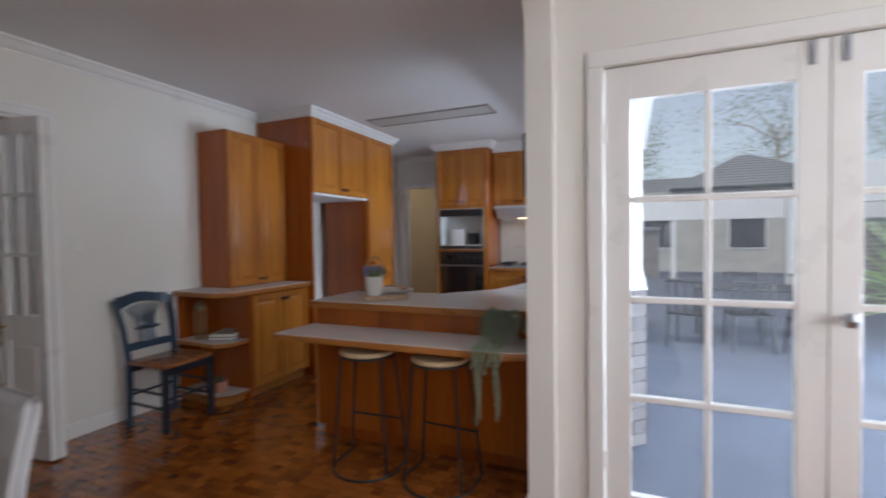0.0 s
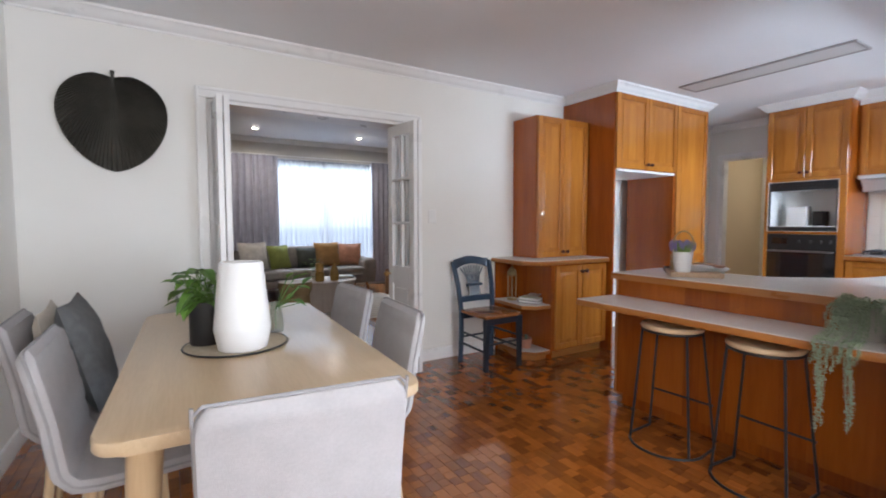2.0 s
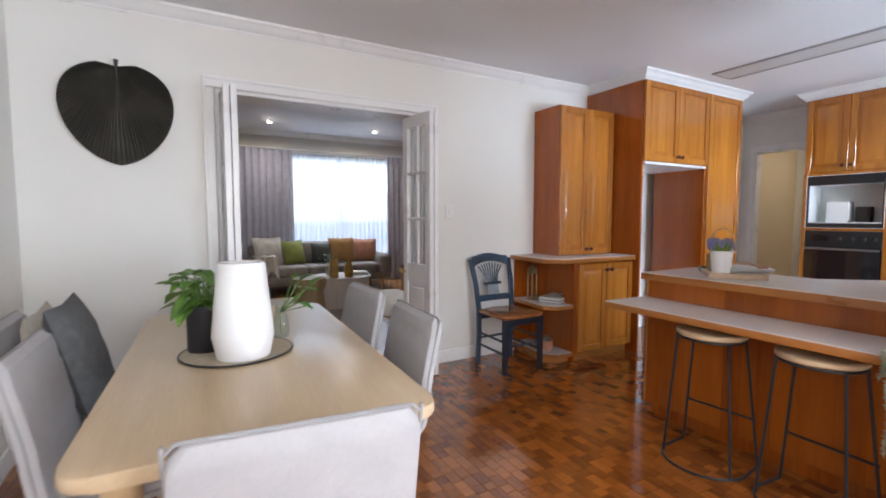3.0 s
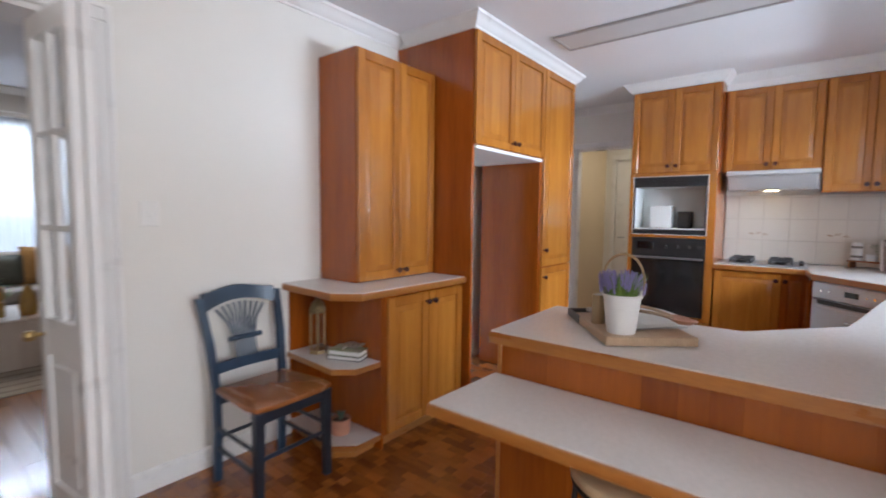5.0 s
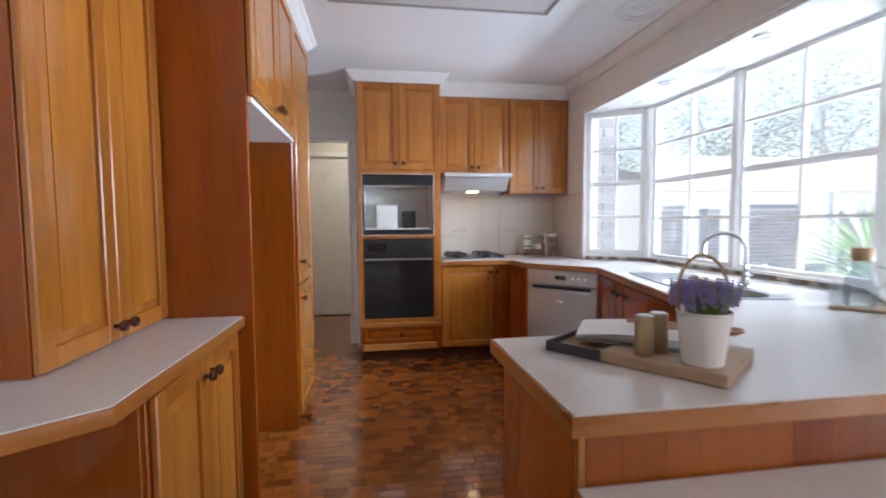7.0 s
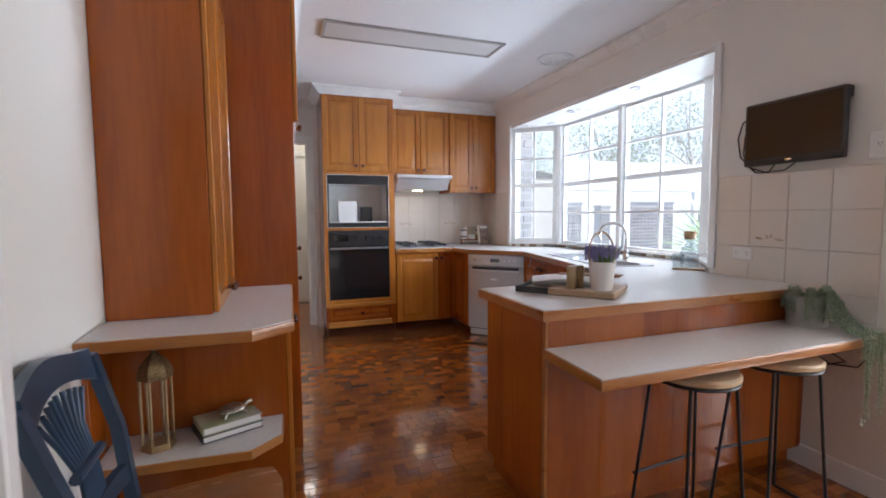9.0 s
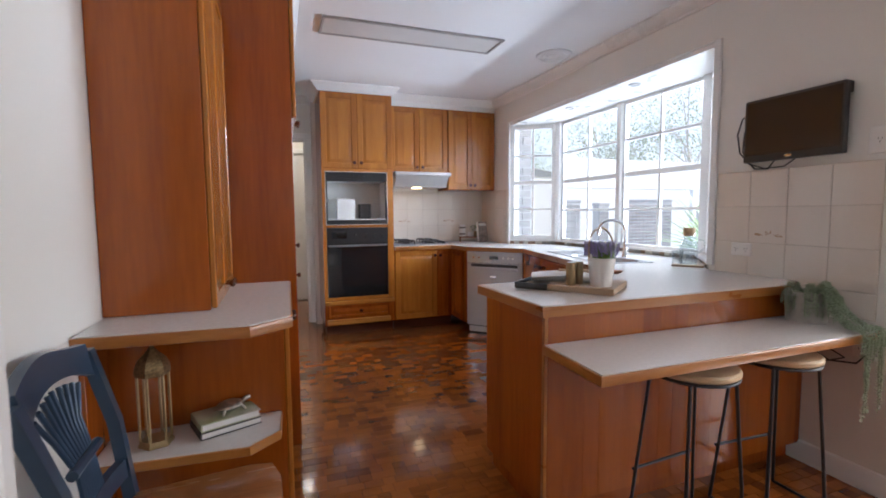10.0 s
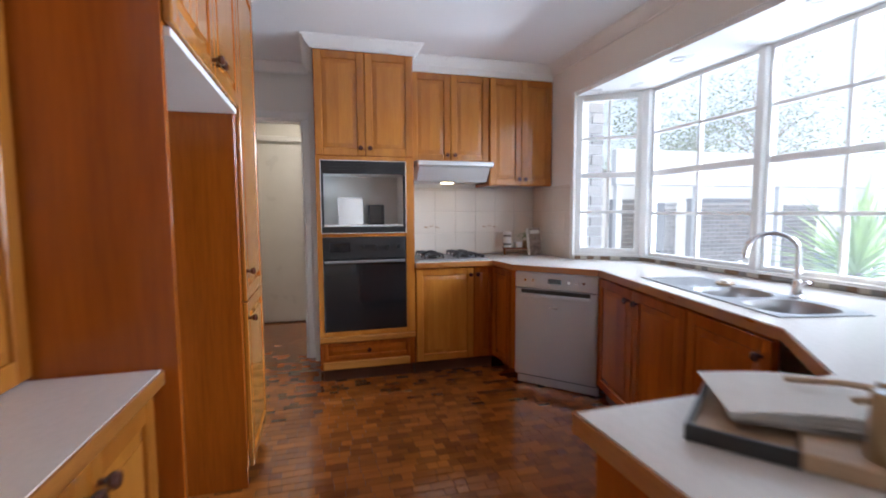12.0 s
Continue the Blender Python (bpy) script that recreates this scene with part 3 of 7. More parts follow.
# oven tower
OX, OF = -2.42, 5.49
t = thing("oven_tower", pose(OX, OF, 0), "tall honey timber tower housing microwave and oven", "cabinet")
W = 0.725
bm = B()
box(bm, 0, 0.001, 0.10, 0.02, 0.555, 2.455, 0.001)
box(bm, W - 0.02, 0.001, 0.10, W, 0.555, 2.455, 0.001)
box(bm, 0.02, 0.001, 1.685, W - 0.02, 0.555, 2.455)
box(bm, 0.02, 0.30, 0.10, W - 0.02, 0.555, 1.685)
box(bm, 0.02, 0.002, 0.10, W - 0.02, 0.30, 0.37)
part("body", bm, PANEL, t)
bm = B()
box(bm, 0.0, -0.02, 0.36, 0.035, 0, 1.70, 0.002)
box(bm, W - 0.065, -0.02, 0.36, W, 0, 1.70, 0.002)
box(bm, 0.036, -0.019, 1.668, W - 0.066, 0, 1.70, 0.002)
box(bm, 0.036, -0.019, 1.107, W - 0.066, 0, 1.137, 0.002)
box(bm, 0.036, -0.019, 0.36, W - 0.066, 0, 0.395, 0.002)
part("face_frame", bm, WOOD, t)
bm = B()
box(bm, 0.0, -0.035, 0.315, W, 0, 0.358, 0.006)
part("moulding", bm, WOODH, t)
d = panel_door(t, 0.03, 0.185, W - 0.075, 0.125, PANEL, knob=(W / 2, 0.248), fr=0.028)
bm = B()
box(bm, 0.02, -0.022, 0.105, W - 0.045, 0, 0.165, 0.005)
part("lower_rail", bm, WOODH, t)
bm = B()
box(bm, 0.02, 0.05, 0.001, W - 0.01, 0.55, 0.10)
part("kickboard", bm, KICKM, t)
panel_door(t, 0.004, 1.705, 0.355, 0.742, knob=(0.325, 1.76))
panel_door(t, 0.364, 1.705, 0.355, 0.742, knob=(0.394, 1.76))

t = thing("microwave_niche", pose(OX + 0.036, OF, 1.138), "open microwave housing with black slotted vent trims", "appliance niche")
mw, mh = 0.622, 0.529
LINING = mat("grey_niche_lining", (0.70, 0.70, 0.68), 0.5, var=0.06, scale=3)
for nm, q in (("side_lining", (0.004, 0.001, 0.056, 0.018, 0.262, mh - 0.096)), ("side_lining", (mw - 0.018, 0.001, 0.056, mw - 0.004, 0.262, mh - 0.096)),
              ("back_lining", (0.004, 0.263, 0.002, mw - 0.004, 0.285, mh - 0.002)), ("top_lining", (0.004, 0.001, mh - 0.095, mw - 0.004, 0.262, mh - 0.004)),
              ("shelf", (0.004, -0.008, 0.004, mw - 0.004, 0.262, 0.055))):
    bm = B()
    box(bm, *q, 0.001)
    part(nm, bm, PLASTICW if nm == "shelf" else LINING, t, "white niche shelf" if nm == "shelf" else "")
for z0, z1, rows in ((0.0, 0.046, 2), (mh - 0.095, mh, 4)):
    bm = B()
    box(bm, 0.001, -0.012, z0 + 0.001, mw - 0.001, 0.0 if z0 else -0.009, z1, 0.002)
    tr = part("vent_trim", bm, BLACK, t, "black slotted vent trim")
    for r in range(rows):
        zz = z0 + (z1 - z0) * (r + 0.5) / rows - 0.005
        for c in range(5):
            bm = B()
            x0 = 0.018 + (mw - 0.036) * c / 5
            box(bm, x0 + 0.006, -0.018, zz, x0 + (mw - 0.036) / 5 - 0.006, -0.012, zz + 0.007, 0.001)
            part("slat", bm, BLACKM, tr)
for x0, x1 in ((0.001, 0.018), (mw - 0.018, mw - 0.001)):
    bm = B()
    box(bm, x0, -0.012, 0.047, x1, 0.0, mh - 0.096, 0.002)
    part("side_trim", bm, BLACK, t)
bm = B()
for q in ((-0.004, -0.023, -0.004, 0.0005, -0.019, mh + 0.004), (mw - 0.0005, -0.023, -0.004, mw + 0.004, -0.019, mh + 0.004), (0.001, -0.023, mh, mw - 0.001, -0.019, mh + 0.004), (0.001, -0.023, -0.004, mw - 0.001, -0.019, 0.0)):
    box(bm, *q)
part("outer_bead", bm, PLASTICW, t, "thin pale outer bead")
t = thing("bread_box", pose(OX + 0.036 + 0.125, OF + 0.10, 1.194), "plain white box standing in the niche", "box")
bm = B()
box(bm, 0, 0, 0, 0.185, 0.13, 0.2015, 0.005, 2)
part("body", bm, PLASTICW, t)
bm = B()
box(bm, 0.002, -0.002, 0.202, 0.183, 0.128, 0.212, 0.004)
part("lid", bm, PLASTICW, t)
t = thing("radio", pose(OX + 0.036 + 0.36, OF + 0.12, 1.194), "small black box with a dark grey front", "radio")
bm = B()
box(bm, 0, 0, 0, 0.118, 0.09, 0.155, 0.004)
part("body", bm, BLACKM, t)
bm = B()
box(bm, 0.008, -0.003, 0.012, 0.092, -0.0005, 0.143, 0.001)
part("front", bm, DARKGREY, t, "dark grey front panel")

t = thing("wall_oven", pose(OX + 0.036, OF, 0.397), "black built-in wall oven with glass door", "oven")
ow, oh = 0.622, 0.708
bm = B()
box(bm, 0.004, 0.001, 0.002, ow - 0.002, 0.28, oh - 0.002)
part("body", bm, BLACK, t)
bm = B()
box(bm, 0.004, -0.024, 0.0, ow - 0.004, -0.001, 0.528, 0.004)
d = part("door", bm, BLACKG, t, "black glass oven door")
bm = B()
box(bm, 0.012, -0.046, 0.515, ow - 0.012, -0.026, 0.535, 0.004)
part("handle", bm, STEEL, d, "slim steel-edged bar handle")
bm = B()
box(bm, 0.07, -0.0255, 0.07, ow - 0.07, -0.0242, 0.45)
part("window", bm, BLACKG, d)
bm = B()
box(bm, 0.002, -0.02, 0.545, ow - 0.002, -0.001, oh, 0.004)
c = part("control_panel", bm, BLACK, t, "black control panel with knobs")
bm = B()
box(bm, 0.05, -0.024, 0.60, 0.20, -0.019, 0.67, 0.002)
part("display", bm, BLACKG, c)
for kx in (0.30, 0.40, 0.49, 0.57):
    bm = B()
    tube(bm, [(kx, -0.02, 0.63), (kx, -0.042, 0.63)], 0.017, 16)
    box(bm, kx - 0.003, -0.050, 0.615, kx + 0.003, -0.041, 0.645)
    part("knob", bm, BLACK, c, "black control knob")

# upper cabinets
UF = 5.70
t = thing("upper_cabinet", pose(-1.693, UF, 0), "honey timber wall cabinet above the rangehood", "cabinet")
carcass(t, 0.0, 0.693, 1.70, 2.41, 0.345)
panel_door(t, 0.02, 1.705, 0.33, 0.70, knob=(0.32, 1.755))
panel_door(t, 0.353, 1.705, 0.33, 0.70, knob=(0.385, 1.755))
t = thing("upper_cabinet", pose(-0.999, UF, 0), "honey timber wall cabinet beside the rangehood", "cabinet")
carcass(t, 0.0, 0.585, 1.51, 2.41, 0.345)
panel_door(t, 0.004, 1.515, 0.288, 0.89, knob=(0.265, 1.565))
panel_door(t, 0.294, 1.515, 0.288, 0.89, knob=(0.322, 1.565))
bm = B()
box(bm, -1.693, UF - 0.012, 2.41, -0.413, 6.04, 2.495)
solo("cabinet_bulkhead", bm, TRIM, "white plaster bulkhead above the wall cabinets", "bulkhead")
bm = B()
box(bm, -2.43, 5.482, 2.456, -1.692, 6.04, 2.495)
solo("cabinet_bulkhead", bm, TRIM, "white plaster bulkhead above the oven tower", "bulkhead")
bm = B()
box(bm, -3.40, 3.304, 2.456, -2.748, 4.843, 2.495)
solo("cabinet_bulkhead", bm, TRIM, "white plaster bulkhead above the pantry", "bulkhead")

PALESTEEL = mat("pale_steel", (0.66, 0.66, 0.66), 0.3, metal=0.5, var=0.05, scale=4)
t = thing("rangehood", pose(-1.65, 5.55, 1.52), "slide-out steel rangehood with a lit lamp", "rangehood")
bm = B()
box(bm, 0, 0.16, 0.02, 0.64, 0.49, 0.178, 0.004)
part("body", bm, PALESTEEL, t)
bm = B()
box(bm, 0, 0.0, 0.135, 0.64, 0.16, 0.175, 0.008)
part("front_rail", bm, PALESTEEL, t)
bm = B()
prism(bm, [(0.02, 0.03), (0.62, 0.03), (0.62, 0.158), (0.02, 0.158)], 0.03, 0.133, 0.003)
for v in bm.verts:
    if v.co.z < 0.06 and v.co.y < 0.1:
        v.co.y += 0.09
part("visor", bm, PALESTEEL, t)
bm = B()
box(bm, 0.27, 0.26, 0.012, 0.37, 0.32, 0.019)
part("lamp_cover", bm, mat("lamp_glow", (1.0, 0.8, 0.5), 0.4, emit=5.0), t, "warm glowing rangehood lamp")

# base run under the cooktop
t = thing("base_cabinet", pose(-1.69, 5.49, 0), "honey timber base cabinet under the cooktop", "cabinet")
carcass(t, 0.0, 0.66, 0.10, 0.858, 0.555)
bm = B()
box(bm, 0.0, 0.05, 0.001, 0.66, 0.55, 0.10)
part("kickboard", bm, KICKM, t)
panel_door(t, 0.006, 0.11, 0.47, 0.735, knob=(0.445, 0.79))
# narrow door in the darker red-brown of the side panels
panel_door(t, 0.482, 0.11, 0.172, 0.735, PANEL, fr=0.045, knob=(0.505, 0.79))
t = thing("corner_cabinet", pose(0, 0, 0), "timber corner cabinet in darker red-brown with a narrow angled door", "cabinet")
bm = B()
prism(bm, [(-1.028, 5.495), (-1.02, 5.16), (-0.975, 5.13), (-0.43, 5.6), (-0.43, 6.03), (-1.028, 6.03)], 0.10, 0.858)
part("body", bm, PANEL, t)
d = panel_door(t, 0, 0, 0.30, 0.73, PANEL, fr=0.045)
d.matrix_basis = pose(-1.032, 5.475, 0.115, 0, 0, -88)

# dishwasher set on the angle
DW0, DW1 = Vector((-1.0, 5.115)), Vector((-0.595, 4.675))
ang = math.degrees(math.atan2(DW1.y - DW0.y, DW1.x - DW0.x))
t = thing("dishwasher", pose(DW0.x, DW0.y, 0, 0, 0, ang), "brushed steel dishwasher under the worktop", "dishwasher")
bm = B()
box(bm, 0.002, 0.0, 0.08, 0.596, 0.45, 0.855)
part("body", bm, BLACK, t)
bm = B()
box(bm, 0.004, -0.03, 0.095, 0.594, -0.001, 0.735, 0.004)
d = part("door", bm, STEEL, t)
bm = B()
box(bm, 0.05, -0.048, 0.672, 0.545, -0.0305, 0.700, 0.005)
part("handle", bm, STEEL, d, "recessed steel pull")
# flat black strip on the door stands for the slot's shade
bm = B()
box(bm, 0.05, -0.0325, 0.702, 0.545, -0.0305, 0.730, 0.001)
part("slot_shade_strip", bm, BLACK, d, "black strip drawn for the shaded slot above the pull")
bm = B()
box(bm, 0.26, -0.033, 0.60, 0.32, -0.0302, 0.612)
part("badge", bm, CHROME, d)
bm = B()
box(bm, 0.004, -0.032, 0.74, 0.594, -0.001, 0.853, 0.004)
c = part("control_panel", bm, STEEL, t)
bm = B()
box(bm, 0.25, -0.0335, 0.78, 0.345, -0.0322, 0.815)
part("display", bm, BLACKG, c)
for kx in (0.08, 0.14, 0.40, 0.45, 0.50):
    bm = B()
    tube(bm, [(kx, -0.032, 0.797), (kx, -0.036, 0.797)], 0.009, 12)
    part("button", bm, CHROME, c)
bm = B()
box(bm, 0.004, 0.03, 0.01, 0.594, 0.06, 0.09)
part("kickboard", bm, STEEL, t)

# sink cabinets
S0, S1 = Vector((-0.592, 4.668)), Vector((-0.915, 3.19))
sl = (S1 - S0).length
ang = math.degrees(math.atan2(S1.y - S0.y, S1.x - S0.x))
t = thing("sink_cabinet", pose(S0.x, S0.y, 0, 0, 0, ang), "timber sink cabinet, raised-panel doors with shade put into their colour", "cabinet")
bm = B()
box(bm, 0.003, 0.002, 0.10, sl - 0.01, 0.012, 0.858)
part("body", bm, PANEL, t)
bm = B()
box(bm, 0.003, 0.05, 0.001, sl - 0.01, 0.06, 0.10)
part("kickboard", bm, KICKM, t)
# same timber as the other doors; the darker PANEL puts their shade into colour
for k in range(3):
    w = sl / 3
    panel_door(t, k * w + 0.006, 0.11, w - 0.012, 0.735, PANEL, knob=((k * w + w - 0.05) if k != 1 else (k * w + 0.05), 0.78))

SU, SN, SP = Vector((0.207, 0.978)), Vector((0.978, -0.207)), Vector((-0.93, 3.21))


def sink_xy(u, n):
    p = SP + SU * u + SN * n
    return (p.x, p.y)


SINK_HOLE = [sink_xy(u, n) for u, n in ((0.10, 0.46), (0.10, 0.12), (0.74, 0.12), (0.74, 0.46))]
worktop("kitchen_worktop", [(-1.692, 5.445), (-1.06, 5.445), (-1.03, 5.13), (-0.625, 4.655), (-0.94, 3.165), (-1.235, 2.815), (-1.935, 2.80), (-1.925, 2.235),
                            (-0.56, 2.235), (-0.413, 2.30), (-0.413, 2.812), (0.02, 3.24), (0.02, 5.055), (-0.413, 5.318), (-0.413, 6.04), (-1.692, 6.04)], 0.90, 0.042,
        "pale laminate kitchen worktop wrapping into the peninsula", hole=(12, (0.012, 3.5), SINK_HOLE))

t = thing("peninsula", pose(0, 0, 0), "red-brown timber peninsula base with clipped kick", "cabinet")
bm = B()
box(bm, -1.90, 2.277, 0.09, -1.886, 2.77, 0.857, 0.001)
part("end_panel", bm, PANEL, t)
xs, rs = -1.885, random.Random(4)
while xs < -0.416:
    wv = min(rs.choice((0.075, 0.095, 0.12)), -0.415 - xs)
    bm = B()
    box(bm, xs, 2.26, 0.09, xs + wv - 0.0001, 2.276, 0.857, 0.0003)
    part("front_board", bm, PANELB, t)
    xs += wv
bm = B()
box(bm, -1.902, 2.258, 0.088, -1.886, 2.2765, 0.857, 0.002)
part("corner_strip", bm, EDGE, t)
bm = B()
box(bm, -1.87, 2.31, 0.001, -0.415, 2.325, 0.09)
box(bm, -1.87, 2.325, 0.001, -1.855, 2.76, 0.09)
part("kickboard", bm, PANEL, t)
bm = B()
box(bm, -1.885, 2.755, 0.09, -1.22, 2.77, 0.857, 0.001)
part("back_panel", bm, PANEL, t)
worktop("breakfast_bar", [(-1.925, 1.905), (-0.56, 1.91), (-0.413, 1.96), (-0.413, 2.257), (-1.91, 2.257)], 0.75, 0.038, "low laminate breakfast bar with timber edge")


# ---- bay window ----
def sash(name, a, b, cols, rows, label, z0=0.948, z1=2.198, f=0.045):
    """A glazed frame between the plan points a and b with cols by rows panes."""
    a, b = Vector(a), Vector(b)
    w = (b - a).length
    t = thing(name, pose(a.x, a.y, 0, 0, 0, math.degrees(math.atan2(b.y - a.y, b.x - a.x))), label, "window", kind="structure")
    th = 0.045
    bm = B()
    box(bm, 0, -th / 2, z0, f, th / 2, z1, 0.003)
    box(bm, w - f, -th / 2, z0, w, th / 2, z1, 0.003)
    box(bm, f, -th / 2 + 0.001, z0, w - f, th / 2 - 0.001, z0 + f)
    box(bm, f, -th / 2 + 0.001, z1 - f, w - f, th / 2 - 0.001, z1)
    part("window_frame", bm, FRAMEW, t)
    for k in range(1, cols):
        x = f + (w - 2 * f) * k / cols
        bm = B()
        box(bm, x - 0.011, -0.016, z0 + f, x + 0.011, 0.016, z1 - f, 0.004)
        part("glazing_bar", bm, FRAMEW, t)
    for k in range(1, rows):
        z = z0 + f + (z1 - z0 - 2 * f) * k / rows
        g = 0.020 if k == rows // 2 else 0.011
        bm = B()
        box(bm, f, -0.018, z - g, w - f, 0.018, z + g, 0.004)
        part("glazing_bar", bm, FRAMEW, t)
    for c in range(cols):
        for r in range(rows):
            bm = B()
            x = f + (w - 2 * f) * c / cols
            z = z0 + f + (z1 - z0 - 2 * f) * r / rows
            box(bm, x, 0.004, z, x + (w - 2 * f) / cols, 0.008, z + (z1 - z0 - 2 * f) / rows)
            part("pane", bm, HAZED, t).visible_shadow = False
    return t


BX = 0.055
sash("window_1", (-0.385, 5.335), (0.02, 5.06), 2, 4, "white sash window in the side of the bay")
sash("window_2", (BX, 4.975), (BX, 4.112), 2, 4, "white bay window with eight panes", f=0.022)
sash("window_3", (BX, 4.060), (BX, 3.245), 2, 4, "white bay window with eight panes", f=0.022)
sash("window_4", (0.02, 3.165), (-0.385, 2.80), 2, 4, "white sash window in the side of the bay")
for k, (x, y, w) in enumerate(((BX - 0.008, 4.086, 0.025), (BX - 0.012, 5.012, 0.036), (BX - 0.012, 3.207, 0.036))):
    bm = B()
    box(bm, x - 0.045, y - w, 0.93, x + 0.045, y + w, 2.199, 0.004)
    setting("window_post", bm, FRAMEW, "white timber post of the bay window", "window trim")
for y0, y1 in ((5.31, 5.355), (2.77, 2.815)):
    bm = B()
    box(bm, -0.426, y0, 0.93, -0.412, y1, 2.235, 0.004)
    setting("window_trim", bm, FRAMEW, "slim white trim beside the bay opening", "window trim")
bm = B()
box(bm, -0.424, 2.816, 2.224, -0.412, 5.309, 2.235, 0.003)
setting("window_trim", bm, FRAMEW, "slim white trim along the bay opening's head", "window trim")
bm = B()
prism(bm, [(-0.43, 2.80), (-0.3, 2.75), (0.12, 3.17), (0.12, 5.11), (-0.3, 5.40), (-0.43, 5.33), (-0.01, 5.03), (-0.01, 3.26)], 0.932, 0.947, 0.003)
setting("window_sill", bm, FRAMEW, "white timber bay window sill", "sill")
bm = B()
prism(bm, [(-0.30, 2.70), (0.16, 3.12), (0.16, 5.16), (-0.30, 5.45), (-0.29, 5.319), (-0.41, 5.318), (-0.41, 2.812), (-0.29, 2.811)], 2.1995, 2.2249)
setting("bay_soffit", bm, TRIM, "white bay window soffit with downlights", "soffit")
bm = B()
prism(bm, [(-0.34, 2.74), (-0.02, 3.03), (0.10, 3.15), (0.10, 5.13), (-0.34, 5.40), (-0.34, 5.33), (0.025, 5.06), (0.025, 3.23)], -0.1, 0.931)
setting("bay_wall", bm, mat("outer_brick_plain", (0.30, 0.29, 0.28), 0.8, var=0.2, scale=12, bump=0.3), "brick wall under the bay window", "wall")
for y in (3.585, 4.385):
    t = thing("downlight", pose(-0.29, y, 2.1995), "small round recessed downlight", "downlight", "bay downlights")
    bm = B()
    lathe(bm, [(0.022, 0.0), (0.045, 0.0), (0.045, -0.006), (0.036, -0.009), (0.022, -0.004), (0.022, 0.0)], 20, cap=False)
    part("bezel", bm, mat("bezel_paint", (0.6, 0.6, 0.6), 0.4), t)
    bm = B()
    lathe(bm, [(0.0, -0.001), (0.021, -0.001), (0.021, -0.003), (0, -0.003)], 16)
    part("lens", bm, PLASTICW, t)


def loft(bm, rings, closed=True, caps=True):
    vs = [[bm.verts.new(p) for p in r] for r in rings]
    n = len(vs[0])
    for a, b in zip(vs, vs[1:]):
        for k in range(n if closed else n - 1):
            bm.faces.new((a[k], a[(k + 1) % n], b[(k + 1) % n], b[k]))
    if caps:
        bm.faces.new(vs[0][::-1])
        bm.faces.new(vs[-1])
    return bm


def cushion(bm, w, h, d, n=10):
    """A plump square pad, standing in the xz plane with its base at z=0."""
    grid = {}
    for s in (-1, 1):
        for i in range(n + 1):
            for j in range(n + 1):
                u, v = 2 * i / n - 1, 2 * j / n - 1
                edge = max(0.0, (1 - abs(u) ** 2.6) * (1 - abs(v) ** 2.6))
                pinch = 1 - 0.07 * (1 - abs(u)) * abs(v) ** 3 - 0.0 * abs(u)
                pinch2 = 1 - 0.07 * (1 - abs(v)) * abs(u) ** 3
                wob = 0.012 * noise.noise((u * 2, v * 2, s * 3.1))
                key = (i, j, 0 if i in (0, n) or j in (0, n) else s)
                if key not in grid:
                    grid[key] = bm.verts.new((u * w / 2 * pinch2, s * d / 2 * edge ** 0.6 + (wob if edge > 0 else 0), h / 2 + v * h / 2 * pinch))
    for s in (-1, 1):
        for i in range(n):
            for j in range(n):
                q = [grid[(a, b, 0 if a in (0, n) or b in (0, n) else s)] for a, b in ((i, j), (i + 1, j), (i + 1, j + 1), (i, j + 1))]
                bm.faces.new(q if s < 0 else q[::-1])
    return bm


def blade(bm, base, tip, width, bend=0.15, up=Vector((0, 0, 1)), n=4, heart=False):
    """A folded leaf from base to tip."""
    base, tip = Vector(base), Vector(tip)
    d = tip - base
    side = d.cross(up)
    side = side.normalized() if side.length > 1e-4 else Vector((1, 0, 0))
    nrm = side.cross(d).normalized()
    rows = []
    for k in range(n + 1):
        f = k / n
        prof = math.sin(math.pi * min(1, f ** (0.55 if heart else 0.8))) if 0 < f < 1 else 0.0
        w = width * (prof if k else 0.15 * (not heart))
        c = base + d * f + nrm * bend * d.length * math.sin(math.pi * f * 0.8)
        if k == n:
            rows.append([bm.verts.new(c)])
        else:
            w = max(w, width * 0.12)
            rows.append([bm.verts.new(c - side * w / 2 + nrm * w * 0.18), bm.verts.new(c), bm.verts.new(c + side * w / 2 + nrm * w * 0.18)])
    for a, b in zip(rows, rows[1:]):
        if len(b) == 1:
            bm.faces.new((a[0], a[1], b[0]))
            bm.faces.new((a[1], a[2], b[0]))
        else:
            bm.faces.new((a[0], a[1], b[1], b[0]))
            bm.faces.new((a[1], a[2], b[2], b[1]))


# ---- dining ----
t = thing("dining_table", pose(-1.925, -0.035, 0, 0, 0, -2.3), "pale ash dining table with rounded corners and tapered legs", "table")
bm = B()
prism(bm, rounded(-0.82, -0.41, 0.82, 0.41, 0.07), 0.715, 0.75, 0.008, 2)
part("tabletop", bm, ASH, t)
for sx in (-1, 1):
    for sy in (-1, 1):
        bm = B()
        tube(bm, [(sx * 0.70, sy * 0.31, 0.714), (sx * 0.74, sy * 0.345, 0.0)], 0.042, 16, r1=0.026)
        part("leg", bm, ASHZ, t)
for s in (-1, 1):
    bm = B()
    box(bm, -0.62, s * 0.29 - 0.01, 0.65, 0.62, s * 0.29 + 0.01, 0.714, 0.002)
    part("apron", bm, ASHZ, t)

PIPING = mat("linen_piping", (0.33, 0.32, 0.315), 0.9, var=0.1, scale=20)


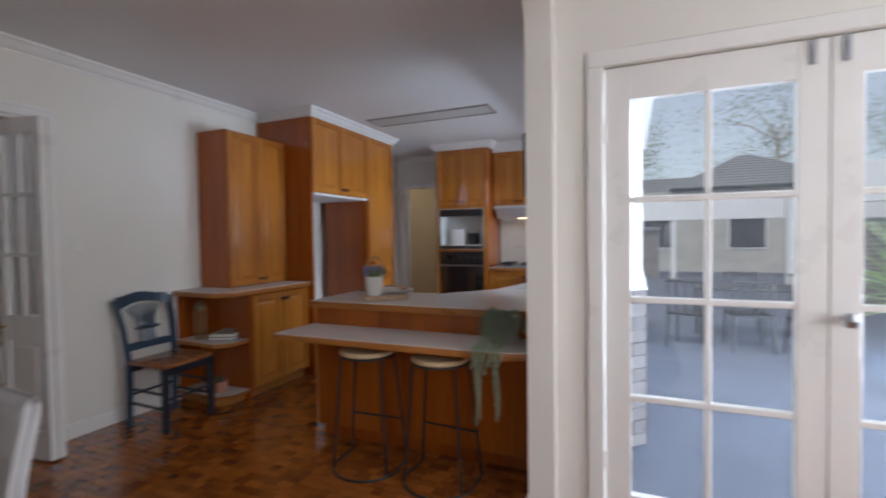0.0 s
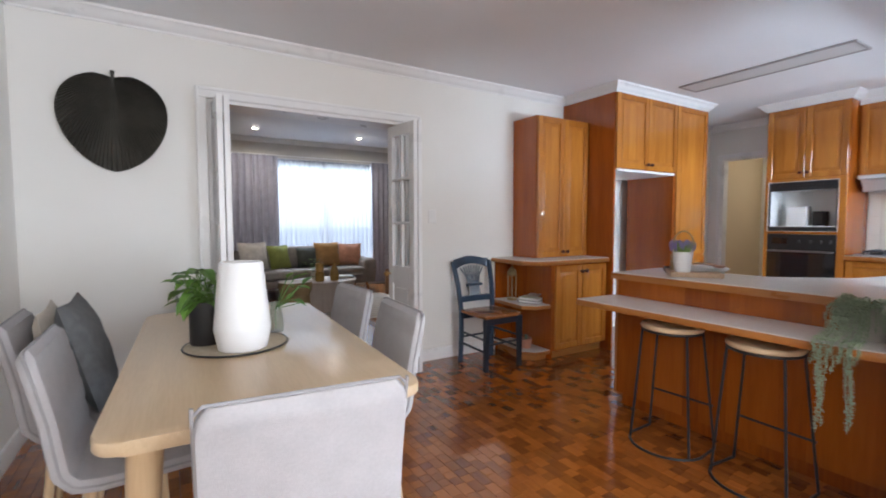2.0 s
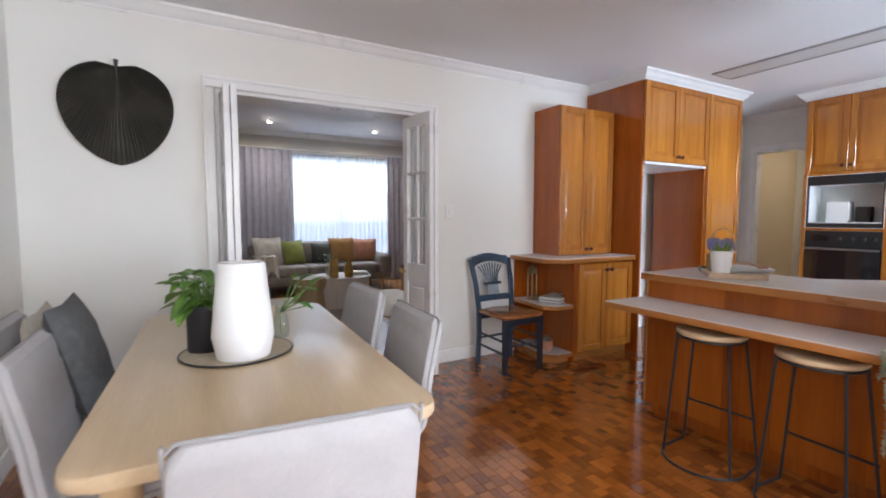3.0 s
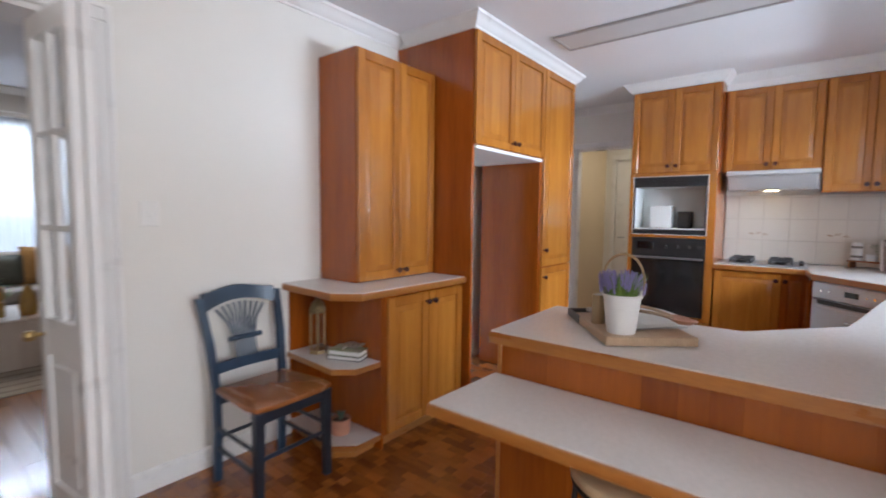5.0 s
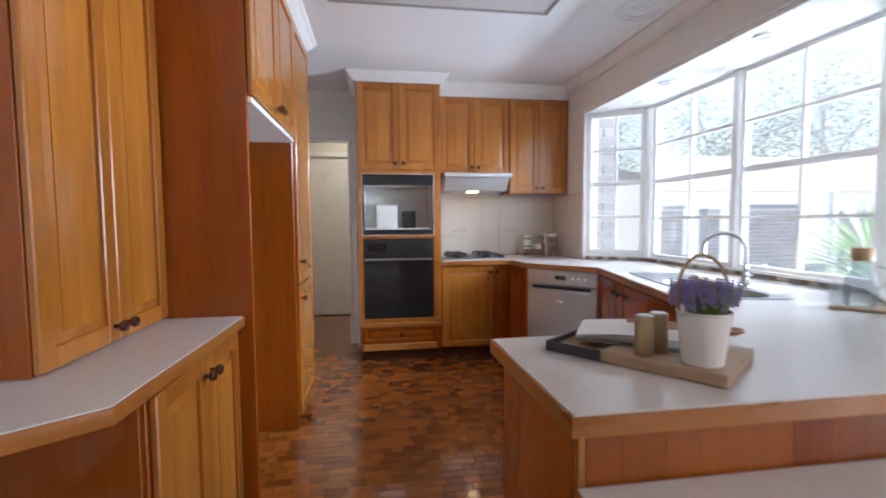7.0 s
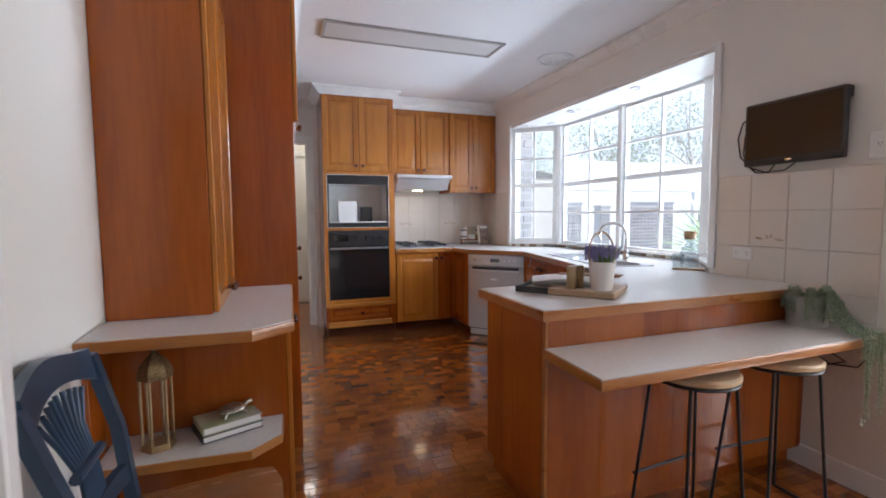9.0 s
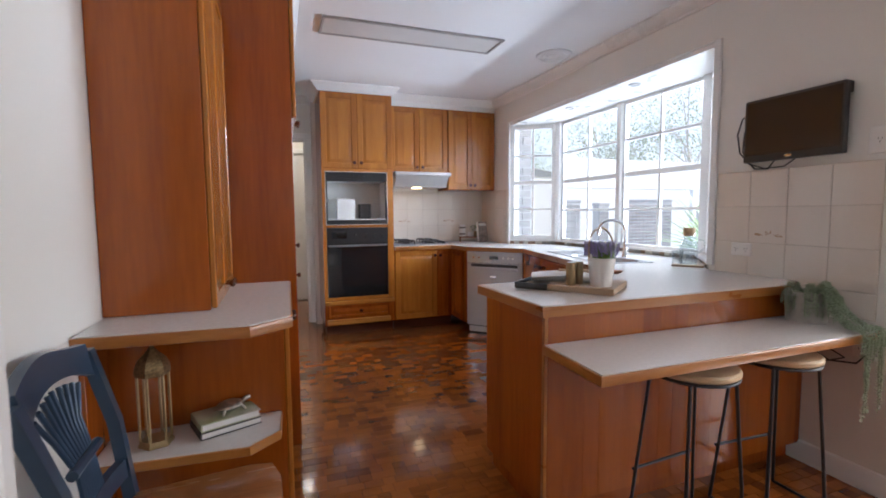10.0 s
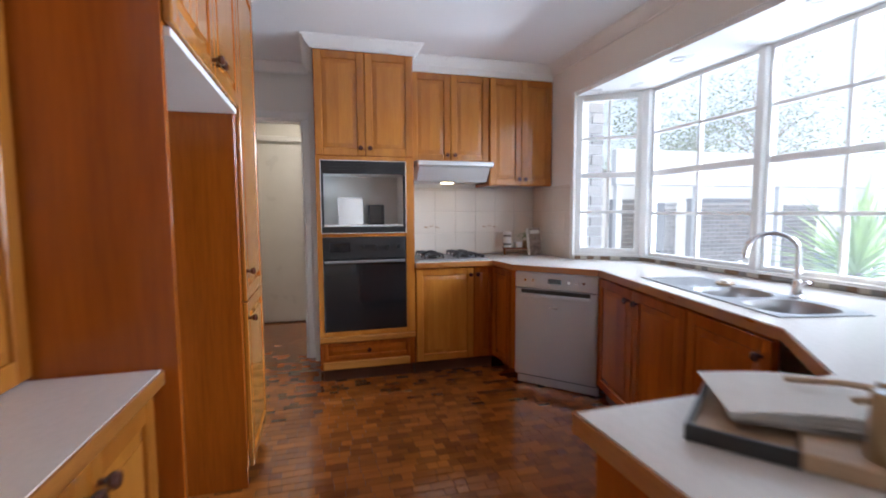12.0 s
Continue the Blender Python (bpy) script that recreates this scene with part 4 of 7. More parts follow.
def shell_point(f):
    """The side line of the chair's shell: from the top of the back down and out along the seat."""
    pts = [(-0.282, 0.872), (-0.260, 0.78), (-0.235, 0.66), (-0.222, 0.56), (-0.212, 0.495), (-0.180, 0.458), (-0.12, 0.448), (0.0, 0.452), (0.13, 0.458), (0.215, 0.452), (0.24, 0.435)]
    g = f * (len(pts) - 1)
    i = min(int(g), len(pts) - 2)
    a, b = Vector(pts[i]), Vector(pts[i + 1])
    return a.lerp(b, g - i)


def dining_chair(m, label):
    t = thing("dining_chair", m, label, "chair", "chairs round the dining table")
    rings = []
    cnt = 44
    for k in range(cnt + 1):
        f = k / cnt
        p = shell_point(f)
        d = (shell_point(min(1, f + 0.02)) - shell_point(max(0, f - 0.02))).normalized()
        nrm = Vector((-d.y, d.x))
        th = 0.025
        if k in (0, cnt):
            th = 0.010
        w = 0.225 - (0.03, 0.010, 0.003, 0, 0)[min(k, cnt - k, 4)]
        chan = 0.006 * (1 if k % 4 == 0 else 0)
        ring = []
        for x, o in ((-w, -th * 0.35), (-w + 0.006, -th * 0.8), (-w + 0.018, -th), (w - 0.018, -th), (w - 0.006, -th * 0.8), (w, -th * 0.35), (w, th * 0.35), (w - 0.006, th * 0.8), (w - 0.018, th - chan), (0, th - chan), (-w + 0.018, th - chan), (-w + 0.006, th * 0.8), (-w, th * 0.35)):
            q = p + nrm * o
            ring.append((x, q.x, q.y))
        rings.append(ring)
    bm = B()
    loft(bm, rings)
    sh = part("shell", bm, LINEN, t, "pale grey channel-stitched linen shell")
    for s in (-1, 1):
        bm = B()
        pts = []
        for k in range(30):
            p = shell_point(k / 29)
            pts.append((s * 0.224, p.x, p.y))
        tube(bm, pts, 0.0045, 6)
        part("piping", bm, PIPING, sh)
    bm = B()
    top = shell_point(0)
    tube(bm, [(-0.222, top.x + 0.004, top.y - 0.016), (-0.205, top.x, top.y + 0.001), (0.205, top.x, top.y + 0.001), (0.222, top.x + 0.004, top.y - 0.016)], 0.0045, 6)
    part("piping", bm, PIPING, sh)
    for sx in (-1, 1):
        for sy, ty in ((-0.15, -0.2), (0.17, 0.2)):
            bm = B()
            tube(bm, [(sx * 0.17, sy, 0.43), (sx * 0.20, ty, 0.0)], 0.019, 12, r1=0.012)
            part("leg", bm, ASHZ, t)
    return t


CH = "pale grey linen dining chair with timber legs"
dining_chair(pose(-1.165, -0.03, 0, 0, 0, 84), CH)
dining_chair(pose(-1.735, 0.29, 0, 0, 0, 176), CH)
dining_chair(pose(-2.365, 0.315, 0, 0, 0, 183), CH)
dining_chair(pose(-1.80, -0.385, 0, 0, 0, 0), CH)
dining_chair(pose(-2.26, -0.55, 0, 0, 0, 2), CH + ", holding two cushions")
dining_chair(pose(-2.90, -0.05, 0, 0, 0, -90), CH)

GREYC = mat("grey_woven_cushion", (0.13, 0.135, 0.135), 0.95, var=0.2, scale=30, bump=0.3, bump_scale=300)
CREAMC = mat("cream_cotton", (0.62, 0.56, 0.47), 0.9, var=0.1, scale=20, bump=0.2, bump_scale=260)
bm = B()
cushion(bm, 0.46, 0.46, 0.13)
solo("throw_cushion", bm, GREYC, "dark grey woven cushion leaning on a dining chair", "cushion", pose(-2.24, -0.54, 0.487, 15, 0, 0))
bm = B()
cushion(bm, 0.44, 0.42, 0.11)
solo("throw_cushion", bm, CREAMC, "cream cotton cushion tucked behind the grey one", "cushion", pose(-2.31, -0.665, 0.487, 11, 0, 4))

bm = B()
lathe(bm, [(0, 0), (0.19, 0), (0.192, 0.003), (0.188, 0.006), (0, 0.006)], 48)
mt = solo("placemat", bm, mat("woven_seagrass", (0.58, 0.49, 0.36), 0.85, dark=(0.40, 0.32, 0.22), scale=50, grain=0.8, bump=0.5, bump_scale=160), "round woven placemat with a black rim", "placemat", pose(-1.87, -0.087, 0.751))
bm = B()
tube(bm, [(0.190 * math.cos(a * math.pi / 24), 0.190 * math.sin(a * math.pi / 24), 0.004) for a in range(48)], 0.004, 6, closed=True)
part("rim", bm, BLACK, mt, "black stitched rim")
bm = B()
n = 22
rings = []
for r, z in ((0.083, 0.0), (0.088, 0.004), (0.102, 0.075), (0.101, 0.09), (0.078, 0.325), (0.074, 0.33), (0.069, 0.326), (0.085, 0.10)):
    rings.append([(r * math.cos(2 * math.pi * k / n), r * math.sin(2 * math.pi * k / n), z) for k in range(n)])
loft(bm, rings)
part_v = tagged(part("vase", bm, CERAMIC), "tall faceted matt white ceramic vase on the placemat", "vase")
part_v.matrix_basis = pose(-1.78, -0.075, 0.7575)


def potted(name, m, label, category, r0, r1, h, material, group=""):
    t = thing(name, m, label, category, group)
    bm = B()
    lathe(bm, [(0, 0), (r0, 0), (r0 + 0.002, 0.004), (r1, h - 0.003), (r1 - 0.003, h), (r1 - 0.006, h - 0.004), (r1 - 0.010, h - 0.02), (0, h - 0.021)], 28)
    part("pot", bm, material, t)
    bm = B()
    lathe(bm, [(0, h - 0.0205), (r1 - 0.0105, h - 0.0205), (r1 - 0.0105, h - 0.015), (0, h - 0.012)], 16)
    part("soil", bm, KICKM, t)
    return t


rnd = random.Random(4)
t = potted("potted_plant", pose(-1.935, -0.185, 0.7575), "green pothos in a matt black cylinder pot", "plant", 0.062, 0.064, 0.17, BLACKM)
bm, bs = B(), B()
for k in range(46):
    a, el = rnd.uniform(0, 6.28), rnd.uniform(0.25, 1.45)
    L = rnd.uniform(0.05, 0.145)
    p0 = Vector((rnd.uniform(-0.03, 0.03), rnd.uniform(-0.03, 0.03), 0.15))
    p1 = p0 + L * Vector((math.cos(a) * math.cos(el), math.sin(a) * math.cos(el), math.sin(el) * 1.05))
    tube(bs, [p0, p0.lerp(p1, 0.5) + Vector((0, 0, 0.02)), p1], 0.0022, 5)
    s = rnd.uniform(0.05, 0.085)
    tip = p1 + s * Vector((math.cos(a), math.sin(a), rnd.uniform(-0.9, 0.2)))
    blade(bm, p1, tip, s * 0.75, 0.12, n=5, heart=True)
part("stem_mass", bs, LEAF, t)
part("foliage", bm, LEAF, t)
t = thing("glass_vase", pose(-1.985, 0.085, 0.7575), "small clear glass vase with leafy cuttings", "vase")
bm = B()
lathe(bm, [(0, 0), (0.032, 0), (0.036, 0.03), (0.03, 0.08), (0.02, 0.11), (0.024, 0.13), (0.022, 0.13), (0.018, 0.11), (0.027, 0.08), (0.033, 0.03), (0.03, 0.004), (0, 0.004)], 20)
part("glass", bm, glass_mat("clear_vase_glass", (0.9, 0.93, 0.92)), t)
bm, bs = B(), B()
for k in range(9):
    a = rnd.uniform(0.3, 2.6)
    L = rnd.uniform(0.07, 0.16)
    p0 = Vector((0, 0, 0.10))
    p1 = Vector((math.cos(a) * L * 0.8, math.sin(a) * L, 0.12 + rnd.uniform(-0.02, 0.12)))
    tube(bs, [(0, 0, 0.01), p0, p1], 0.002, 5)
    s = rnd.uniform(0.05, 0.08)
    blade(bm, p1, p1 + s * Vector((math.cos(a), math.sin(a), rnd.uniform(-0.5, 0.5))), s * 0.6, 0.1, n=5, heart=True)
part("stem_mass", bs, LEAF, t)
part("foliage", bm, LEAF, t)

# black palm-leaf fan on the wall: a pleated heart
bm = B()
cx, cz = -0.566, 1.932


N = 160
rings = []
for side in (1,):
    for k in range(N + 1):
        a = math.pi * 2 * k / N
        aa = a if a <= math.pi else 2 * math.pi - a
        sgn = 1 if a <= math.pi else -1
        # smooth heart: dip at the top, point at the bottom
        x = 0.28 * (math.sin(aa) ** 0.85 if aa < math.pi else 0) * (1.0 + 0.10 * math.cos(aa))
        z = 0.255 * math.cos(aa) - 0.04 + (-0.045 if aa < 0.25 else 0.0) * (1 - aa / 0.25) - 0.085 * (aa / math.pi) ** 3
        rings.append((sgn * x, z))
hub = (0.0, 0.19)
vs_hub = bm.verts.new((0.045, cx, cz + hub[1]))
levels = 5
grid = []
for k in range(N):
    x, z = rings[k]
    row = []
    for l in range(1, levels + 1):
        f = l / levels
        pleat = 0.006 * f * (1 if k % 2 else -1)
        row.append(bm.verts.new((0.03 + pleat + 0.03 * math.sin(f * 2.2) * (1 - f * 0.6), cx + x * f, cz + hub[1] + (z - hub[1]) * f)))
    rim = bm.verts.new((0.004, cx + x, cz + z))
    grid.append(row + [rim])
for k in range(N):
    a, b = grid[k], grid[(k + 1) % N]
    bm.faces.new((vs_hub, a[0], b[0]))
    for l in range(levels):
        bm.faces.new((a[l], a[l + 1], b[l + 1], b[l]))
bm.faces.new([g[-1] for g in grid][::-1])
LEAFB = mat("black_stained_palm", (0.05, 0.045, 0.036), 0.38, var=0.35, scale=9, bump=0.15, bump_scale=70)
t = thing("wall_fan", pose(XW + 0.001, 0, 0), "black pleated palm-leaf fan hung on the wall", "wall decor")
part("blade", bm, LEAFB, t, smooth=False)
bm = B()
tube(bm, [(0.052, cx, cz + 0.225), (0.055, cx, cz + 0.19), (0.050, cx, cz + 0.13)], 0.013, 8, r1=0.005)
part("stem_knob", bm, LEAFB, t)


def wall_plate(name, m, w, h, label, category, kind_holes):
    """A small plate lying in the local xz plane and facing local -y."""
    t = thing(name, m, label, category)
    bm = B()
    box(bm, -w / 2, -0.008, -h / 2, w / 2, 0, h / 2, 0.003)
    p = part("plate", bm, PLASTICW, t)
    if kind_holes == "switch":
        bm = B()
        box(bm, -0.008, -0.013, -0.014, 0.008, -0.008, 0.014, 0.002)
        part("rocker", bm, PLASTICW, p)
    else:
        for x in ([-w / 4, w / 4] if kind_holes == "double" else [0.0]):
            bm = B()
            for dx, dz, rot in ((-0.007, 0.004, 0.4), (0.007, 0.004, -0.4), (0, -0.009, 0)):
                box(bm, x + dx - 0.0012, -0.0086, dz - 0.004, x + dx + 0.0012, -0.0079, dz + 0.004)
            part("socket", bm, BLACK, p)
            if kind_holes == "double":
                bm = B()
                box(bm, x * 0.4 - 0.006, -0.011, 0.012, x * 0.4 + 0.006, -0.008, 0.022, 0.001)
                part("rocker", bm, PLASTICW, p)
    return t


wall_plate("light_switch", pose(XW, 1.70, 1.29, 0, 0, 90), 0.075, 0.115, "white light switch beside the lounge doorway", "switch", "switch")
wall_plate("power_point", pose(-2.2, -1.05, 0.35, 0, 0, 180), 0.115, 0.072, "white power point low on the wall", "power point", "double")


# ---- bar stools ----
SEATP = mat("pale_plywood_seat", (0.70, 0.53, 0.33), 0.4, dark=(0.58, 0.41, 0.24), scale=3, grain=0.5, stretch=(1, 7, 7))


def bar_stool(m):
    t = thing("bar_stool", m, "black wire bar stool with pale round timber seat", "stool", "stools at the breakfast bar")
    bm = B()
    lathe(bm, [(0, 0.648), (0.150, 0.648), (0.158, 0.655), (0.158, 0.668), (0.150, 0.674), (0, 0.674)], 36)
    part("seat", bm, SEATP, t)
    bm = B()
    tube(bm, [(0.150 * math.cos(k * math.pi / 16), 0.150 * math.sin(k * math.pi / 16), 0.641) for k in range(32)], 0.0065, 8, closed=True)
    part("seat_ring", bm, BLACKM, t)
    R = 0.195
    feet = [(-0.185, 0.12), (0.185, 0.12), (-0.165, -0.115), (0.165, -0.115)]
    for x, y in feet:
        bm = B()
        k = 0.150 / math.hypot(x, y)
        tube(bm, [(x * k, y * k, 0.641), (x, y, 0.007)], 0.0065, 8)
        part("leg", bm, BLACKM, t)
    bm = B()
    base = [(0.185, 0.12, 0.0068)] + [(0.195 * math.cos(radians(a)), -0.02 + 0.19 * math.sin(radians(a)), 0.0068) for a in range(-10, -171, -10)] + [(-0.185, 0.12, 0.0068)]
    tube(bm, base, 0.0065, 8)
    part("base_rail", bm, BLACKM, t)
    bm = B()
    tube(bm, [(-0.172, 0.113, 0.24), (0.172, 0.113, 0.24)], 0.006, 8)
    part("foot_rail", bm, BLACKM, t)
    return t


st = bar_stool(pose(-1.375, 2.06, 0, 0, 0, 4))
copy_thing(st, pose(-0.92, 2.06, 0, 0, 0, -3))

# ---- blue chair by the wall ----
t = thing("side_chair", pose(-3.06, 2.082, 0, 0, 0, -88), "blue-grey painted wheat-back chair with brown timber seat", "chair")
# local: front is +y, back at -y
bm = B()
prism(bm, [(-0.185, -0.18), (0.185, -0.18), (0.215, 0.12), (0.20, 0.19), (0.12, 0.212), (-0.12, 0.212), (-0.20, 0.19), (-0.215, 0.12)], 0.44, 0.468, 0.009, 2)
part("seat", bm, SEATW, t)
for s in (-1, 1):
    bm = B()
    pts = [(s * 0.175, -0.20, 0.0), (s * 0.175, -0.185, 0.25), (s * 0.178, -0.185, 0.46), (s * 0.19, -0.215, 0.68), (s * 0.205, -0.275, 0.885)]
    rings = [[(x - 0.017, y - 0.015, z), (x + 0.017, y - 0.015, z), (x + 0.017, y + 0.015, z), (x - 0.017, y + 0.015, z)] for x, y, z in pts]
    loft(bm, rings)
    part("back_post", bm, BLUE, t)
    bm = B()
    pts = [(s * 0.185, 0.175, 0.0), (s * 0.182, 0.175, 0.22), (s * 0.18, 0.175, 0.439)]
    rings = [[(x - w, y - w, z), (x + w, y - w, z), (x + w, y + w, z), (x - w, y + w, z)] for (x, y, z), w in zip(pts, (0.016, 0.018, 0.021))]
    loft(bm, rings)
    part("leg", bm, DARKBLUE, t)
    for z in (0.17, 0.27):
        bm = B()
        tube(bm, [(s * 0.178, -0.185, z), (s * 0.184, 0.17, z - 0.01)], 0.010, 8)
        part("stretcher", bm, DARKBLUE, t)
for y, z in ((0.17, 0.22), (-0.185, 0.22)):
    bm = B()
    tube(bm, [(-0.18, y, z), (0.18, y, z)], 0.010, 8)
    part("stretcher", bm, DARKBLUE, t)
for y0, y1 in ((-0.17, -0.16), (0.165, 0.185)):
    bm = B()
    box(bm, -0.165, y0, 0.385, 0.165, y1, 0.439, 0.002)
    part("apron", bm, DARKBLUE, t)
bm = B()
rings = []
for k in range(17):
    u = k / 8 - 1
    zt = 0.905 + 0.025 * math.cos(u * math.pi) * 0.5 + 0.012
    zb = 0.815 + 0.045 * (1 - u * u)
    y = -0.262 - 0.028 * (1 - u * u)
    yt = y - 0.02
    rings.append([(u * 0.19, y - 0.012, zb), (u * 0.19, y + 0.012, zb), (u * 0.19, yt + 0.012, zt), (u * 0.19, yt - 0.012, zt)])
loft(bm, rings)
part("top_rail", bm, BLUE, t)
bm = B()
rings = []
for k in range(9):
    u = k / 4 - 1
    y = -0.195 - 0.02 * (1 - u * u)
    rings.append([(u * 0.175, y - 0.011, 0.525), (u * 0.175, y + 0.011, 0.525), (u * 0.175, y + 0.006, 0.575), (u * 0.175, y - 0.016, 0.575)])
loft(bm, rings)
part("lower_rail", bm, BLUE, t)
for k in range(9):
    u = k / 4 - 1
    bm = B()
    tube(bm, [(u * 0.055, -0.215, 0.57), (u * 0.05, -0.228, 0.66), (u * 0.075, -0.258, 0.75), (u * 0.125, -0.283 + 0.012 * abs(u), 0.845 - 0.025 * u * u)], 0.0062, 7)
    part("spindle", bm, BLUE, t)
bm = B()
tube(bm, [(-0.085, -0.227, 0.672), (0.085, -0.227, 0.672)], 0.013, 8)
part("cross_bar", bm, BLUE, t)

# ---- on the dresser shelves ----
BRASS = mat("antique_brass", (0.40, 0.29, 0.15), 0.38, metal=0.9, var=0.25, scale=25)
t = thing("lantern", pose(-3.235, 2.475, 0.502, 0, 0, 20), "hexagonal antique brass lantern with glass sides", "lantern")


def hexring(r, z):
    return [(r * math.cos(math.pi * k / 3), r * math.sin(math.pi * k / 3), z) for k in range(6)]


bm = B()
loft(bm, [hexring(0.052, 0), hexring(0.052, 0.008), hexring(0.046, 0.016), hexring(0.046, 0.02)])
part("base", bm, BRASS, t)
for a in hexring(0.044, 0):
    bm = B()
    tube(bm, [(a[0], a[1], 0.018), (a[0], a[1], 0.235)], 0.0045, 6)
    part("post", bm, BRASS, t)
bm = B()
loft(bm, [hexring(0.050, 0.233), hexring(0.052, 0.24), hexring(0.050, 0.262), hexring(0.040, 0.285), hexring(0.02, 0.305), hexring(0.008, 0.32), hexring(0.003, 0.335)])
part("dome", bm, mat("pierced_brass", (0.30, 0.215, 0.11), 0.45, metal=0.9, var=0.5, scale=120), t)
hx = hexring(0.043, 0)
for k in range(6):
    a, b = hx[k], hx[(k + 1) % 6]
    bm = B()
    loft(bm, [[(a[0], a[1], 0.02), (b[0], b[1], 0.02), (b[0] * 0.97, b[1] * 0.97, 0.02), (a[0] * 0.97, a[1] * 0.97, 0.02)], [(a[0], a[1], 0.233), (b[0], b[1], 0.233), (b[0] * 0.97, b[1] * 0.97, 0.233), (a[0] * 0.97, a[1] * 0.97, 0.233)]])
    part("pane", bm, GLASS, t).visible_shadow = False


def book(name, m, w, d, h, cover, label):
    t = thing(name, m, label, "book")
    bm = B()
    box(bm, 0, 0, 0, w, d, 0.003, 0.001)
    box(bm, 0, 0, h - 0.003, w, d, h, 0.001)
    box(bm, 0, 0, 0.003, 0.004, d, h - 0.003)
    part("cover", bm, cover, t)
    bm = B()
    box(bm, 0.005, 0.004, 0.0032, w - 0.005, d - 0.004, h - 0.0032)
    part("page_block", bm, PAPER, t)
    return t


DARKC = mat("dark_cover", (0.035, 0.035, 0.04), 0.4, var=0.3)
SAGE = mat("sage_cover", (0.50, 0.47, 0.38), 0.45, dark=(0.30, 0.36, 0.16), scale=9)
book("book", pose(-3.10, 2.435, 0.5015, 0, 0, 22), 0.20, 0.14, 0.024, DARKC, "closed dark hardback book on the shelf")
book("book", pose(-3.098, 2.44, 0.526, 0, 0, 22), 0.195, 0.135, 0.026, SAGE, "closed sage hardback book topping another")
t = thing("turtle_ornament", pose(-3.02, 2.545, 0.5525, 0, 0, 30), "small silvery metal turtle ornament on the books", "ornament")
bm = B()
lathe(bm, [(0, 0.036), (0.02, 0.034), (0.038, 0.025), (0.044, 0.016), (0.038, 0.012), (0, 0.012)], 18, sx=1.15, sy=0.85)
for dx, dy in ((0.03, 0.028), (0.03, -0.028), (-0.03, 0.026), (-0.03, -0.026)):
    tube(bm, [(dx, dy, 0.016), (dx * 1.35, dy * 1.35, 0.0)], 0.006, 6)
tube(bm, [(0.045, 0, 0.018), (0.062, 0, 0.026), (0.072, 0, 0.026)], 0.008, 8)
part("body", bm, mat("aged_silver", (0.45, 0.40, 0.33), 0.3, metal=0.9, var=0.4, scale=60), t)
TERRA = mat("terracotta_pink", (0.52, 0.25, 0.17), 0.7, var=0.15, scale=15)
t = potted("succulent_pot", pose(-3.03, 2.47, 0.092), "small succulent in a squat terracotta pot", "plant", 0.048, 0.056, 0.085, TERRA)
SUCC = mat("succulent_green", (0.16, 0.27, 0.18), 0.5, var=0.3, scale=30, rand=0.4, island=True)
bm = B()
for k in range(26):
    a, el = rnd.uniform(0, 6.28), rnd.uniform(0.4, 1.4)
    L = rnd.uniform(0.04, 0.07)
    blade(bm, (0, 0, 0.07), (L * math.cos(a) * math.cos(el), L * math.sin(a) * math.cos(el), 0.07 + L * math.sin(el)), 0.012, 0.1)
part("foliage", bm, SUCC, t)

# ---- on the peninsula ----
t = thing("serving_board", pose(-1.815, 2.65, 0.902, 0, 0, -52), "long timber serving board with a black end", "serving board")
BOARD = mat("pale_acacia", (0.52, 0.37, 0.24), 0.45, dark=(0.38, 0.25, 0.15), scale=3, grain=0.6, stretch=(0.7, 6, 6))
BLACKW = mat("black_stained_wood", (0.025, 0.025, 0.027), 0.35, var=0.2, scale=20)
bm = B()
box(bm, 0.156, 0, 0, 0.44, 0.285, 0.028, 0.003)
part("board", bm, BOARD, t)
bm = B()
box(bm, 0.0, 0.008, 0, 0.155, 0.277, 0.012, 0.001)
part("tray_floor", bm, BOARD, t)
bm = B()
box(bm, 0, 0, 0, 0.155, 0.008, 0.028, 0.001)
box(bm, 0, 0.277, 0, 0.155, 0.285, 0.028, 0.001)
box(bm, 0, 0.0085, 0, 0.008, 0.2765, 0.028, 0.001)
part("black_rim", bm, BLACKW, t, "black stained raised rim")


def page_stack(m, w, d, sheets, label, ink):
    t = thing("magazine", m, label, "magazine")
    for k in range(sheets):
        bm = B()
        n = 8
        rings = []
        for i in range(n + 1):
            x = w * i / n
            lift = 0.004 * k + 0.012 * math.sin(math.pi * i / n) * (0.3 + 0.25 * k) + 0.0 * i
            rings.append([(x, 0, lift), (x, d, lift), (x, d, lift + 0.0012), (x, 0, lift + 0.0012)])
        loft(bm, rings)
        for v in bm.verts:
            v.co = Matrix.Rotation(0.05 * k, 3, "Z") @ v.co
        part("page", bm, ink if k == 0 else PAPER, t)
    return t


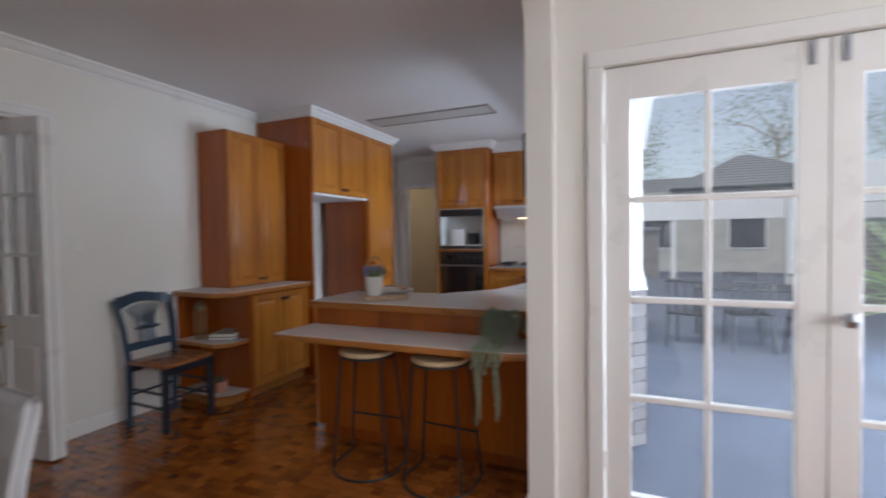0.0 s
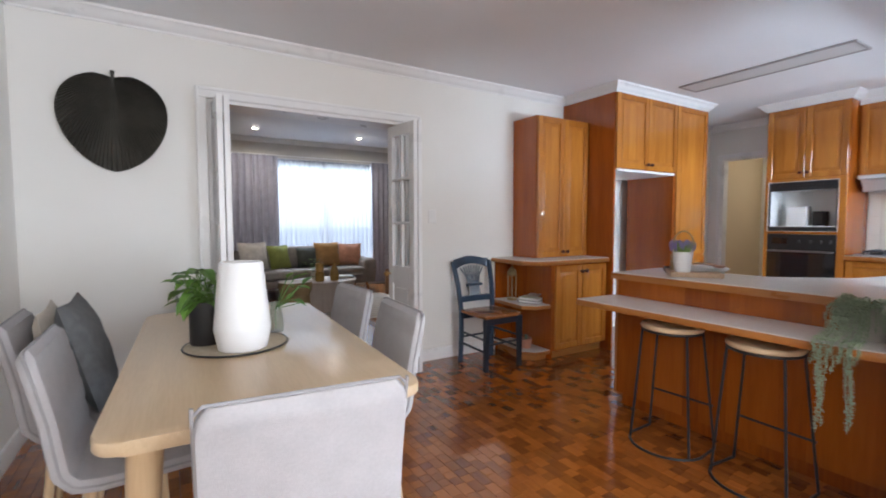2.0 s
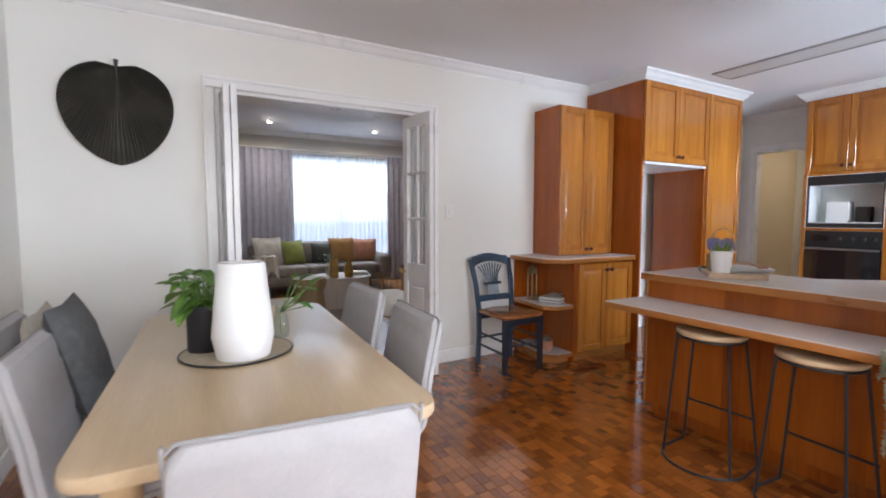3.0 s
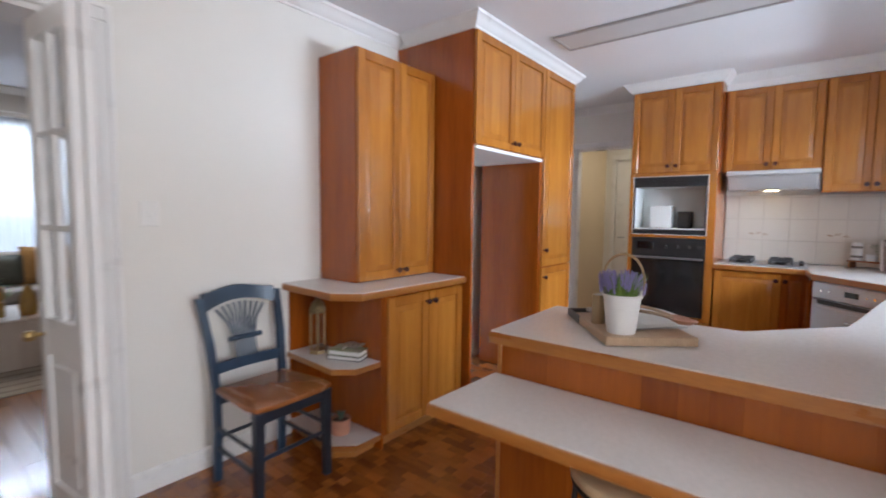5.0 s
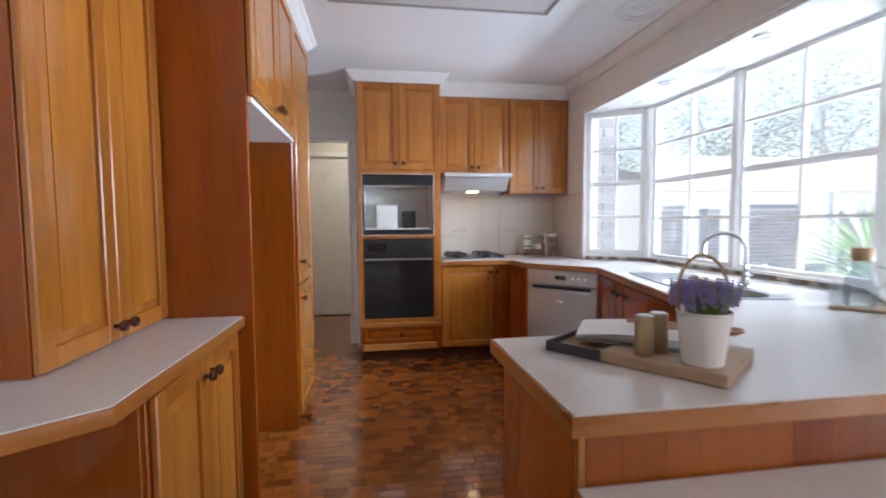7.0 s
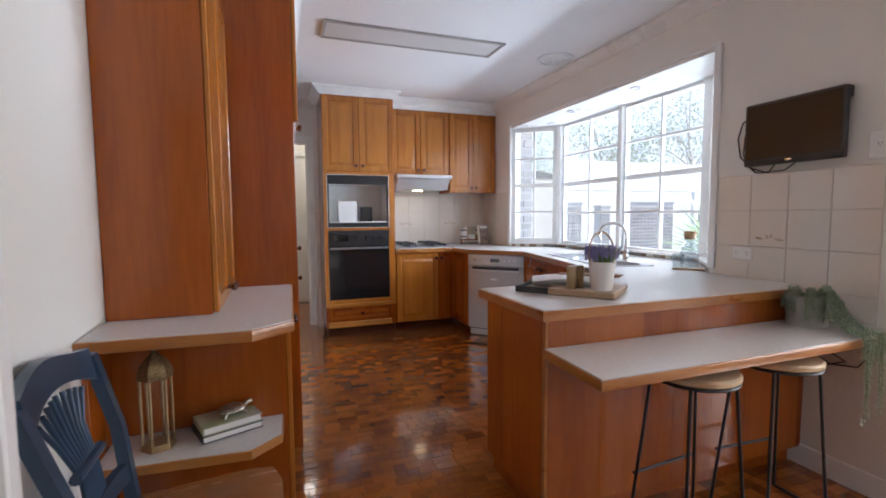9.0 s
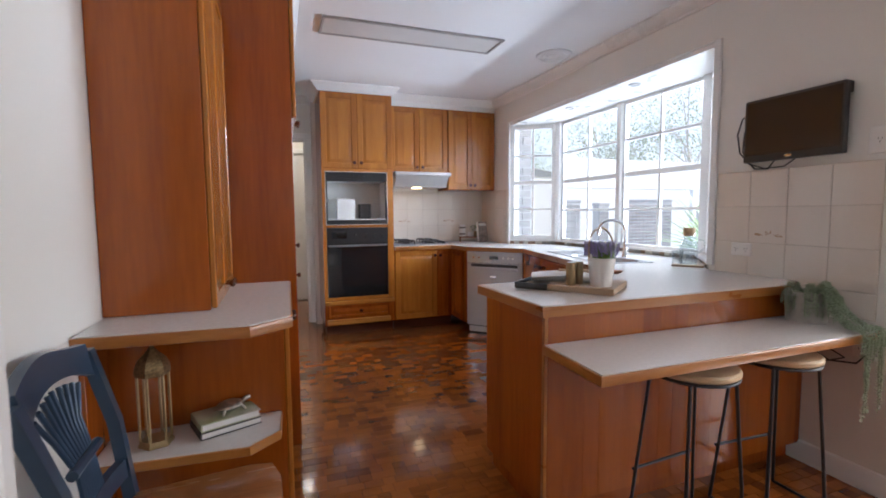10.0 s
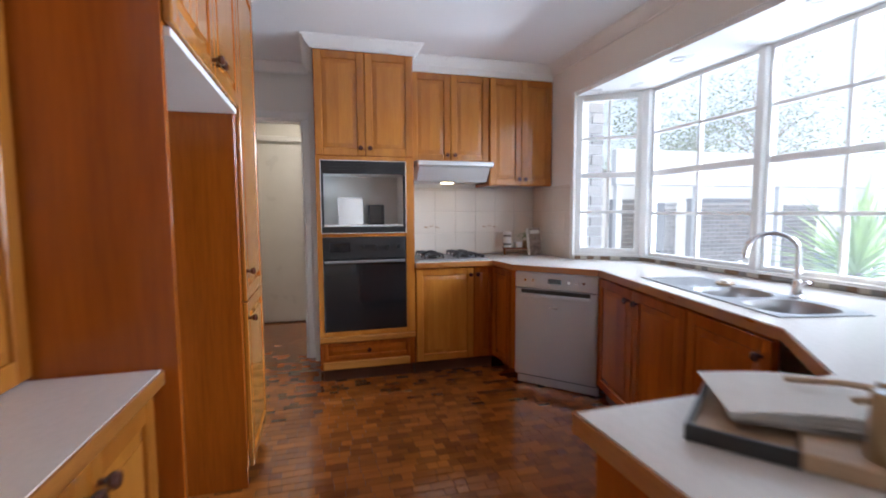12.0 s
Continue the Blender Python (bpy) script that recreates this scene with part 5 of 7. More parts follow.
INK = mat("printed_page", (0.62, 0.60, 0.58), 0.4, dark=(0.15, 0.13, 0.12), scale=16, grain=0.3)
page_stack(pose(-1.735, 2.635, 0.931, 0, 0, -40), 0.30, 0.21, 4, "open magazine with curling white pages on the board", INK)
SHAK = mat("brushed_bronze", (0.42, 0.32, 0.19), 0.34, metal=0.85, var=0.1, scale=8)
for x, y in ((-1.63, 2.475), (-1.578, 2.497)):
    t = thing("shaker", pose(x, y, 0.930), "slim bronze cylinder salt and pepper shaker", "shaker", "pair of shakers")
    bm = B()
    lathe(bm, [(0, 0), (0.0215, 0), (0.0225, 0.002), (0.0225, 0.096), (0.021, 0.099), (0, 0.099)], 24)
    part("body", bm, SHAK, t)
    bm = B()
    lathe(bm, [(0, 0.0991), (0.018, 0.0991), (0.018, 0.1005), (0, 0.1012)], 20)
    part("lid", bm, STEEL, t)

t = thing("lavender_pot", pose(-1.53, 2.40, 0.930) @ Matrix.Diagonal((0.82, 0.82, 1, 1)), "lavender in a white tin pail with rope handle", "plant")
bm = B()
lathe(bm, [(0, 0), (0.052, 0), (0.054, 0.003), (0.070, 0.118), (0.073, 0.121), (0.070, 0.124), (0.066, 0.119), (0.064, 0.10), (0, 0.10)], 32)
part("pail", bm, CERAMIC, t)
for s in (-1, 1):
    bm = B()
    box(bm, s * 0.071 - 0.004, -0.014, 0.112, s * 0.071 + 0.004, 0.014, 0.14, 0.003)
    part("handle_lug", bm, CERAMIC, t)
bm = B()
tube(bm, [(0.078 * math.cos(radians(a)) * (1 + 0.25 * math.sin(radians(a))), 0.012 * math.sin(radians(a)), 0.125 + 0.125 * math.sin(radians(a))) for a in range(0, 181, 10)], 0.0045, 7)
part("rope_handle", bm, mat("jute_rope", (0.48, 0.33, 0.19), 0.9, var=0.3, scale=120, bump=0.5, bump_scale=300), t)
bm, bf = B(), B()
for k in range(150):
    a, rr = rnd.uniform(0, 6.28), 0.055 * math.sqrt(rnd.random())
    lean = rnd.uniform(0.1, 0.5)
    L = rnd.uniform(0.05, 0.10)
    b0 = (rr * math.cos(a), rr * math.sin(a), 0.10)
    blade(bm, b0, (b0[0] * 1.3 + L * lean * math.cos(a), b0[1] * 1.3 + L * lean * math.sin(a), 0.10 + L), 0.006, 0.1, n=3)
for k in range(130):
    a, rr = rnd.uniform(0, 6.28), 0.086 * math.sqrt(rnd.random())
    x, y, z = rr * math.cos(a), rr * math.sin(a), rnd.uniform(0.125, 0.160)
    for j in range(6):
        for q in range(4):
            b = q * 1.57 + j * 0.7
            p = Vector((x + 0.0012 * j * math.cos(a), y + 0.0012 * j * math.sin(a), z + 0.0065 * j))
            s = 0.011 * (1 - j * 0.09)
            blade(bf, p, p + Vector((s * math.cos(b), s * math.sin(b), s * 0.7)), 0.008, 0.1, n=2)
part("foliage", bm, mat("lavender_leaf", (0.26, 0.40, 0.08), 0.5, dark=(0.10, 0.22, 0.04), scale=30, rand=0.6, island=True), t)
part("flower_mass", bf, mat("lavender_purple", (0.54, 0.49, 0.80), 0.6, dark=(0.32, 0.28, 0.58), scale=40, rand=0.6, island=True), t)

COPPER = mat("copper_spoon", (0.55, 0.30, 0.20), 0.28, metal=0.7, var=0.1)
for k, (x, y, r) in enumerate(((-1.40, 2.57, -35), (-1.37, 2.51, -15))):
    t = thing("wooden_spoon", pose(x, y, 0.931 + 0.022 + 0.006 * k, 0, 0, r), "timber serving spoon resting on the magazine", "spoon", "pair of serving spoons")
    bm = B()
    lathe(bm, [(0, 0.0), (0.02, 0.002), (0.032, 0.012), (0.034, 0.016), (0.030, 0.014), (0.018, 0.006), (0, 0.004)], 20, sx=1.25, sy=0.9)
    part("bowl", bm, COPPER, t)
    bm = B()
    tube(bm, [(-0.035, 0, 0.014), (-0.10, 0.004, 0.018), (-0.19, 0.01, 0.014)], 0.006, 8)
    part("handle", bm, BOARD, t)

# ---- trailing plant on the bar ----
t = potted("trailing_plant", pose(-0.595, 2.15, 0.752), "trailing succulent spilling from a white textured pot", "plant", 0.075, 0.085, 0.135, mat("mottled_stoneware", (0.60, 0.57, 0.52), 0.6, dark=(0.36, 0.34, 0.31), scale=7, grain=0.2))
TRAIL = mat("string_plant_green", (0.46, 0.53, 0.38), 0.55, dark=(0.25, 0.33, 0.21), scale=40, rand=0.7, island=True)
bm, bs = B(), B()
strands = []
for k in range(32):
    # short strands that heap over the rim and lie round the pot
    a = rnd.uniform(2.2, 6.3)
    r = rnd.uniform(0.08, 0.125)
    strands.append([(0.03 * math.cos(a), 0.03 * math.sin(a), 0.13), (0.075 * math.cos(a), 0.075 * math.sin(a), rnd.uniform(0.15, 0.175)),
                    (r * math.cos(a), r * math.sin(a), 0.115), (r * 1.04 * math.cos(a), r * 1.04 * math.sin(a), rnd.uniform(0.012, 0.08))])
for k in range(15):
    # strands that run to the bar's edge and hang over it
    x, L = ((-0.052, 0.36), (-0.046, 0.33), (-0.060, 0.20), (0.034, 0.33), (0.040, 0.30), (-0.02, 0.11), (-0.09, 0.09), (0.0, 0.07), (0.02, 0.10), (-0.055, 0.26), (0.036, 0.22), (-0.075, 0.07), (0.01, 0.05), (0.05, 0.06), (-0.03, 0.09))[k]
    x += rnd.uniform(-0.006, 0.006)
    e = -0.252 + rnd.uniform(-0.006, 0.0)
    s = [(0.02, -0.03, 0.13), (x * 0.5, -0.085, 0.155), (x * 0.8, -0.14, 0.06), (x, -0.20, 0.018), (x, e, 0.012)]
    s += [(x + 0.006 * math.sin(5 * f + k), e - 0.010, 0.0 - L * f) for f in (0.06, 0.25, 0.45, 0.65, 0.85, 1.0)]
    strands.append(s)
for s in strands:
    pts = [Vector(p) for p in s]
    tube(bs, pts, 0.0014, 4)
    for p, q in zip(pts, pts[1:]):
        seg = q - p
        m = max(2, int(seg.length / 0.010))
        for j in range(m):
            c = p + seg * (j / m)
            for _ in range(4):
                b = rnd.uniform(0, 6.28)
                d = Vector((math.cos(b), math.sin(b), rnd.uniform(-0.3, 0.6))) * 0.0125
                blade(bm, c, c + d, 0.0095, 0.25, n=2)
part("stem_mass", bs, TRAIL, t)
part("foliage", bm, TRAIL, t)

# ---- television ----
t = thing("television", pose(-0.475, 2.342, 1.503, 0, 0, -90), "small black wall-mounted television, switched off", "television")
# local x runs along -y of the room, front faces local -y
tw, thh = 0.462, 0.32
bm = B()
prism(bm, rounded(-tw / 2, 0, tw / 2, thh, 0.008, 3), 0, 0.03, 0.004)
for v in bm.verts:
    v.co = Vector((v.co.x, v.co.z, v.co.y))
part("casing", bm, BLACK, t)
bm = B()
tube(bm, [(-tw / 2 + 0.03, 0.035, 0.28), (-tw / 2 - 0.035, 0.03, 0.24), (-tw / 2 - 0.06, 0.03, 0.16), (-tw / 2 - 0.045, 0.035, 0.06), (-tw / 2 + 0.03, 0.05, -0.03), (-tw / 2 + 0.10, 0.05, -0.035), (-tw / 2 + 0.14, 0.045, 0.01)], 0.004, 6)
part("cable", bm, BLACK, t)
bm = B()
box(bm, -tw / 2 + 0.014, -0.002, 0.035, tw / 2 - 0.014, 0.0005, thh - 0.014)
part("screen", bm, mat("screen_glass", (0.018, 0.017, 0.02), 0.12, var=0.1), t)
bm = B()
lathe(bm, [(0, 0), (0.018, 0), (0.018, 0.0015), (0, 0.0015)], 20, sy=0.35)
for v in bm.verts:
    v.co = Vector((v.co.x, -0.002 - v.co.z, v.co.y + 0.018))
part("badge", bm, CHROME, t)
bm = B()
box(bm, -0.07, 0.03, 0.10, 0.07, 0.062, 0.24, 0.003)
box(bm, 0.17, 0.031, 0.27, 0.225, 0.062, 0.32, 0.003)
part("wall_bracket", bm, BLACKM, t)
bm = B()
tube(bm, [(-0.20, 0.04, 0.22), (-0.262, 0.045, 0.17), (-0.272, 0.05, 0.07), (-0.235, 0.05, 0.0), (-0.15, 0.05, -0.032), (-0.05, 0.05, -0.03), (0.0, 0.045, 0.0)], 0.0035, 6)
part("cable", bm, BLACK, t)
wall_plate("power_point", pose(XE - 0.007, 2.60, 1.038, 0, 0, -90), 0.115, 0.072, "white double power point on the tiles", "power point", "double")
wall_plate("aerial_plate", pose(XE, 2.01, 1.55, 0, 0, -90), 0.08, 0.12, "white wall plate with aerial socket", "wall plate", "single")
wall_plate("power_point", pose(XE, 2.00, 0.63, 0, 0, -90), 0.115, 0.072, "white power point under the bar with black cables", "power point", "double")
bm = B()
tube(bm, [(-0.425, 2.0, 0.62), (-0.44, 2.03, 0.57), (-0.43, 2.14, 0.55), (-0.43, 2.2, 0.58), (-0.44, 2.14, 0.61), (-0.43, 2.08, 0.58), (-0.43, 2.16, 0.54), (-0.42, 2.23, 0.57), (-0.425, 2.24, 0.66)], 0.004, 6)
solo("power_cable", bm, BLACK, "looped black power cable under the bar", "cable")

# ---- sink, tap, cooktop ----
ang = math.degrees(math.atan2(SU.y, SU.x)) - 90
t = thing("kitchen_sink", pose(SP.x, SP.y, 0.9015, 0, 0, ang), "stainless double-bowl sink with drainer set in the worktop", "sink")
# local y runs along the sink, local x away from the front
for y0, y1, depth in ((0.09, 0.42, 0.15), (0.42, 0.75, 0.12)):
    bm = B()
    r0 = rounded(0.105, y0, 0.475, y1, 0.012)
    r1 = rounded(0.135, y0 + 0.025, 0.43, y1 - 0.025, 0.10)
    r2 = rounded(0.145, y0 + 0.035, 0.42, y1 - 0.035, 0.09)
    r3 = rounded(0.19, y0 + 0.08, 0.375, y1 - 0.08, 0.05)
    loft(bm, [[(x, y, z) for x, y in r] for r, z in ((r0, 0.0), (r0, 0.004), (r1, 0.005), (r2, -0.02), (r2, -depth + 0.02), (r3, -depth))], caps=False)
    n = len(r3)
    bm.verts.ensure_lookup_table()
    bm.faces.new(bm.verts[-n:])
    part("bowl", bm, STEEL, t)
bm = B()
box(bm, 0.105, 0.751, 0.0, 0.475, 1.10, 0.005, 0.002)
part("drainer", bm, STEEL, t)
for k in range(8):
    bm = B()
    box(bm, 0.15 + 0.037 * k, 0.79, 0.005, 0.156 + 0.037 * k, 1.06, 0.0065, 0.0005)
    part("ridge", bm, STEEL, t)
px, py = sink_xy(0.42, 0.455)
t = thing("kitchen_tap", pose(px, py, 0.9065, 0, 0, ang), "chrome gooseneck kitchen mixer tap", "tap")
bm = B()
lathe(bm, [(0, 0), (0.026, 0), (0.026, 0.006), (0.020, 0.012), (0.018, 0.07), (0.012, 0.08), (0, 0.08)], 20)
part("base", bm, CHROME, t)
bm = B()
tube(bm, [(0, 0, 0.07), (0, 0, 0.20)] + [(-0.075 + 0.075 * math.cos(radians(a)), 0.06 * (1 - math.cos(radians(a))), 0.20 + 0.08 * math.sin(radians(a))) for a in range(15, 181, 15)] + [(-0.152, 0.121, 0.165)], 0.011, 12)
part("spout", bm, CHROME, t)
bm = B()
tube(bm, [(0, -0.012, 0.055), (0.01, -0.05, 0.075)], 0.006, 8)
part("lever", bm, CHROME, t)
px, py = sink_xy(0.80, 0.40)
t = thing("soap_dish", pose(px, py, 0.9085, 0, 0, 30), "small dish with soap and scrubbing brush", "dish")
bm = B()
lathe(bm, [(0, 0), (0.05, 0), (0.055, 0.008), (0.052, 0.008), (0.045, 0.004), (0, 0.004)], 20, sx=1.3, sy=0.8)
part("dish", bm, BOARD, t)
bm = B()
box(bm, -0.035, -0.02, 0.0045, 0.035, 0.02, 0.024, 0.008, 2)
part("soap", bm, CERAMIC, t)

t = thing("gas_cooktop", pose(-1.35, 5.765, 0.9015), "stainless gas cooktop with black cast trivets", "cooktop")
bm = B()
box(bm, -0.30, -0.235, 0, 0.30, 0.235, 0.010, 0.004)
part("tray", bm, STEEL, t)
for bx in (-0.16, 0.12):
    for by in (-0.11, 0.11):
        bm = B()
        lathe(bm, [(0, 0.0105), (0.045, 0.0105), (0.045, 0.018), (0.03, 0.022), (0.03, 0.028), (0, 0.03)], 20, (bx, by, 0))
        part("burner", bm, BLACK, t)
        bm = B()
        for a in range(4):
            c, s = math.cos(a * math.pi / 2 + 0.785), math.sin(a * math.pi / 2 + 0.785)
            tube(bm, [(bx + 0.11 * c, by + 0.085 * s, 0.011), (bx + 0.105 * c, by + 0.08 * s, 0.045), (bx + 0.03 * c, by + 0.03 * s, 0.048)], 0.008, 6)
        tube(bm, [(bx + 0.075, by + 0.057, 0.04), (bx - 0.075, by + 0.057, 0.04), (bx - 0.075, by - 0.057, 0.04), (bx + 0.075, by - 0.057, 0.04)], 0.0075, 6, closed=True)
        part("trivet", bm, BLACKM, t)
for k in range(4):
    bm = B()
    lathe(bm, [(0, 0.0105), (0.018, 0.0105), (0.016, 0.032), (0, 0.034)], 14, (0.26, -0.17 + 0.09 * k, 0))
    part("knob", bm, BLACK, t)

# corner stand with jars and a book
t = thing("riser_stand", pose(-0.66, 5.86, 0.902, 0, 0, -20), "small dark timber riser stand in the corner", "stand")
bm = B()
box(bm, -0.13, -0.07, 0.05, 0.13, 0.07, 0.063, 0.002)
part("top", bm, SEATW, t)
for sx in (-1, 1):
    bm = B()
    box(bm, sx * 0.115 - 0.008, -0.065, 0, sx * 0.115 + 0.008, 0.065, 0.05, 0.002)
    part("leg", bm, SEATW, t)
RZ = 0.966
for k, (x, y, h, r) in enumerate(((-0.745, 5.885, 0.075, 0.036), (-0.745, 5.885, 0.065, 0.036))):
    z = RZ + (0.076 if k else 0)
    t = thing("canister", pose(x, y, z), "white banded canister stacked on the riser", "canister", "stack of canisters")
    bm = B()
    lathe(bm, [(0, 0), (r, 0), (r, h - 0.004), (r - 0.003, h), (0, h)], 22)
    part("body", bm, CERAMIC, t)
    bm = B()
    lathe(bm, [(r - 0.001, 0.02), (r + 0.0012, 0.02), (r + 0.0012, 0.038), (r - 0.001, 0.038)], 22)
    part("band", bm, mat("grey_band", (0.22, 0.20, 0.18), 0.5), t)
t = thing("mug", pose(-0.66, 5.83, RZ), "small white mug on the riser", "mug")
bm = B()
lathe(bm, [(0, 0), (0.032, 0), (0.036, 0.05), (0.033, 0.05), (0.029, 0.006), (0, 0.006)], 22)
part("cup", bm, CERAMIC, t)
t = potted("herb_pot", pose(-0.585, 5.825, RZ), "leafy herb in a small brass pot", "plant", 0.028, 0.034, 0.06, BRASS)
bm = B()
for k in range(60):
    a, el = rnd.uniform(0, 6.28), rnd.uniform(0.3, 1.5)
    L = rnd.uniform(0.03, 0.12)
    p = Vector((L * math.cos(a) * math.cos(el), L * math.sin(a) * math.cos(el), 0.05 + L * math.sin(el)))
    blade(bm, p, p + Vector((0.022 * math.cos(a), 0.022 * math.sin(a), 0.008)), 0.016, 0.1, n=3)
part("foliage", bm, LEAF, t)
FOOD = mat("food_photo_cover", (0.52, 0.42, 0.36), 0.35, dark=(0.10, 0.07, 0.06), scale=22, grain=0.4)
t = thing("cook_book", pose(-0.60, 5.70, 0.903, 0, 0, 28) @ pose(0, 0, 0, -6), "upright cookbook with a printed food cover", "book")
for nm, q, m_ in (("front_cover", (0, 0, 0, 0.165, 0.003, 0.24), FOOD), ("page_block", (0.004, 0.0032, 0.004, 0.160, 0.030, 0.236), PAPER), ("back_cover", (0, 0.0302, 0, 0.165, 0.033, 0.24), PAPER), ("title_band", (0.012, -0.0012, 0.19, 0.153, -0.0002, 0.222), PAPER)):
    bm = B()
    box(bm, *q, 0.0008 if nm != "title_band" else 0)
    part(nm, bm, m_, t)

# jug and glasses on a small tray
t = thing("drinks_tray", pose(-0.40, 2.965, 0.902, 0, 0, -50), "small timber tray holding a jug", "tray")
bm = B()
box(bm, -0.09, -0.055, 0, 0.09, 0.055, 0.012, 0.003)
part("board", bm, BOARD, t)
# a little of the milky layer makes the clear glass show
CLEAR = glass_mat("clear_glassware", (0.88, 0.90, 0.90), film=0.02)
t = thing("water_jug", pose(-0.385, 2.975, 0.9145) @ Matrix.Diagonal((1.1, 1.1, 1.12, 1)), "clear glass jug with a cork lid", "jug")
bm = B()
lathe(bm, [(0, 0), (0.045, 0), (0.05, 0.02), (0.05, 0.09), (0.03, 0.145), (0.034, 0.175), (0.031, 0.175), (0.027, 0.145), (0.047, 0.09), (0.047, 0.02), (0.042, 0.004), (0, 0.004)], 24)
part("glass", bm, CLEAR, t)
bm = B()
lathe(bm, [(0, 0.16), (0.030, 0.16), (0.033, 0.205), (0, 0.207)], 20)
part("lid", bm, mat("cork", (0.45, 0.29, 0.16), 0.85, var=0.3, scale=60), t)
bm = B()
tube(bm, [(0.045, -0.02, 0.14), (0.085, -0.03, 0.13), (0.09, -0.03, 0.09), (0.05, -0.02, 0.06)], 0.005, 8)
part("handle", bm, CLEAR, t)
t = thing("drinking_glass", pose(-0.445, 3.005, 0.9145), "clear short drinking glass on the tray", "glass")
bm = B()
lathe(bm, [(0, 0), (0.03, 0), (0.035, 0.085), (0.033, 0.085), (0.028, 0.006), (0, 0.006)], 22)
part("glass", bm, CLEAR, t)

# ---- ceiling fittings ----
t = thing("ceiling_light_panel", pose(-1.865, 4.07, CEILZ, 0, 0, 0), "long recessed ceiling panel with grey frame", "ceiling light")
bm = B()
box(bm, -0.66, -0.15, -0.016, 0.66, -0.13, -0.0005, 0.003)
box(bm, -0.66, 0.13, -0.016, 0.66, 0.15, -0.0005, 0.003)
box(bm, -0.66, -0.13, -0.016, -0.64, 0.13, -0.0005, 0.003)
box(bm, 0.64, -0.13, -0.016, 0.66, 0.13, -0.0005, 0.003)
part("frame", bm, mat("grey_metal_frame", (0.36, 0.34, 0.33), 0.45, var=0.1), t)
bm = B()
box(bm, -0.64, -0.13, -0.008, 0.64, 0.13, -0.001)
part("diffuser", bm, mat("acrylic_diffuser", (0.58, 0.57, 0.56), 0.5, var=0.04), t)
t = thing("ceiling_vent", pose(-0.66, 4.095, CEILZ), "round white ceiling air vent", "vent")
bm = B()
lathe(bm, [(0, -0.0005), (0.14, -0.0005), (0.14, -0.004), (0, -0.004)], 36)
part("backing", bm, CEIL, t)
for r in (0.15, 0.105, 0.06):
    bm = B()
    lathe(bm, [(r, -0.0045), (r, -0.010), (r - 0.012, -0.016), (r - 0.026, -0.013), (r - 0.022, -0.0045), (r, -0.0045)], 36, cap=False)
    part("ring", bm, CEIL, t)
bm = B()
lathe(bm, [(0, -0.0045), (0.03, -0.0045), (0.028, -0.016), (0, -0.018)], 20)
part("cap", bm, CEIL, t)

# ---- hall ----
bm = B()
for x0, x1 in ((-3.305, -3.25), (-2.52, -2.465)):
    box(bm, x0, 6.152, 0, x1, 6.17, 2.08, 0.004)
box(bm, -3.305, 6.152, 2.08, -2.465, 6.17, 2.14, 0.004)
setting("architrave_hall", bm, TRIM, "white architrave around the hall doorway", "architrave")
bm = B()
box(bm, -3.25, 6.171, 0, -3.232, 6.288, 2.062)
box(bm, -2.538, 6.171, 0, -2.52, 6.288, 2.062)
box(bm, -3.25, 6.171, 2.062, -2.52, 6.288, 2.079)
setting("jamb_hall", bm, TRIM, "white painted door lining", "jamb")
t = thing("hall_door", pose(-3.235, 7.61, 0), "plain white flush hallway door, closed", "door")
bm = B()
box(bm, 0, 0, 0.018, 0.78, 0.036, 2.07, 0.002)
part("leaf", bm, TRIM, t)
bm = B()
tube(bm, [(0.06, -0.04, 1.0), (0.06, -0.001, 1.0)], 0.01, 8)
tube(bm, [(0.055, -0.04, 1.0), (0.15, -0.045, 1.0)], 0.008, 8)
part("handle", bm, STEEL, t)
bm = B()
for x0, x1 in ((-3.30, -3.24), (-2.45, -2.39)):
    box(bm, x0, 7.582, 0, x1, 7.60, 2.10, 0.004)
box(bm, -3.30, 7.582, 2.10, -2.39, 7.60, 2.16, 0.004)
setting("architrave_hall_door", bm, TRIM, "white architrave around the flush door", "architrave")

# ---- lounge ----
CURT = mat("lilac_grey_curtain", (0.46, 0.45, 0.53), 0.85, var=0.1, scale=8, bump=0.1, bump_scale=200)


def drape(name, y0, y1, z0, z1, x, folds, amp, material, label, category, n_per=8):
    bm = B()
    n = folds * n_per
    cols = []
    for k in range(n + 1):
        f = k / n
        y = y0 + (y1 - y0) * f
        ph = 2 * math.pi * folds * f
        col = []
        for j in range(7):
            g = j / 6
            a = amp * (0.45 + 0.55 * g) * (1 + 0.35 * noise.noise((f * 5, g, 1.7)))
            col.append(bm.verts.new((x + a * math.sin(ph + 0.5 * noise.noise((f * 3, g * 2, 0))), y + 0.010 * math.cos(ph), z1 + (z0 - z1) * g)))
        cols.append(col)
    for a, b in zip(cols, cols[1:]):
        for j in range(6):
            bm.faces.new((a[j], a[j + 1], b[j + 1], b[j]))
    geo = bmesh.ops.extrude_face_region(bm, geom=bm.faces[:])
    for v in geo["geom"]:
        if isinstance(v, bmesh.types.BMVert):
            v.co.x += 0.004
    return solo(name, bm, material, label, category)


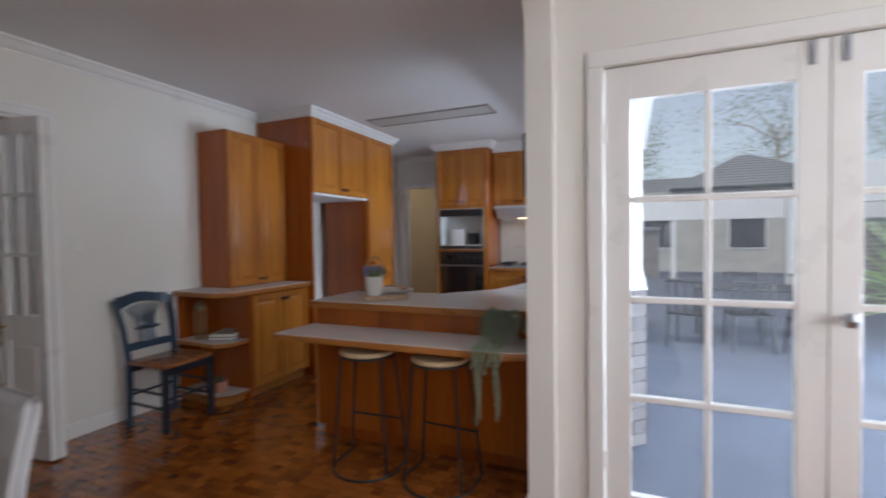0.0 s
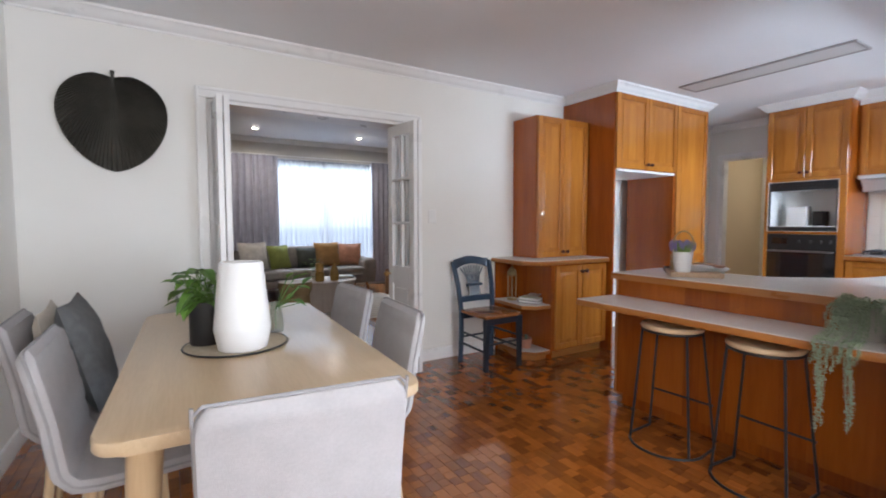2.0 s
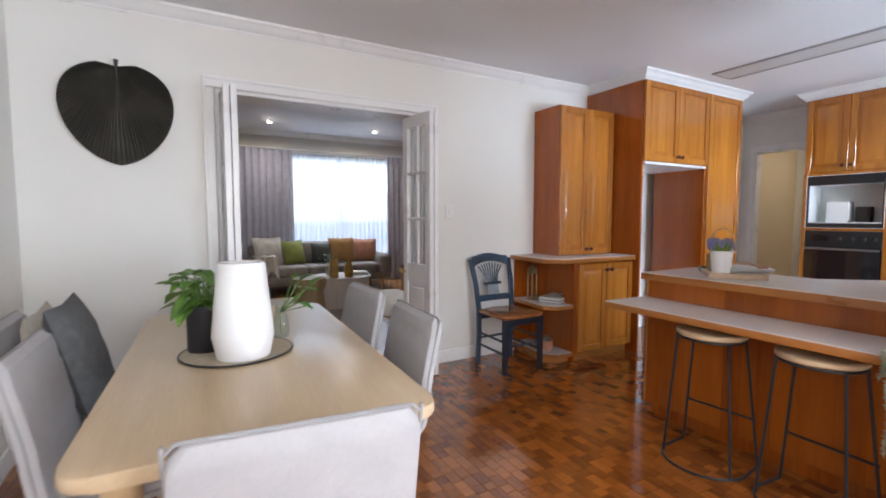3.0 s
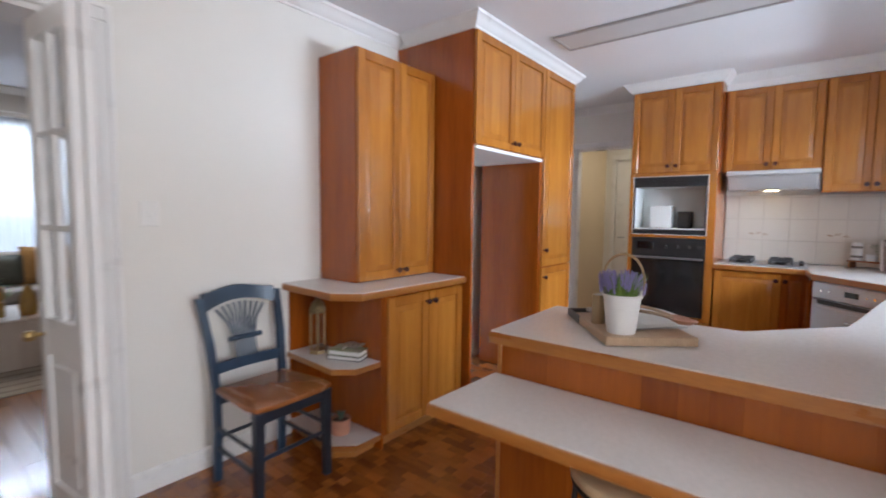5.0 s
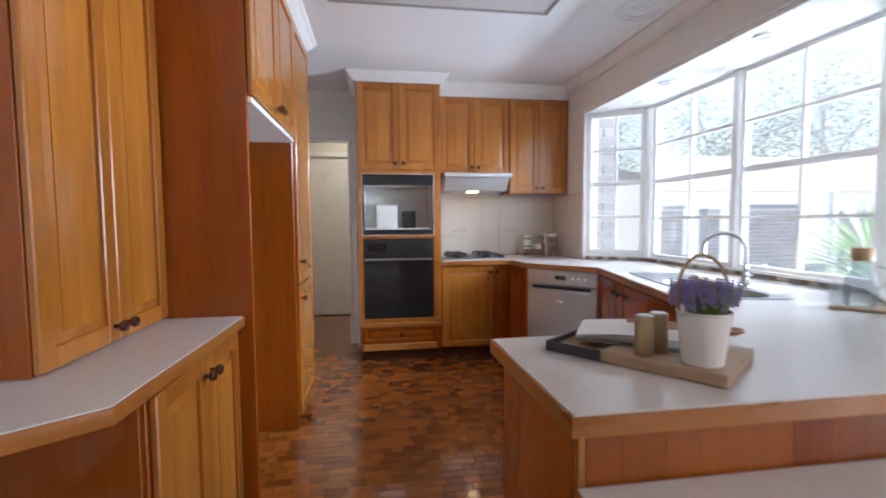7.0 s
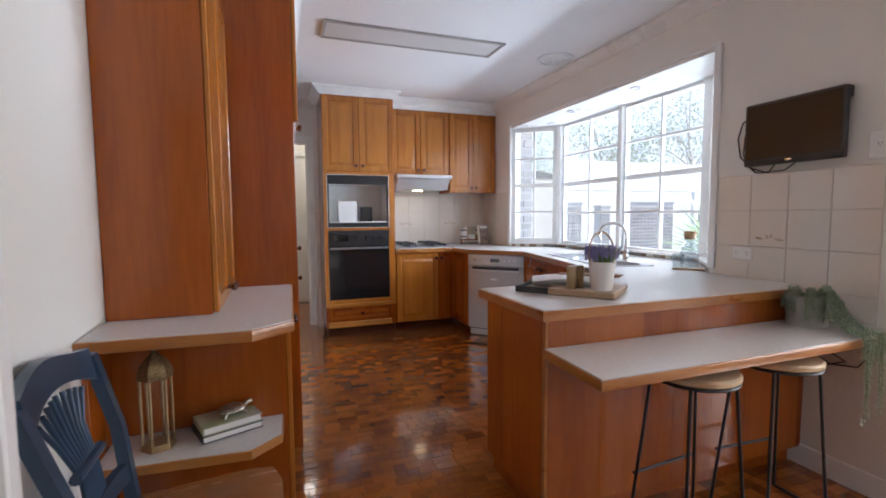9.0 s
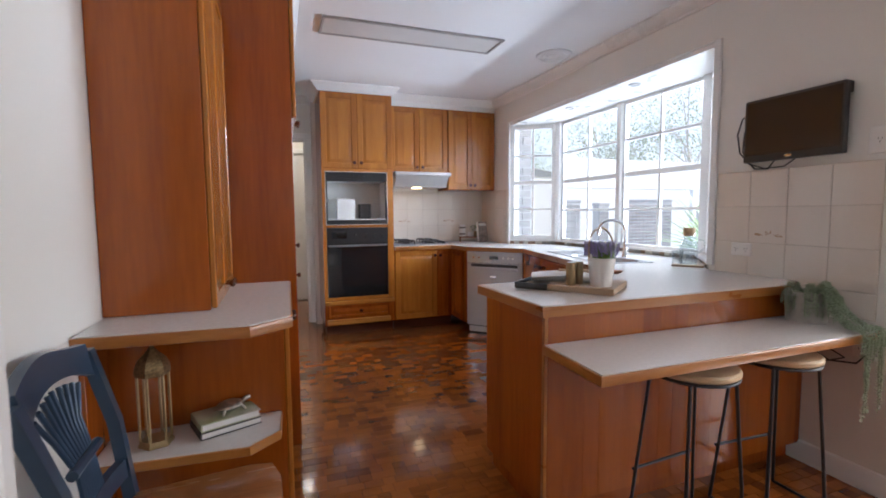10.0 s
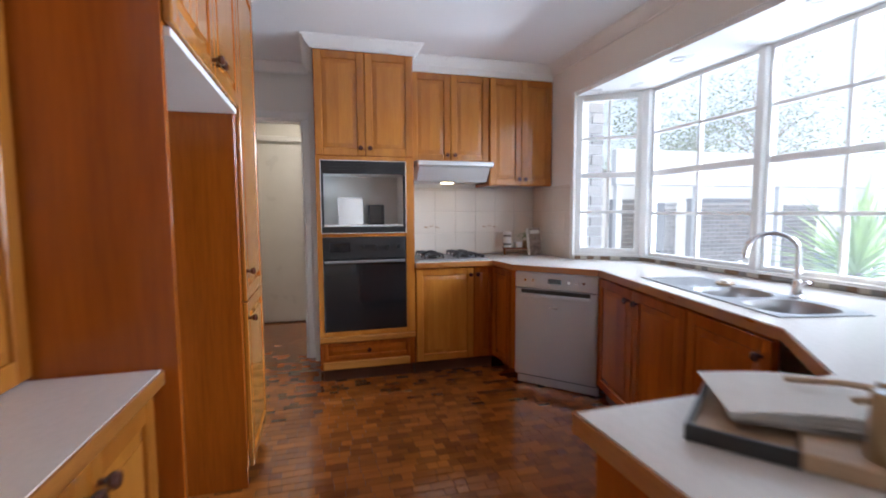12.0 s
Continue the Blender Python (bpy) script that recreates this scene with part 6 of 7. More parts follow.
drape("curtain", 0.40, 1.42, 0.03, 2.44, LX + 0.10, 9, 0.035, CURT, "full-length lilac grey curtain drawn aside", "curtain")
drape("curtain", 3.22, 3.75, 0.03, 2.44, LX + 0.10, 5, 0.035, CURT, "full-length lilac grey curtain drawn aside", "curtain")
m = bpy.data.materials.new("sheer_voile")
m.use_nodes = True
nn, ll = m.node_tree.nodes, m.node_tree.links
nn.remove(nn["Principled BSDF"])
tr, tl, df = nn.new("ShaderNodeBsdfTransparent"), nn.new("ShaderNodeBsdfTranslucent"), nn.new("ShaderNodeBsdfDiffuse")
for q in (tl, df):
    q.inputs[0].default_value = (0.62, 0.66, 0.72, 1)
m1, m2 = nn.new("ShaderNodeMixShader"), nn.new("ShaderNodeMixShader")
m1.inputs[0].default_value, m2.inputs[0].default_value = 0.3, 0.45
ll.new(tl.outputs[0], m1.inputs[1])
ll.new(df.outputs[0], m1.inputs[2])
ll.new(m1.outputs[0], m2.inputs[1])
ll.new(tr.outputs[0], m2.inputs[2])
ll.new(m2.outputs[0], nn["Material Output"].inputs[0])
SHEER = m
bm = B()
cols = []
for k in range(161):
    f = k / 160
    cols.append([bm.verts.new((LX + 0.04 + 0.012 * math.sin(f * 150), 1.25 + 2.15 * f, z)) for z in (0.10, 2.40)])
for a, b in zip(cols, cols[1:]):
    bm.faces.new((a[0], a[1], b[1], b[0]))
solo("sheer_curtain", bm, SHEER, "white sheer curtain across the lounge window", "curtain")
bm = B()
tube(bm, [(LX + 0.09, 0.3, 2.455), (LX + 0.09, 3.85, 2.455)], 0.012, 8)
solo("curtain_rail", bm, TRIM, "slim white curtain rail", "curtain rail")
t = thing("lounge_window", pose(LX - 0.08, 1.2, 0), "wide white-framed lounge window", "window", kind="structure")
bm = B()
box(bm, -0.03, 0, 0.55, 0.03, 0.05, 2.42)
box(bm, -0.03, 2.20, 0.55, 0.03, 2.25, 2.42)
box(bm, -0.03, 0.05, 0.55, 0.03, 2.20, 0.60)
box(bm, -0.03, 0.05, 2.37, 0.03, 2.20, 2.42)
box(bm, -0.02, 1.10, 0.60, 0.02, 1.15, 2.37)
part("window_frame", bm, FRAMEW, t)
bm = B()
box(bm, -0.002, 0.05, 0.6, 0.002, 2.2, 2.37)
part("pane", bm, GLASS, t).visible_shadow = False

SOFA = mat("taupe_sofa_fabric", (0.27, 0.235, 0.215), 0.9, var=0.15, scale=12, bump=0.3, bump_scale=300)
t = thing("sofa", pose(-8.0, 1.78, 0, 0, 0, 90), "long taupe fabric sofa heaped with cushions", "sofa")
# local x along the sofa, front is -y
bm = B()
box(bm, -1.15, -0.40, 0.16, 1.15, 0.42, 0.30, 0.03, 2)
part("base", bm, SOFA, t)
for k in range(3):
    bm = B()
    box(bm, -0.93 + 0.62 * k, -0.42, 0.30, -0.315 + 0.62 * k, 0.20, 0.45, 0.05, 3)
    part("seat_cushion", bm, SOFA, t)
    bm = B()
    box(bm, -0.93 + 0.62 * k, 0.14, 0.44, -0.315 + 0.62 * k, 0.36, 0.82, 0.07, 3)
    part("back_cushion", bm, SOFA, t)
bm = B()
box(bm, -1.15, 0.30, 0.28, 1.15, 0.44, 0.76, 0.05, 2)
part("backrest", bm, SOFA, t)
for s in (-1, 1):
    bm = B()
    box(bm, s * 1.05 - 0.12, -0.42, 0.20, s * 1.05 + 0.12, 0.43, 0.60, 0.08, 3)
    part("armrest", bm, SOFA, t)
    for y in (-0.32, 0.34):
        bm = B()
        tube(bm, [(s * 1.0, y, 0.16), (s * 1.03, y * 1.05, 0.0)], 0.026, 10, r1=0.016)
        part("leg", bm, SEATW, t)


def throw(y, dx, w, color, name, label, rz=0.0, tilt=-18):
    bm = B()
    cushion(bm, w, w, 0.15)
    solo("throw_cushion", bm, mat(name, color, 0.9, var=0.25, scale=9, bump=0.2, bump_scale=200), label, "cushion", pose(dx, y, 0.455, 0, 0, 90 + rz) @ pose(0, 0, 0, tilt), "cushions on the sofa")


throw(0.93, -7.98, 0.48, (0.55, 0.50, 0.44), "patterned_cream_fabric", "cream patterned cushion on the sofa", 12)
throw(1.35, -7.96, 0.42, (0.20, 0.22, 0.05), "olive_velvet", "olive green cushion on the sofa", 25)
throw(2.15, -7.97, 0.45, (0.34, 0.18, 0.06), "mustard_linen", "mustard cushion on the sofa", -5)
throw(2.56, -7.96, 0.42, (0.45, 0.21, 0.13), "apricot_linen", "apricot cushion on the sofa", -22)
throw(1.80, -7.99, 0.36, (0.06, 0.065, 0.055), "dark_green_fabric", "dark green cushion on the sofa", 0)
bm = B()
cols = []
for i in range(15):
    row = []
    for j in range(11):
        u, v = i / 14, j / 10
        if u < 0.5:
            p = (-7.86 + 0.46 * u, 0.64 + 0.34 * v, 0.62)
        else:
            p = (-7.55 + 0.03 * math.sin(v * 18), 0.64 + 0.34 * v + 0.05 * (u - 0.5), 0.62 - 0.62 * (u - 0.5) * (1 + 0.25 * math.sin(v * 7)))
        row.append(bm.verts.new((p[0], p[1], p[2] + 0.008 * math.sin(v * 15 + u * 4))))
    cols.append(row)
for a, b in zip(cols, cols[1:]):
    for j in range(10):
        bm.faces.new((a[j], a[j + 1], b[j + 1], b[j]))
geo = bmesh.ops.extrude_face_region(bm, geom=bm.faces[:])
for v in geo["geom"]:
    if isinstance(v, bmesh.types.BMVert):
        v.co.z += 0.008
        v.co.x += 0.006
solo("throw_blanket", bm, CREAMC, "cream knitted throw draped over the sofa arm", "blanket")

PALEW = mat("pale_limed_timber", (0.56, 0.47, 0.40), 0.5, dark=(0.42, 0.34, 0.28), scale=3, grain=0.5, stretch=(6, 6, 0.6))
t = thing("coffee_table", pose(-6.38, 1.62, 0), "oval pale limed timber drum coffee table", "coffee table")
bm = B()
lathe(bm, [(0, 0.0), (0.37, 0.0), (0.37, 0.395), (0, 0.395)], 48, sy=1.15)
part("drum", bm, PALEW, t)
bm = B()
lathe(bm, [(0, 0.396), (0.39, 0.396), (0.395, 0.405), (0.39, 0.42), (0, 0.42)], 48, sy=1.15)
part("tabletop", bm, PALEW, t)
STUMP = mat("teak_root", (0.34, 0.23, 0.115), 0.6, dark=(0.20, 0.125, 0.055), scale=5, grain=0.6, stretch=(3, 3, 0.6), bump=0.3, bump_scale=30)
bm = B()
rings = []
for z, r in ((0, 0.20), (0.04, 0.21), (0.15, 0.19), (0.27, 0.175), (0.31, 0.20), (0.36, 0.215), (0.42, 0.21)):
    rings.append([(r * (1 + 0.07 * noise.noise((math.cos(a * 0.3142) * 2, math.sin(a * 0.3142) * 2, z * 4))) * math.cos(a * 0.3142), r * (1 + 0.07 * noise.noise((math.cos(a * 0.3142) * 2, math.sin(a * 0.3142) * 2, z * 4))) * math.sin(a * 0.3142), z) for a in range(20)])
loft(bm, rings)
solo("stump_stool", bm, STUMP, "carved timber stump side table on the rug", "side table", pose(-5.95, 1.10, 0.008) @ Matrix.Diagonal((1, 1, 1.1, 1)))
OCHRE = mat("ochre_glaze", (0.42, 0.24, 0.05), 0.3, dark=(0.30, 0.16, 0.03), scale=12)
bm = B()
lathe(bm, [(0, 0), (0.06, 0), (0.062, 0.12), (0.05, 0.13), (0.058, 0.14), (0.058, 0.25), (0.052, 0.25), (0.05, 0.15), (0, 0.02)], 24)
solo("ochre_vase", bm, OCHRE, "ochre ceramic cylinder vase on the coffee table", "vase", pose(-6.22, 1.50, 0.421))
bm = B()
lathe(bm, [(0, 0), (0.055, 0), (0.066, 0.07), (0.05, 0.16), (0.02, 0.24), (0.016, 0.25), (0.012, 0.24), (0, 0.1)], 24)
solo("ochre_vase", bm, OCHRE, "ochre ceramic teardrop vase on the coffee table", "vase", pose(-6.19, 1.70, 0.421))
book("book", pose(-6.33, 1.76, 0.421, 0, 0, 70), 0.26, 0.19, 0.022, DARKC, "dark book stacked on the coffee table")
book("book", pose(-6.32, 1.77, 0.4435, 0, 0, 78), 0.24, 0.18, 0.02, PAPER, "pale book stacked on the coffee table")
t = potted("table_plant", pose(-6.52, 1.52, 0.421), "small dark leafy plant on the coffee table", "plant", 0.05, 0.06, 0.10, CERAMIC)
bm = B()
for k in range(70):
    a, el = rnd.uniform(0, 6.28), rnd.uniform(0.0, 1.4)
    L = rnd.uniform(0.06, 0.20)
    p = Vector((L * math.cos(a) * math.cos(el), L * math.sin(a) * math.cos(el), 0.09 + L * math.sin(el)))
    blade(bm, p, p + Vector((0.05 * math.cos(a), 0.05 * math.sin(a), 0.01)), 0.035, 0.1, n=3)
part("foliage", bm, LEAF, t)

bm = B()
box(bm, -7.30, 0.42, 0.0, -5.36, 2.9, 0.008, 0.003)
rug = solo("rug", bm, mat("natural_wool_rug", (0.52, 0.46, 0.39), 0.95, var=0.2, scale=10, grain=0.6, bump=0.6, bump_scale=150), "pale woven rug with faint stripes under the coffee table", "rug")
for k in range(14):
    bm = B()
    x = -7.23 + 0.135 * k
    box(bm, x, 0.43, 0.008, x + 0.035, 2.89, 0.0095)
    part("stripe", bm, mat("rug_stripe", (0.36, 0.30, 0.24), 0.95, var=0.2, scale=30) if k == 0 else bpy.data.materials["rug_stripe"], rug)

OAK = mat("orange_oak", (0.40, 0.19, 0.06), 0.35, dark=(0.26, 0.11, 0.03), scale=4, grain=0.5, stretch=(2, 2, 2))
t = thing("armchair", pose(-7.30, 0.02, 0, 0, 0, 60), "timber-framed armchair with linen cushions", "armchair", "lounge armchairs")
for s in (-1, 1):
    for y, h in ((-0.33, 0.60), (0.33, 0.56)):
        bm = B()
        box(bm, s * 0.33 - 0.018, y - 0.02, 0, s * 0.33 + 0.018, y + 0.02, h, 0.006)
        part("leg", bm, OAK, t)
    bm = B()
    box(bm, s * 0.33 - 0.03, -0.37, 0.60, s * 0.33 + 0.03, 0.36, 0.625, 0.008)
    part("armrest", bm, OAK, t)
    bm = B()
    box(bm, s * 0.33 - 0.012, -0.31, 0.26, s * 0.33 + 0.012, 0.31, 0.31, 0.003)
    part("side_rail", bm, OAK, t)
bm = B()
box(bm, -0.31, -0.33, 0.27, 0.31, -0.30, 0.32, 0.003)
part("front_rail", bm, OAK, t)
bm = B()
box(bm, -0.30, -0.33, 0.32, 0.30, 0.28, 0.45, 0.05, 3)
part("seat_cushion", bm, LINEN, t)
bm = B()
box(bm, -0.30, 0.20, 0.42, 0.30, 0.33, 0.86, 0.05, 3)
for v in bm.verts:
    v.co.y += 0.3 * (v.co.z - 0.42)
part("back_cushion", bm, CREAMC, t)
t2 = copy_thing(t, pose(-6.15, -0.62, 0, 0, 0, 95))
bm = B()
rings = []
for z, r in ((0, 0.19), (0.2, 0.21), (0.38, 0.20), (0.40, 0.205)):
    rings.append([(r * math.cos(k * 0.2618), r * math.sin(k * 0.2618), z) for k in range(24)])
for z, r in ((0.395, 0.185), (0.05, 0.17)):
    rings.append([(r * math.cos(k * 0.2618), r * math.sin(k * 0.2618), z) for k in range(24)])
loft(bm, rings)
solo("wicker_basket", bm, mat("brown_wicker", (0.30, 0.16, 0.07), 0.7, dark=(0.14, 0.07, 0.03), scale=40, bump=0.6, bump_scale=120), "round brown wicker basket on the lounge floor", "basket", pose(-7.3, 3.20, 0))
t = thing("wall_vent", pose(LX, -0.05, 2.52, 0, 0, 90), "beige slatted wall vent", "vent")
bm = B()
box(bm, -0.15, -0.008, -0.075, 0.15, 0, 0.075, 0.003)
part("frame", bm, LOUNGE_WALL, t)
for k in range(5):
    bm = B()
    box(bm, -0.13, -0.016, -0.058 + 0.026 * k, 0.13, -0.008, -0.044 + 0.026 * k, 0.002)
    part("slat", bm, LOUNGE_WALL, t)
t = thing("floor_palm", pose(-8.15, -0.75, 0), "tall palm in a basket beside the wall", "plant")
bm = B()
lathe(bm, [(0, 0), (0.15, 0), (0.17, 0.28), (0.15, 0.28), (0, 0.25)], 20)
part("basket", bm, bpy.data.materials["brown_wicker"], t)
bm, bs = B(), B()
for k in range(11):
    a = k * 0.62
    L = rnd.uniform(0.35, 0.55)
    pts = [Vector((0, 0, 0.25)), Vector((0.08 * math.cos(a), 0.08 * math.sin(a), 0.9)), Vector((L * 0.6 * math.cos(a), L * 0.6 * math.sin(a), 1.45)), Vector((L * math.cos(a), L * math.sin(a), 1.4 + rnd.uniform(-0.1, 0.1)))]
    tube(bs, pts, 0.006, 5)
    for j in range(14):
        f = j / 13
        c = pts[1].lerp(pts[2], f * 1.4) if f < 0.7 else pts[2].lerp(pts[3], (f - 0.7) / 0.3)
        for s in (-1, 1):
            d = Vector((-math.sin(a) * s, math.cos(a) * s, -0.25)) * 0.22 + Vector((math.cos(a), math.sin(a), 0)) * 0.12
            blade(bm, c, c + d, 0.02, 0.1, n=3)
part("stem_mass", bs, LEAF, t)
part("fronds", bm, LEAF, t)
GLOW = mat("downlight_glow", (1.0, 0.85, 0.62), 0.4, emit=14.0)
for x, y in ((-7.82, 0.95), (-7.82, 2.72), (-5.2, 1.1)):
    t = thing("downlight", pose(x, y, LZ), "lit round recessed downlight in the lounge ceiling", "downlight", "lounge downlights")
    bm = B()
    lathe(bm, [(0.034, -0.0005), (0.052, -0.0005), (0.052, -0.004), (0.036, -0.004), (0.034, -0.0005)], 24, cap=False)
    part("bezel", bm, TRIM, t)
    bm = B()
    lathe(bm, [(0, -0.001), (0.033, -0.001), (0.033, -0.006), (0, -0.006)], 20)
    part("lens", bm, GLOW, t, "glowing warm lens")

# ---- outside ----
PAVE = mat("patio_concrete", (0.11, 0.125, 0.165), 0.75, var=0.15, scale=3, bump=0.1)
bm = B()
box(bm, -150, -150, -0.4, 150, 150, -0.14)
setting("ground", bm, PAVE, "grey concrete patio reaching into the garden", "ground")
OUTW = mat("white_outdoor_paint", (0.66, 0.67, 0.68), 0.5, var=0.05, scale=4)
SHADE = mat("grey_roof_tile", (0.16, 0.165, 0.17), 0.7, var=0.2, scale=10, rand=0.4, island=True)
BRK = mat("charcoal_brick", (0.20, 0.18, 0.175), 0.85, dark=(0.11, 0.10, 0.10), scale=14, bump=0.4, bump_scale=120, rand=0.6)
BRKI = mat("charcoal_brick_far", (0.22, 0.20, 0.19), 0.85, dark=(0.12, 0.11, 0.105), scale=14, rand=0.6, island=True)
MORT = mat("pale_mortar", (0.36, 0.35, 0.34), 0.9, var=0.1)


def brick_boxes(bm, w, h, x0=0.0, z0=0.0, d=0.02, bw=0.23, bh=0.076, j=0.011):
    row = 0
    z = z0
    while z + bh <= z0 + h + 0.001:
        x = x0 - (bw / 2 if row % 2 else 0)
        while x < x0 + w:
            a, b = max(x, x0), min(x + bw, x0 + w)
            if b - a > 0.03:
                box(bm, a, -d, z, b, 0, z + bh)
            x += bw + j
        z += bh + j
        row += 1


def pier(m, w, d, h, label):
    t = thing("brick_pier", m, label, "brick wall", "brick piers of the carport")
    bm = B()
    box(bm, 0, 0.0, 0, w, d, h)
    part("core", bm, MORT, t)
    bm = B()
    brick_boxes(bm, w, h, d=0.012)
    o = part("bricks", bm, BRKI, t, smooth=False)
    tagged(o, kind="stuff")
    bm = B()
    box(bm, -0.02, -0.03, h, w + 0.02, d + 0.02, h + 0.06, 0.01)
    part("coping", bm, MORT, t)
    return t


pier(pose(-0.27, 5.50, -0.14), 0.24, 0.3, 2.4, "charcoal brick return wall beside the bay")
# carport beyond the patio, and the neighbours' house behind it
t = thing("carport", pose(0, 0, -0.14), "white carport with deep fascia and square posts", "carport")
for nm, a in (("fascia", (3.3, 9.9, 1.95, 16.0, 10.05, 2.66)), ("fascia", (-4.0, 16.0, 1.86, 9.0, 16.15, 2.68))):
    bm = B()
    box(bm, *a, 0.01)
    part(nm, bm, OUTW, t)
for x, y in ((3.4, 9.97), (5.35, 9.97), (7.6, 9.97), (9.6, 9.97), (12.0, 9.97), (-1.2, 16.08), (1.2, 16.08), (4.4, 16.08)):
    bm = B()
    box(bm, x - 0.07, y - 0.06, 0.0, x + 0.07, y + 0.06, 1.95 if y < 12 else 1.86, 0.008)
    part("post", bm, OUTW, t)
bm = B()
box(bm, 3.5, 13.4, 0, 16, 13.55, 2.44)
part("back_wall", bm, OUTW, t)
for x, w, h in ((3.55, 0.62, 1.62), (4.75, 0.28, 1.55), (5.55, 1.55, 1.64), (8.1, 1.0, 1.5)):
    pier(pose(x, 10.2, -0.14), w, 0.25, h, "charcoal brick pier with pale joints")
for x, w, h in ((-0.9, 1.7, 1.6), (5.0, 1.6, 1.5)):
    pier(pose(x, 16.4, -0.14), w, 0.25, h, "charcoal brick pier with pale joints")


def tiled_roof(name, ox, oy, w, d, z0, rise, label, rows=16):
    """A hipped roof with stepped tile courses."""
    bm = B()
    for k in range(rows):
        f0, f1 = k / rows, (k + 1) / rows
        g = d / 2
        i0, i1 = g * f0, g * f1
        z = z0 + rise * f0
        lip = 0.035
        x0, x1, y0, y1 = ox + i0, ox + w - i0, oy + i0, oy + d - i0
        X0, X1, Y0, Y1 = ox + i1, ox + w - i1, oy + i1, oy + d - i1
        za = z0 + rise * f1
        loft(bm, [[(x0, y0, z), (x1, y0, z), (x1, y1, z), (x0, y1, z)], [(x0, y0, z + lip), (x1, y0, z + lip), (x1, y1, z + lip), (x0, y1, z + lip)], [(X0, Y0, za + lip * 0.6), (X1, Y0, za + lip * 0.6), (X1, max(Y1, Y0 + 0.001), za + lip * 0.6), (X0, max(Y1, Y0 + 0.001), za + lip * 0.6)]])
    o = thing(name, pose(0, 0, 0), label, "roof")
    part("tile_courses", bm, SHADE, o, smooth=False)
    return o


house = thing("neighbour_house", pose(0, 0, 0), "neighbouring brick house with a grey hipped roof", "house")
bm = B()
box(bm, -6.0, 19.2, -0.14, 12.0, 27.0, 2.9)
part("wall", bm, mat("pale_render", (0.42, 0.42, 0.39), 0.8, var=0.15, scale=2, bump=0.1), house)
for x in (0.2, 3.2, 6.0):
    bm = B()
    box(bm, x, 19.16, 0.7, x + 1.2, 19.199, 1.9, 0.005)
    w_ = part("window", bm, OUTW, house)
    bm = B()
    box(bm, x + 0.06, 19.15, 0.76, x + 1.14, 19.162, 1.84)
    part("pane", bm, BLACKG, w_)
r1 = tiled_roof("house_roof", 1.3, 18.6, 5.6, 5.2, 2.95, 1.42, "grey tiled pyramid roof of the neighbouring house", 12)
r2 = tiled_roof("house_roof", -7.0, 21.0, 20.0, 6.0, 2.95, 0.95, "long grey tiled hipped house roof", 9)

BARK = mat("tree_bark", (0.22, 0.19, 0.16), 0.9, var=0.3, scale=8, bump=0.4)
FOL = mat("gum_leaves", (0.40, 0.46, 0.26), 0.6, dark=(0.22, 0.29, 0.14), scale=3, rand=0.5, island=True)
TRUNKW = mat("pale_gum_bark", (0.46, 0.42, 0.37), 0.8, var=0.2, scale=4)


def tree(x, y, h, spread, seed, leaves=5200, label="tall gum tree with an airy crown"):
    r = random.Random(seed)
    t = thing("tree", pose(x, y, -0.15), label, "tree", "trees behind the roofs")
    bt, bl = B(), B()
    top = Vector((r.uniform(-0.6, 0.6), r.uniform(-0.6, 0.6), h * 0.62))
    tube(bt, [(0, 0, 0), top * 0.5 + Vector((0.1, 0.05, 0)), top], 0.05 * h * 0.4, 9, r1=0.04)
    tips = []
    for k in range(13):
        a, el = r.uniform(0, 6.28), r.uniform(0.2, 1.3)
        L = spread * r.uniform(0.5, 1.0)
        b0 = top * r.uniform(0.55, 1.0)
        b1 = b0 + L * Vector((math.cos(a) * math.cos(el), math.sin(a) * math.cos(el), math.sin(el)))
        mid = b0.lerp(b1, 0.5) + Vector((0, 0, 0.12 * L))
        tube(bt, [b0, mid, b1], 0.02 * h * 0.25, 6, r1=0.012)
        for q in range(3):
            c = b1 + Vector((r.gauss(0, 1), r.gauss(0, 1), r.gauss(0, 0.8))) * spread * 0.20
            tube(bt, [mid, c], 0.012, 5, r1=0.005)
            tips += [(c, spread * r.uniform(0.15, 0.32))]
    for k in range(leaves):
        c, s = r.choice(tips)
        p = c + Vector((r.gauss(0, 1), r.gauss(0, 1), r.gauss(0, 0.75))) * s
        d = Vector((r.uniform(-1, 1), r.uniform(-1, 1), r.uniform(-0.9, 0.3))).normalized() * r.uniform(0.07, 0.15) * (0.6 + h * 0.06)
        sd = d.cross(Vector((0.3, 0.2, 1))).normalized() * d.length * 0.22
        vs = [bl.verts.new(q) for q in (p, p + d * 0.5 + sd, p + d, p + d * 0.5 - sd)]
        bl.faces.new(vs)
    part("trunk", bt, TRUNKW, t)
    part("crown", bl, FOL, t, smooth=False)
    return t


tree(0.2, 29.0, 9.5, 2.8, 3)
tree(7.5, 31.0, 11.0, 3.4, 5)
tree(12.5, 29.0, 9.0, 3.2, 7)
tree(15.5, 16.5, 7.5, 3.2, 8)
tree(18.0, 12.0, 7.0, 3.4, 9)
tree(14.0, 1.0, 8.0, 3.0, 10)
tree(-2.5, 27.0, 9.0, 3.0, 11)
tree(10.5, 16.5, 6.0, 2.4, 14)

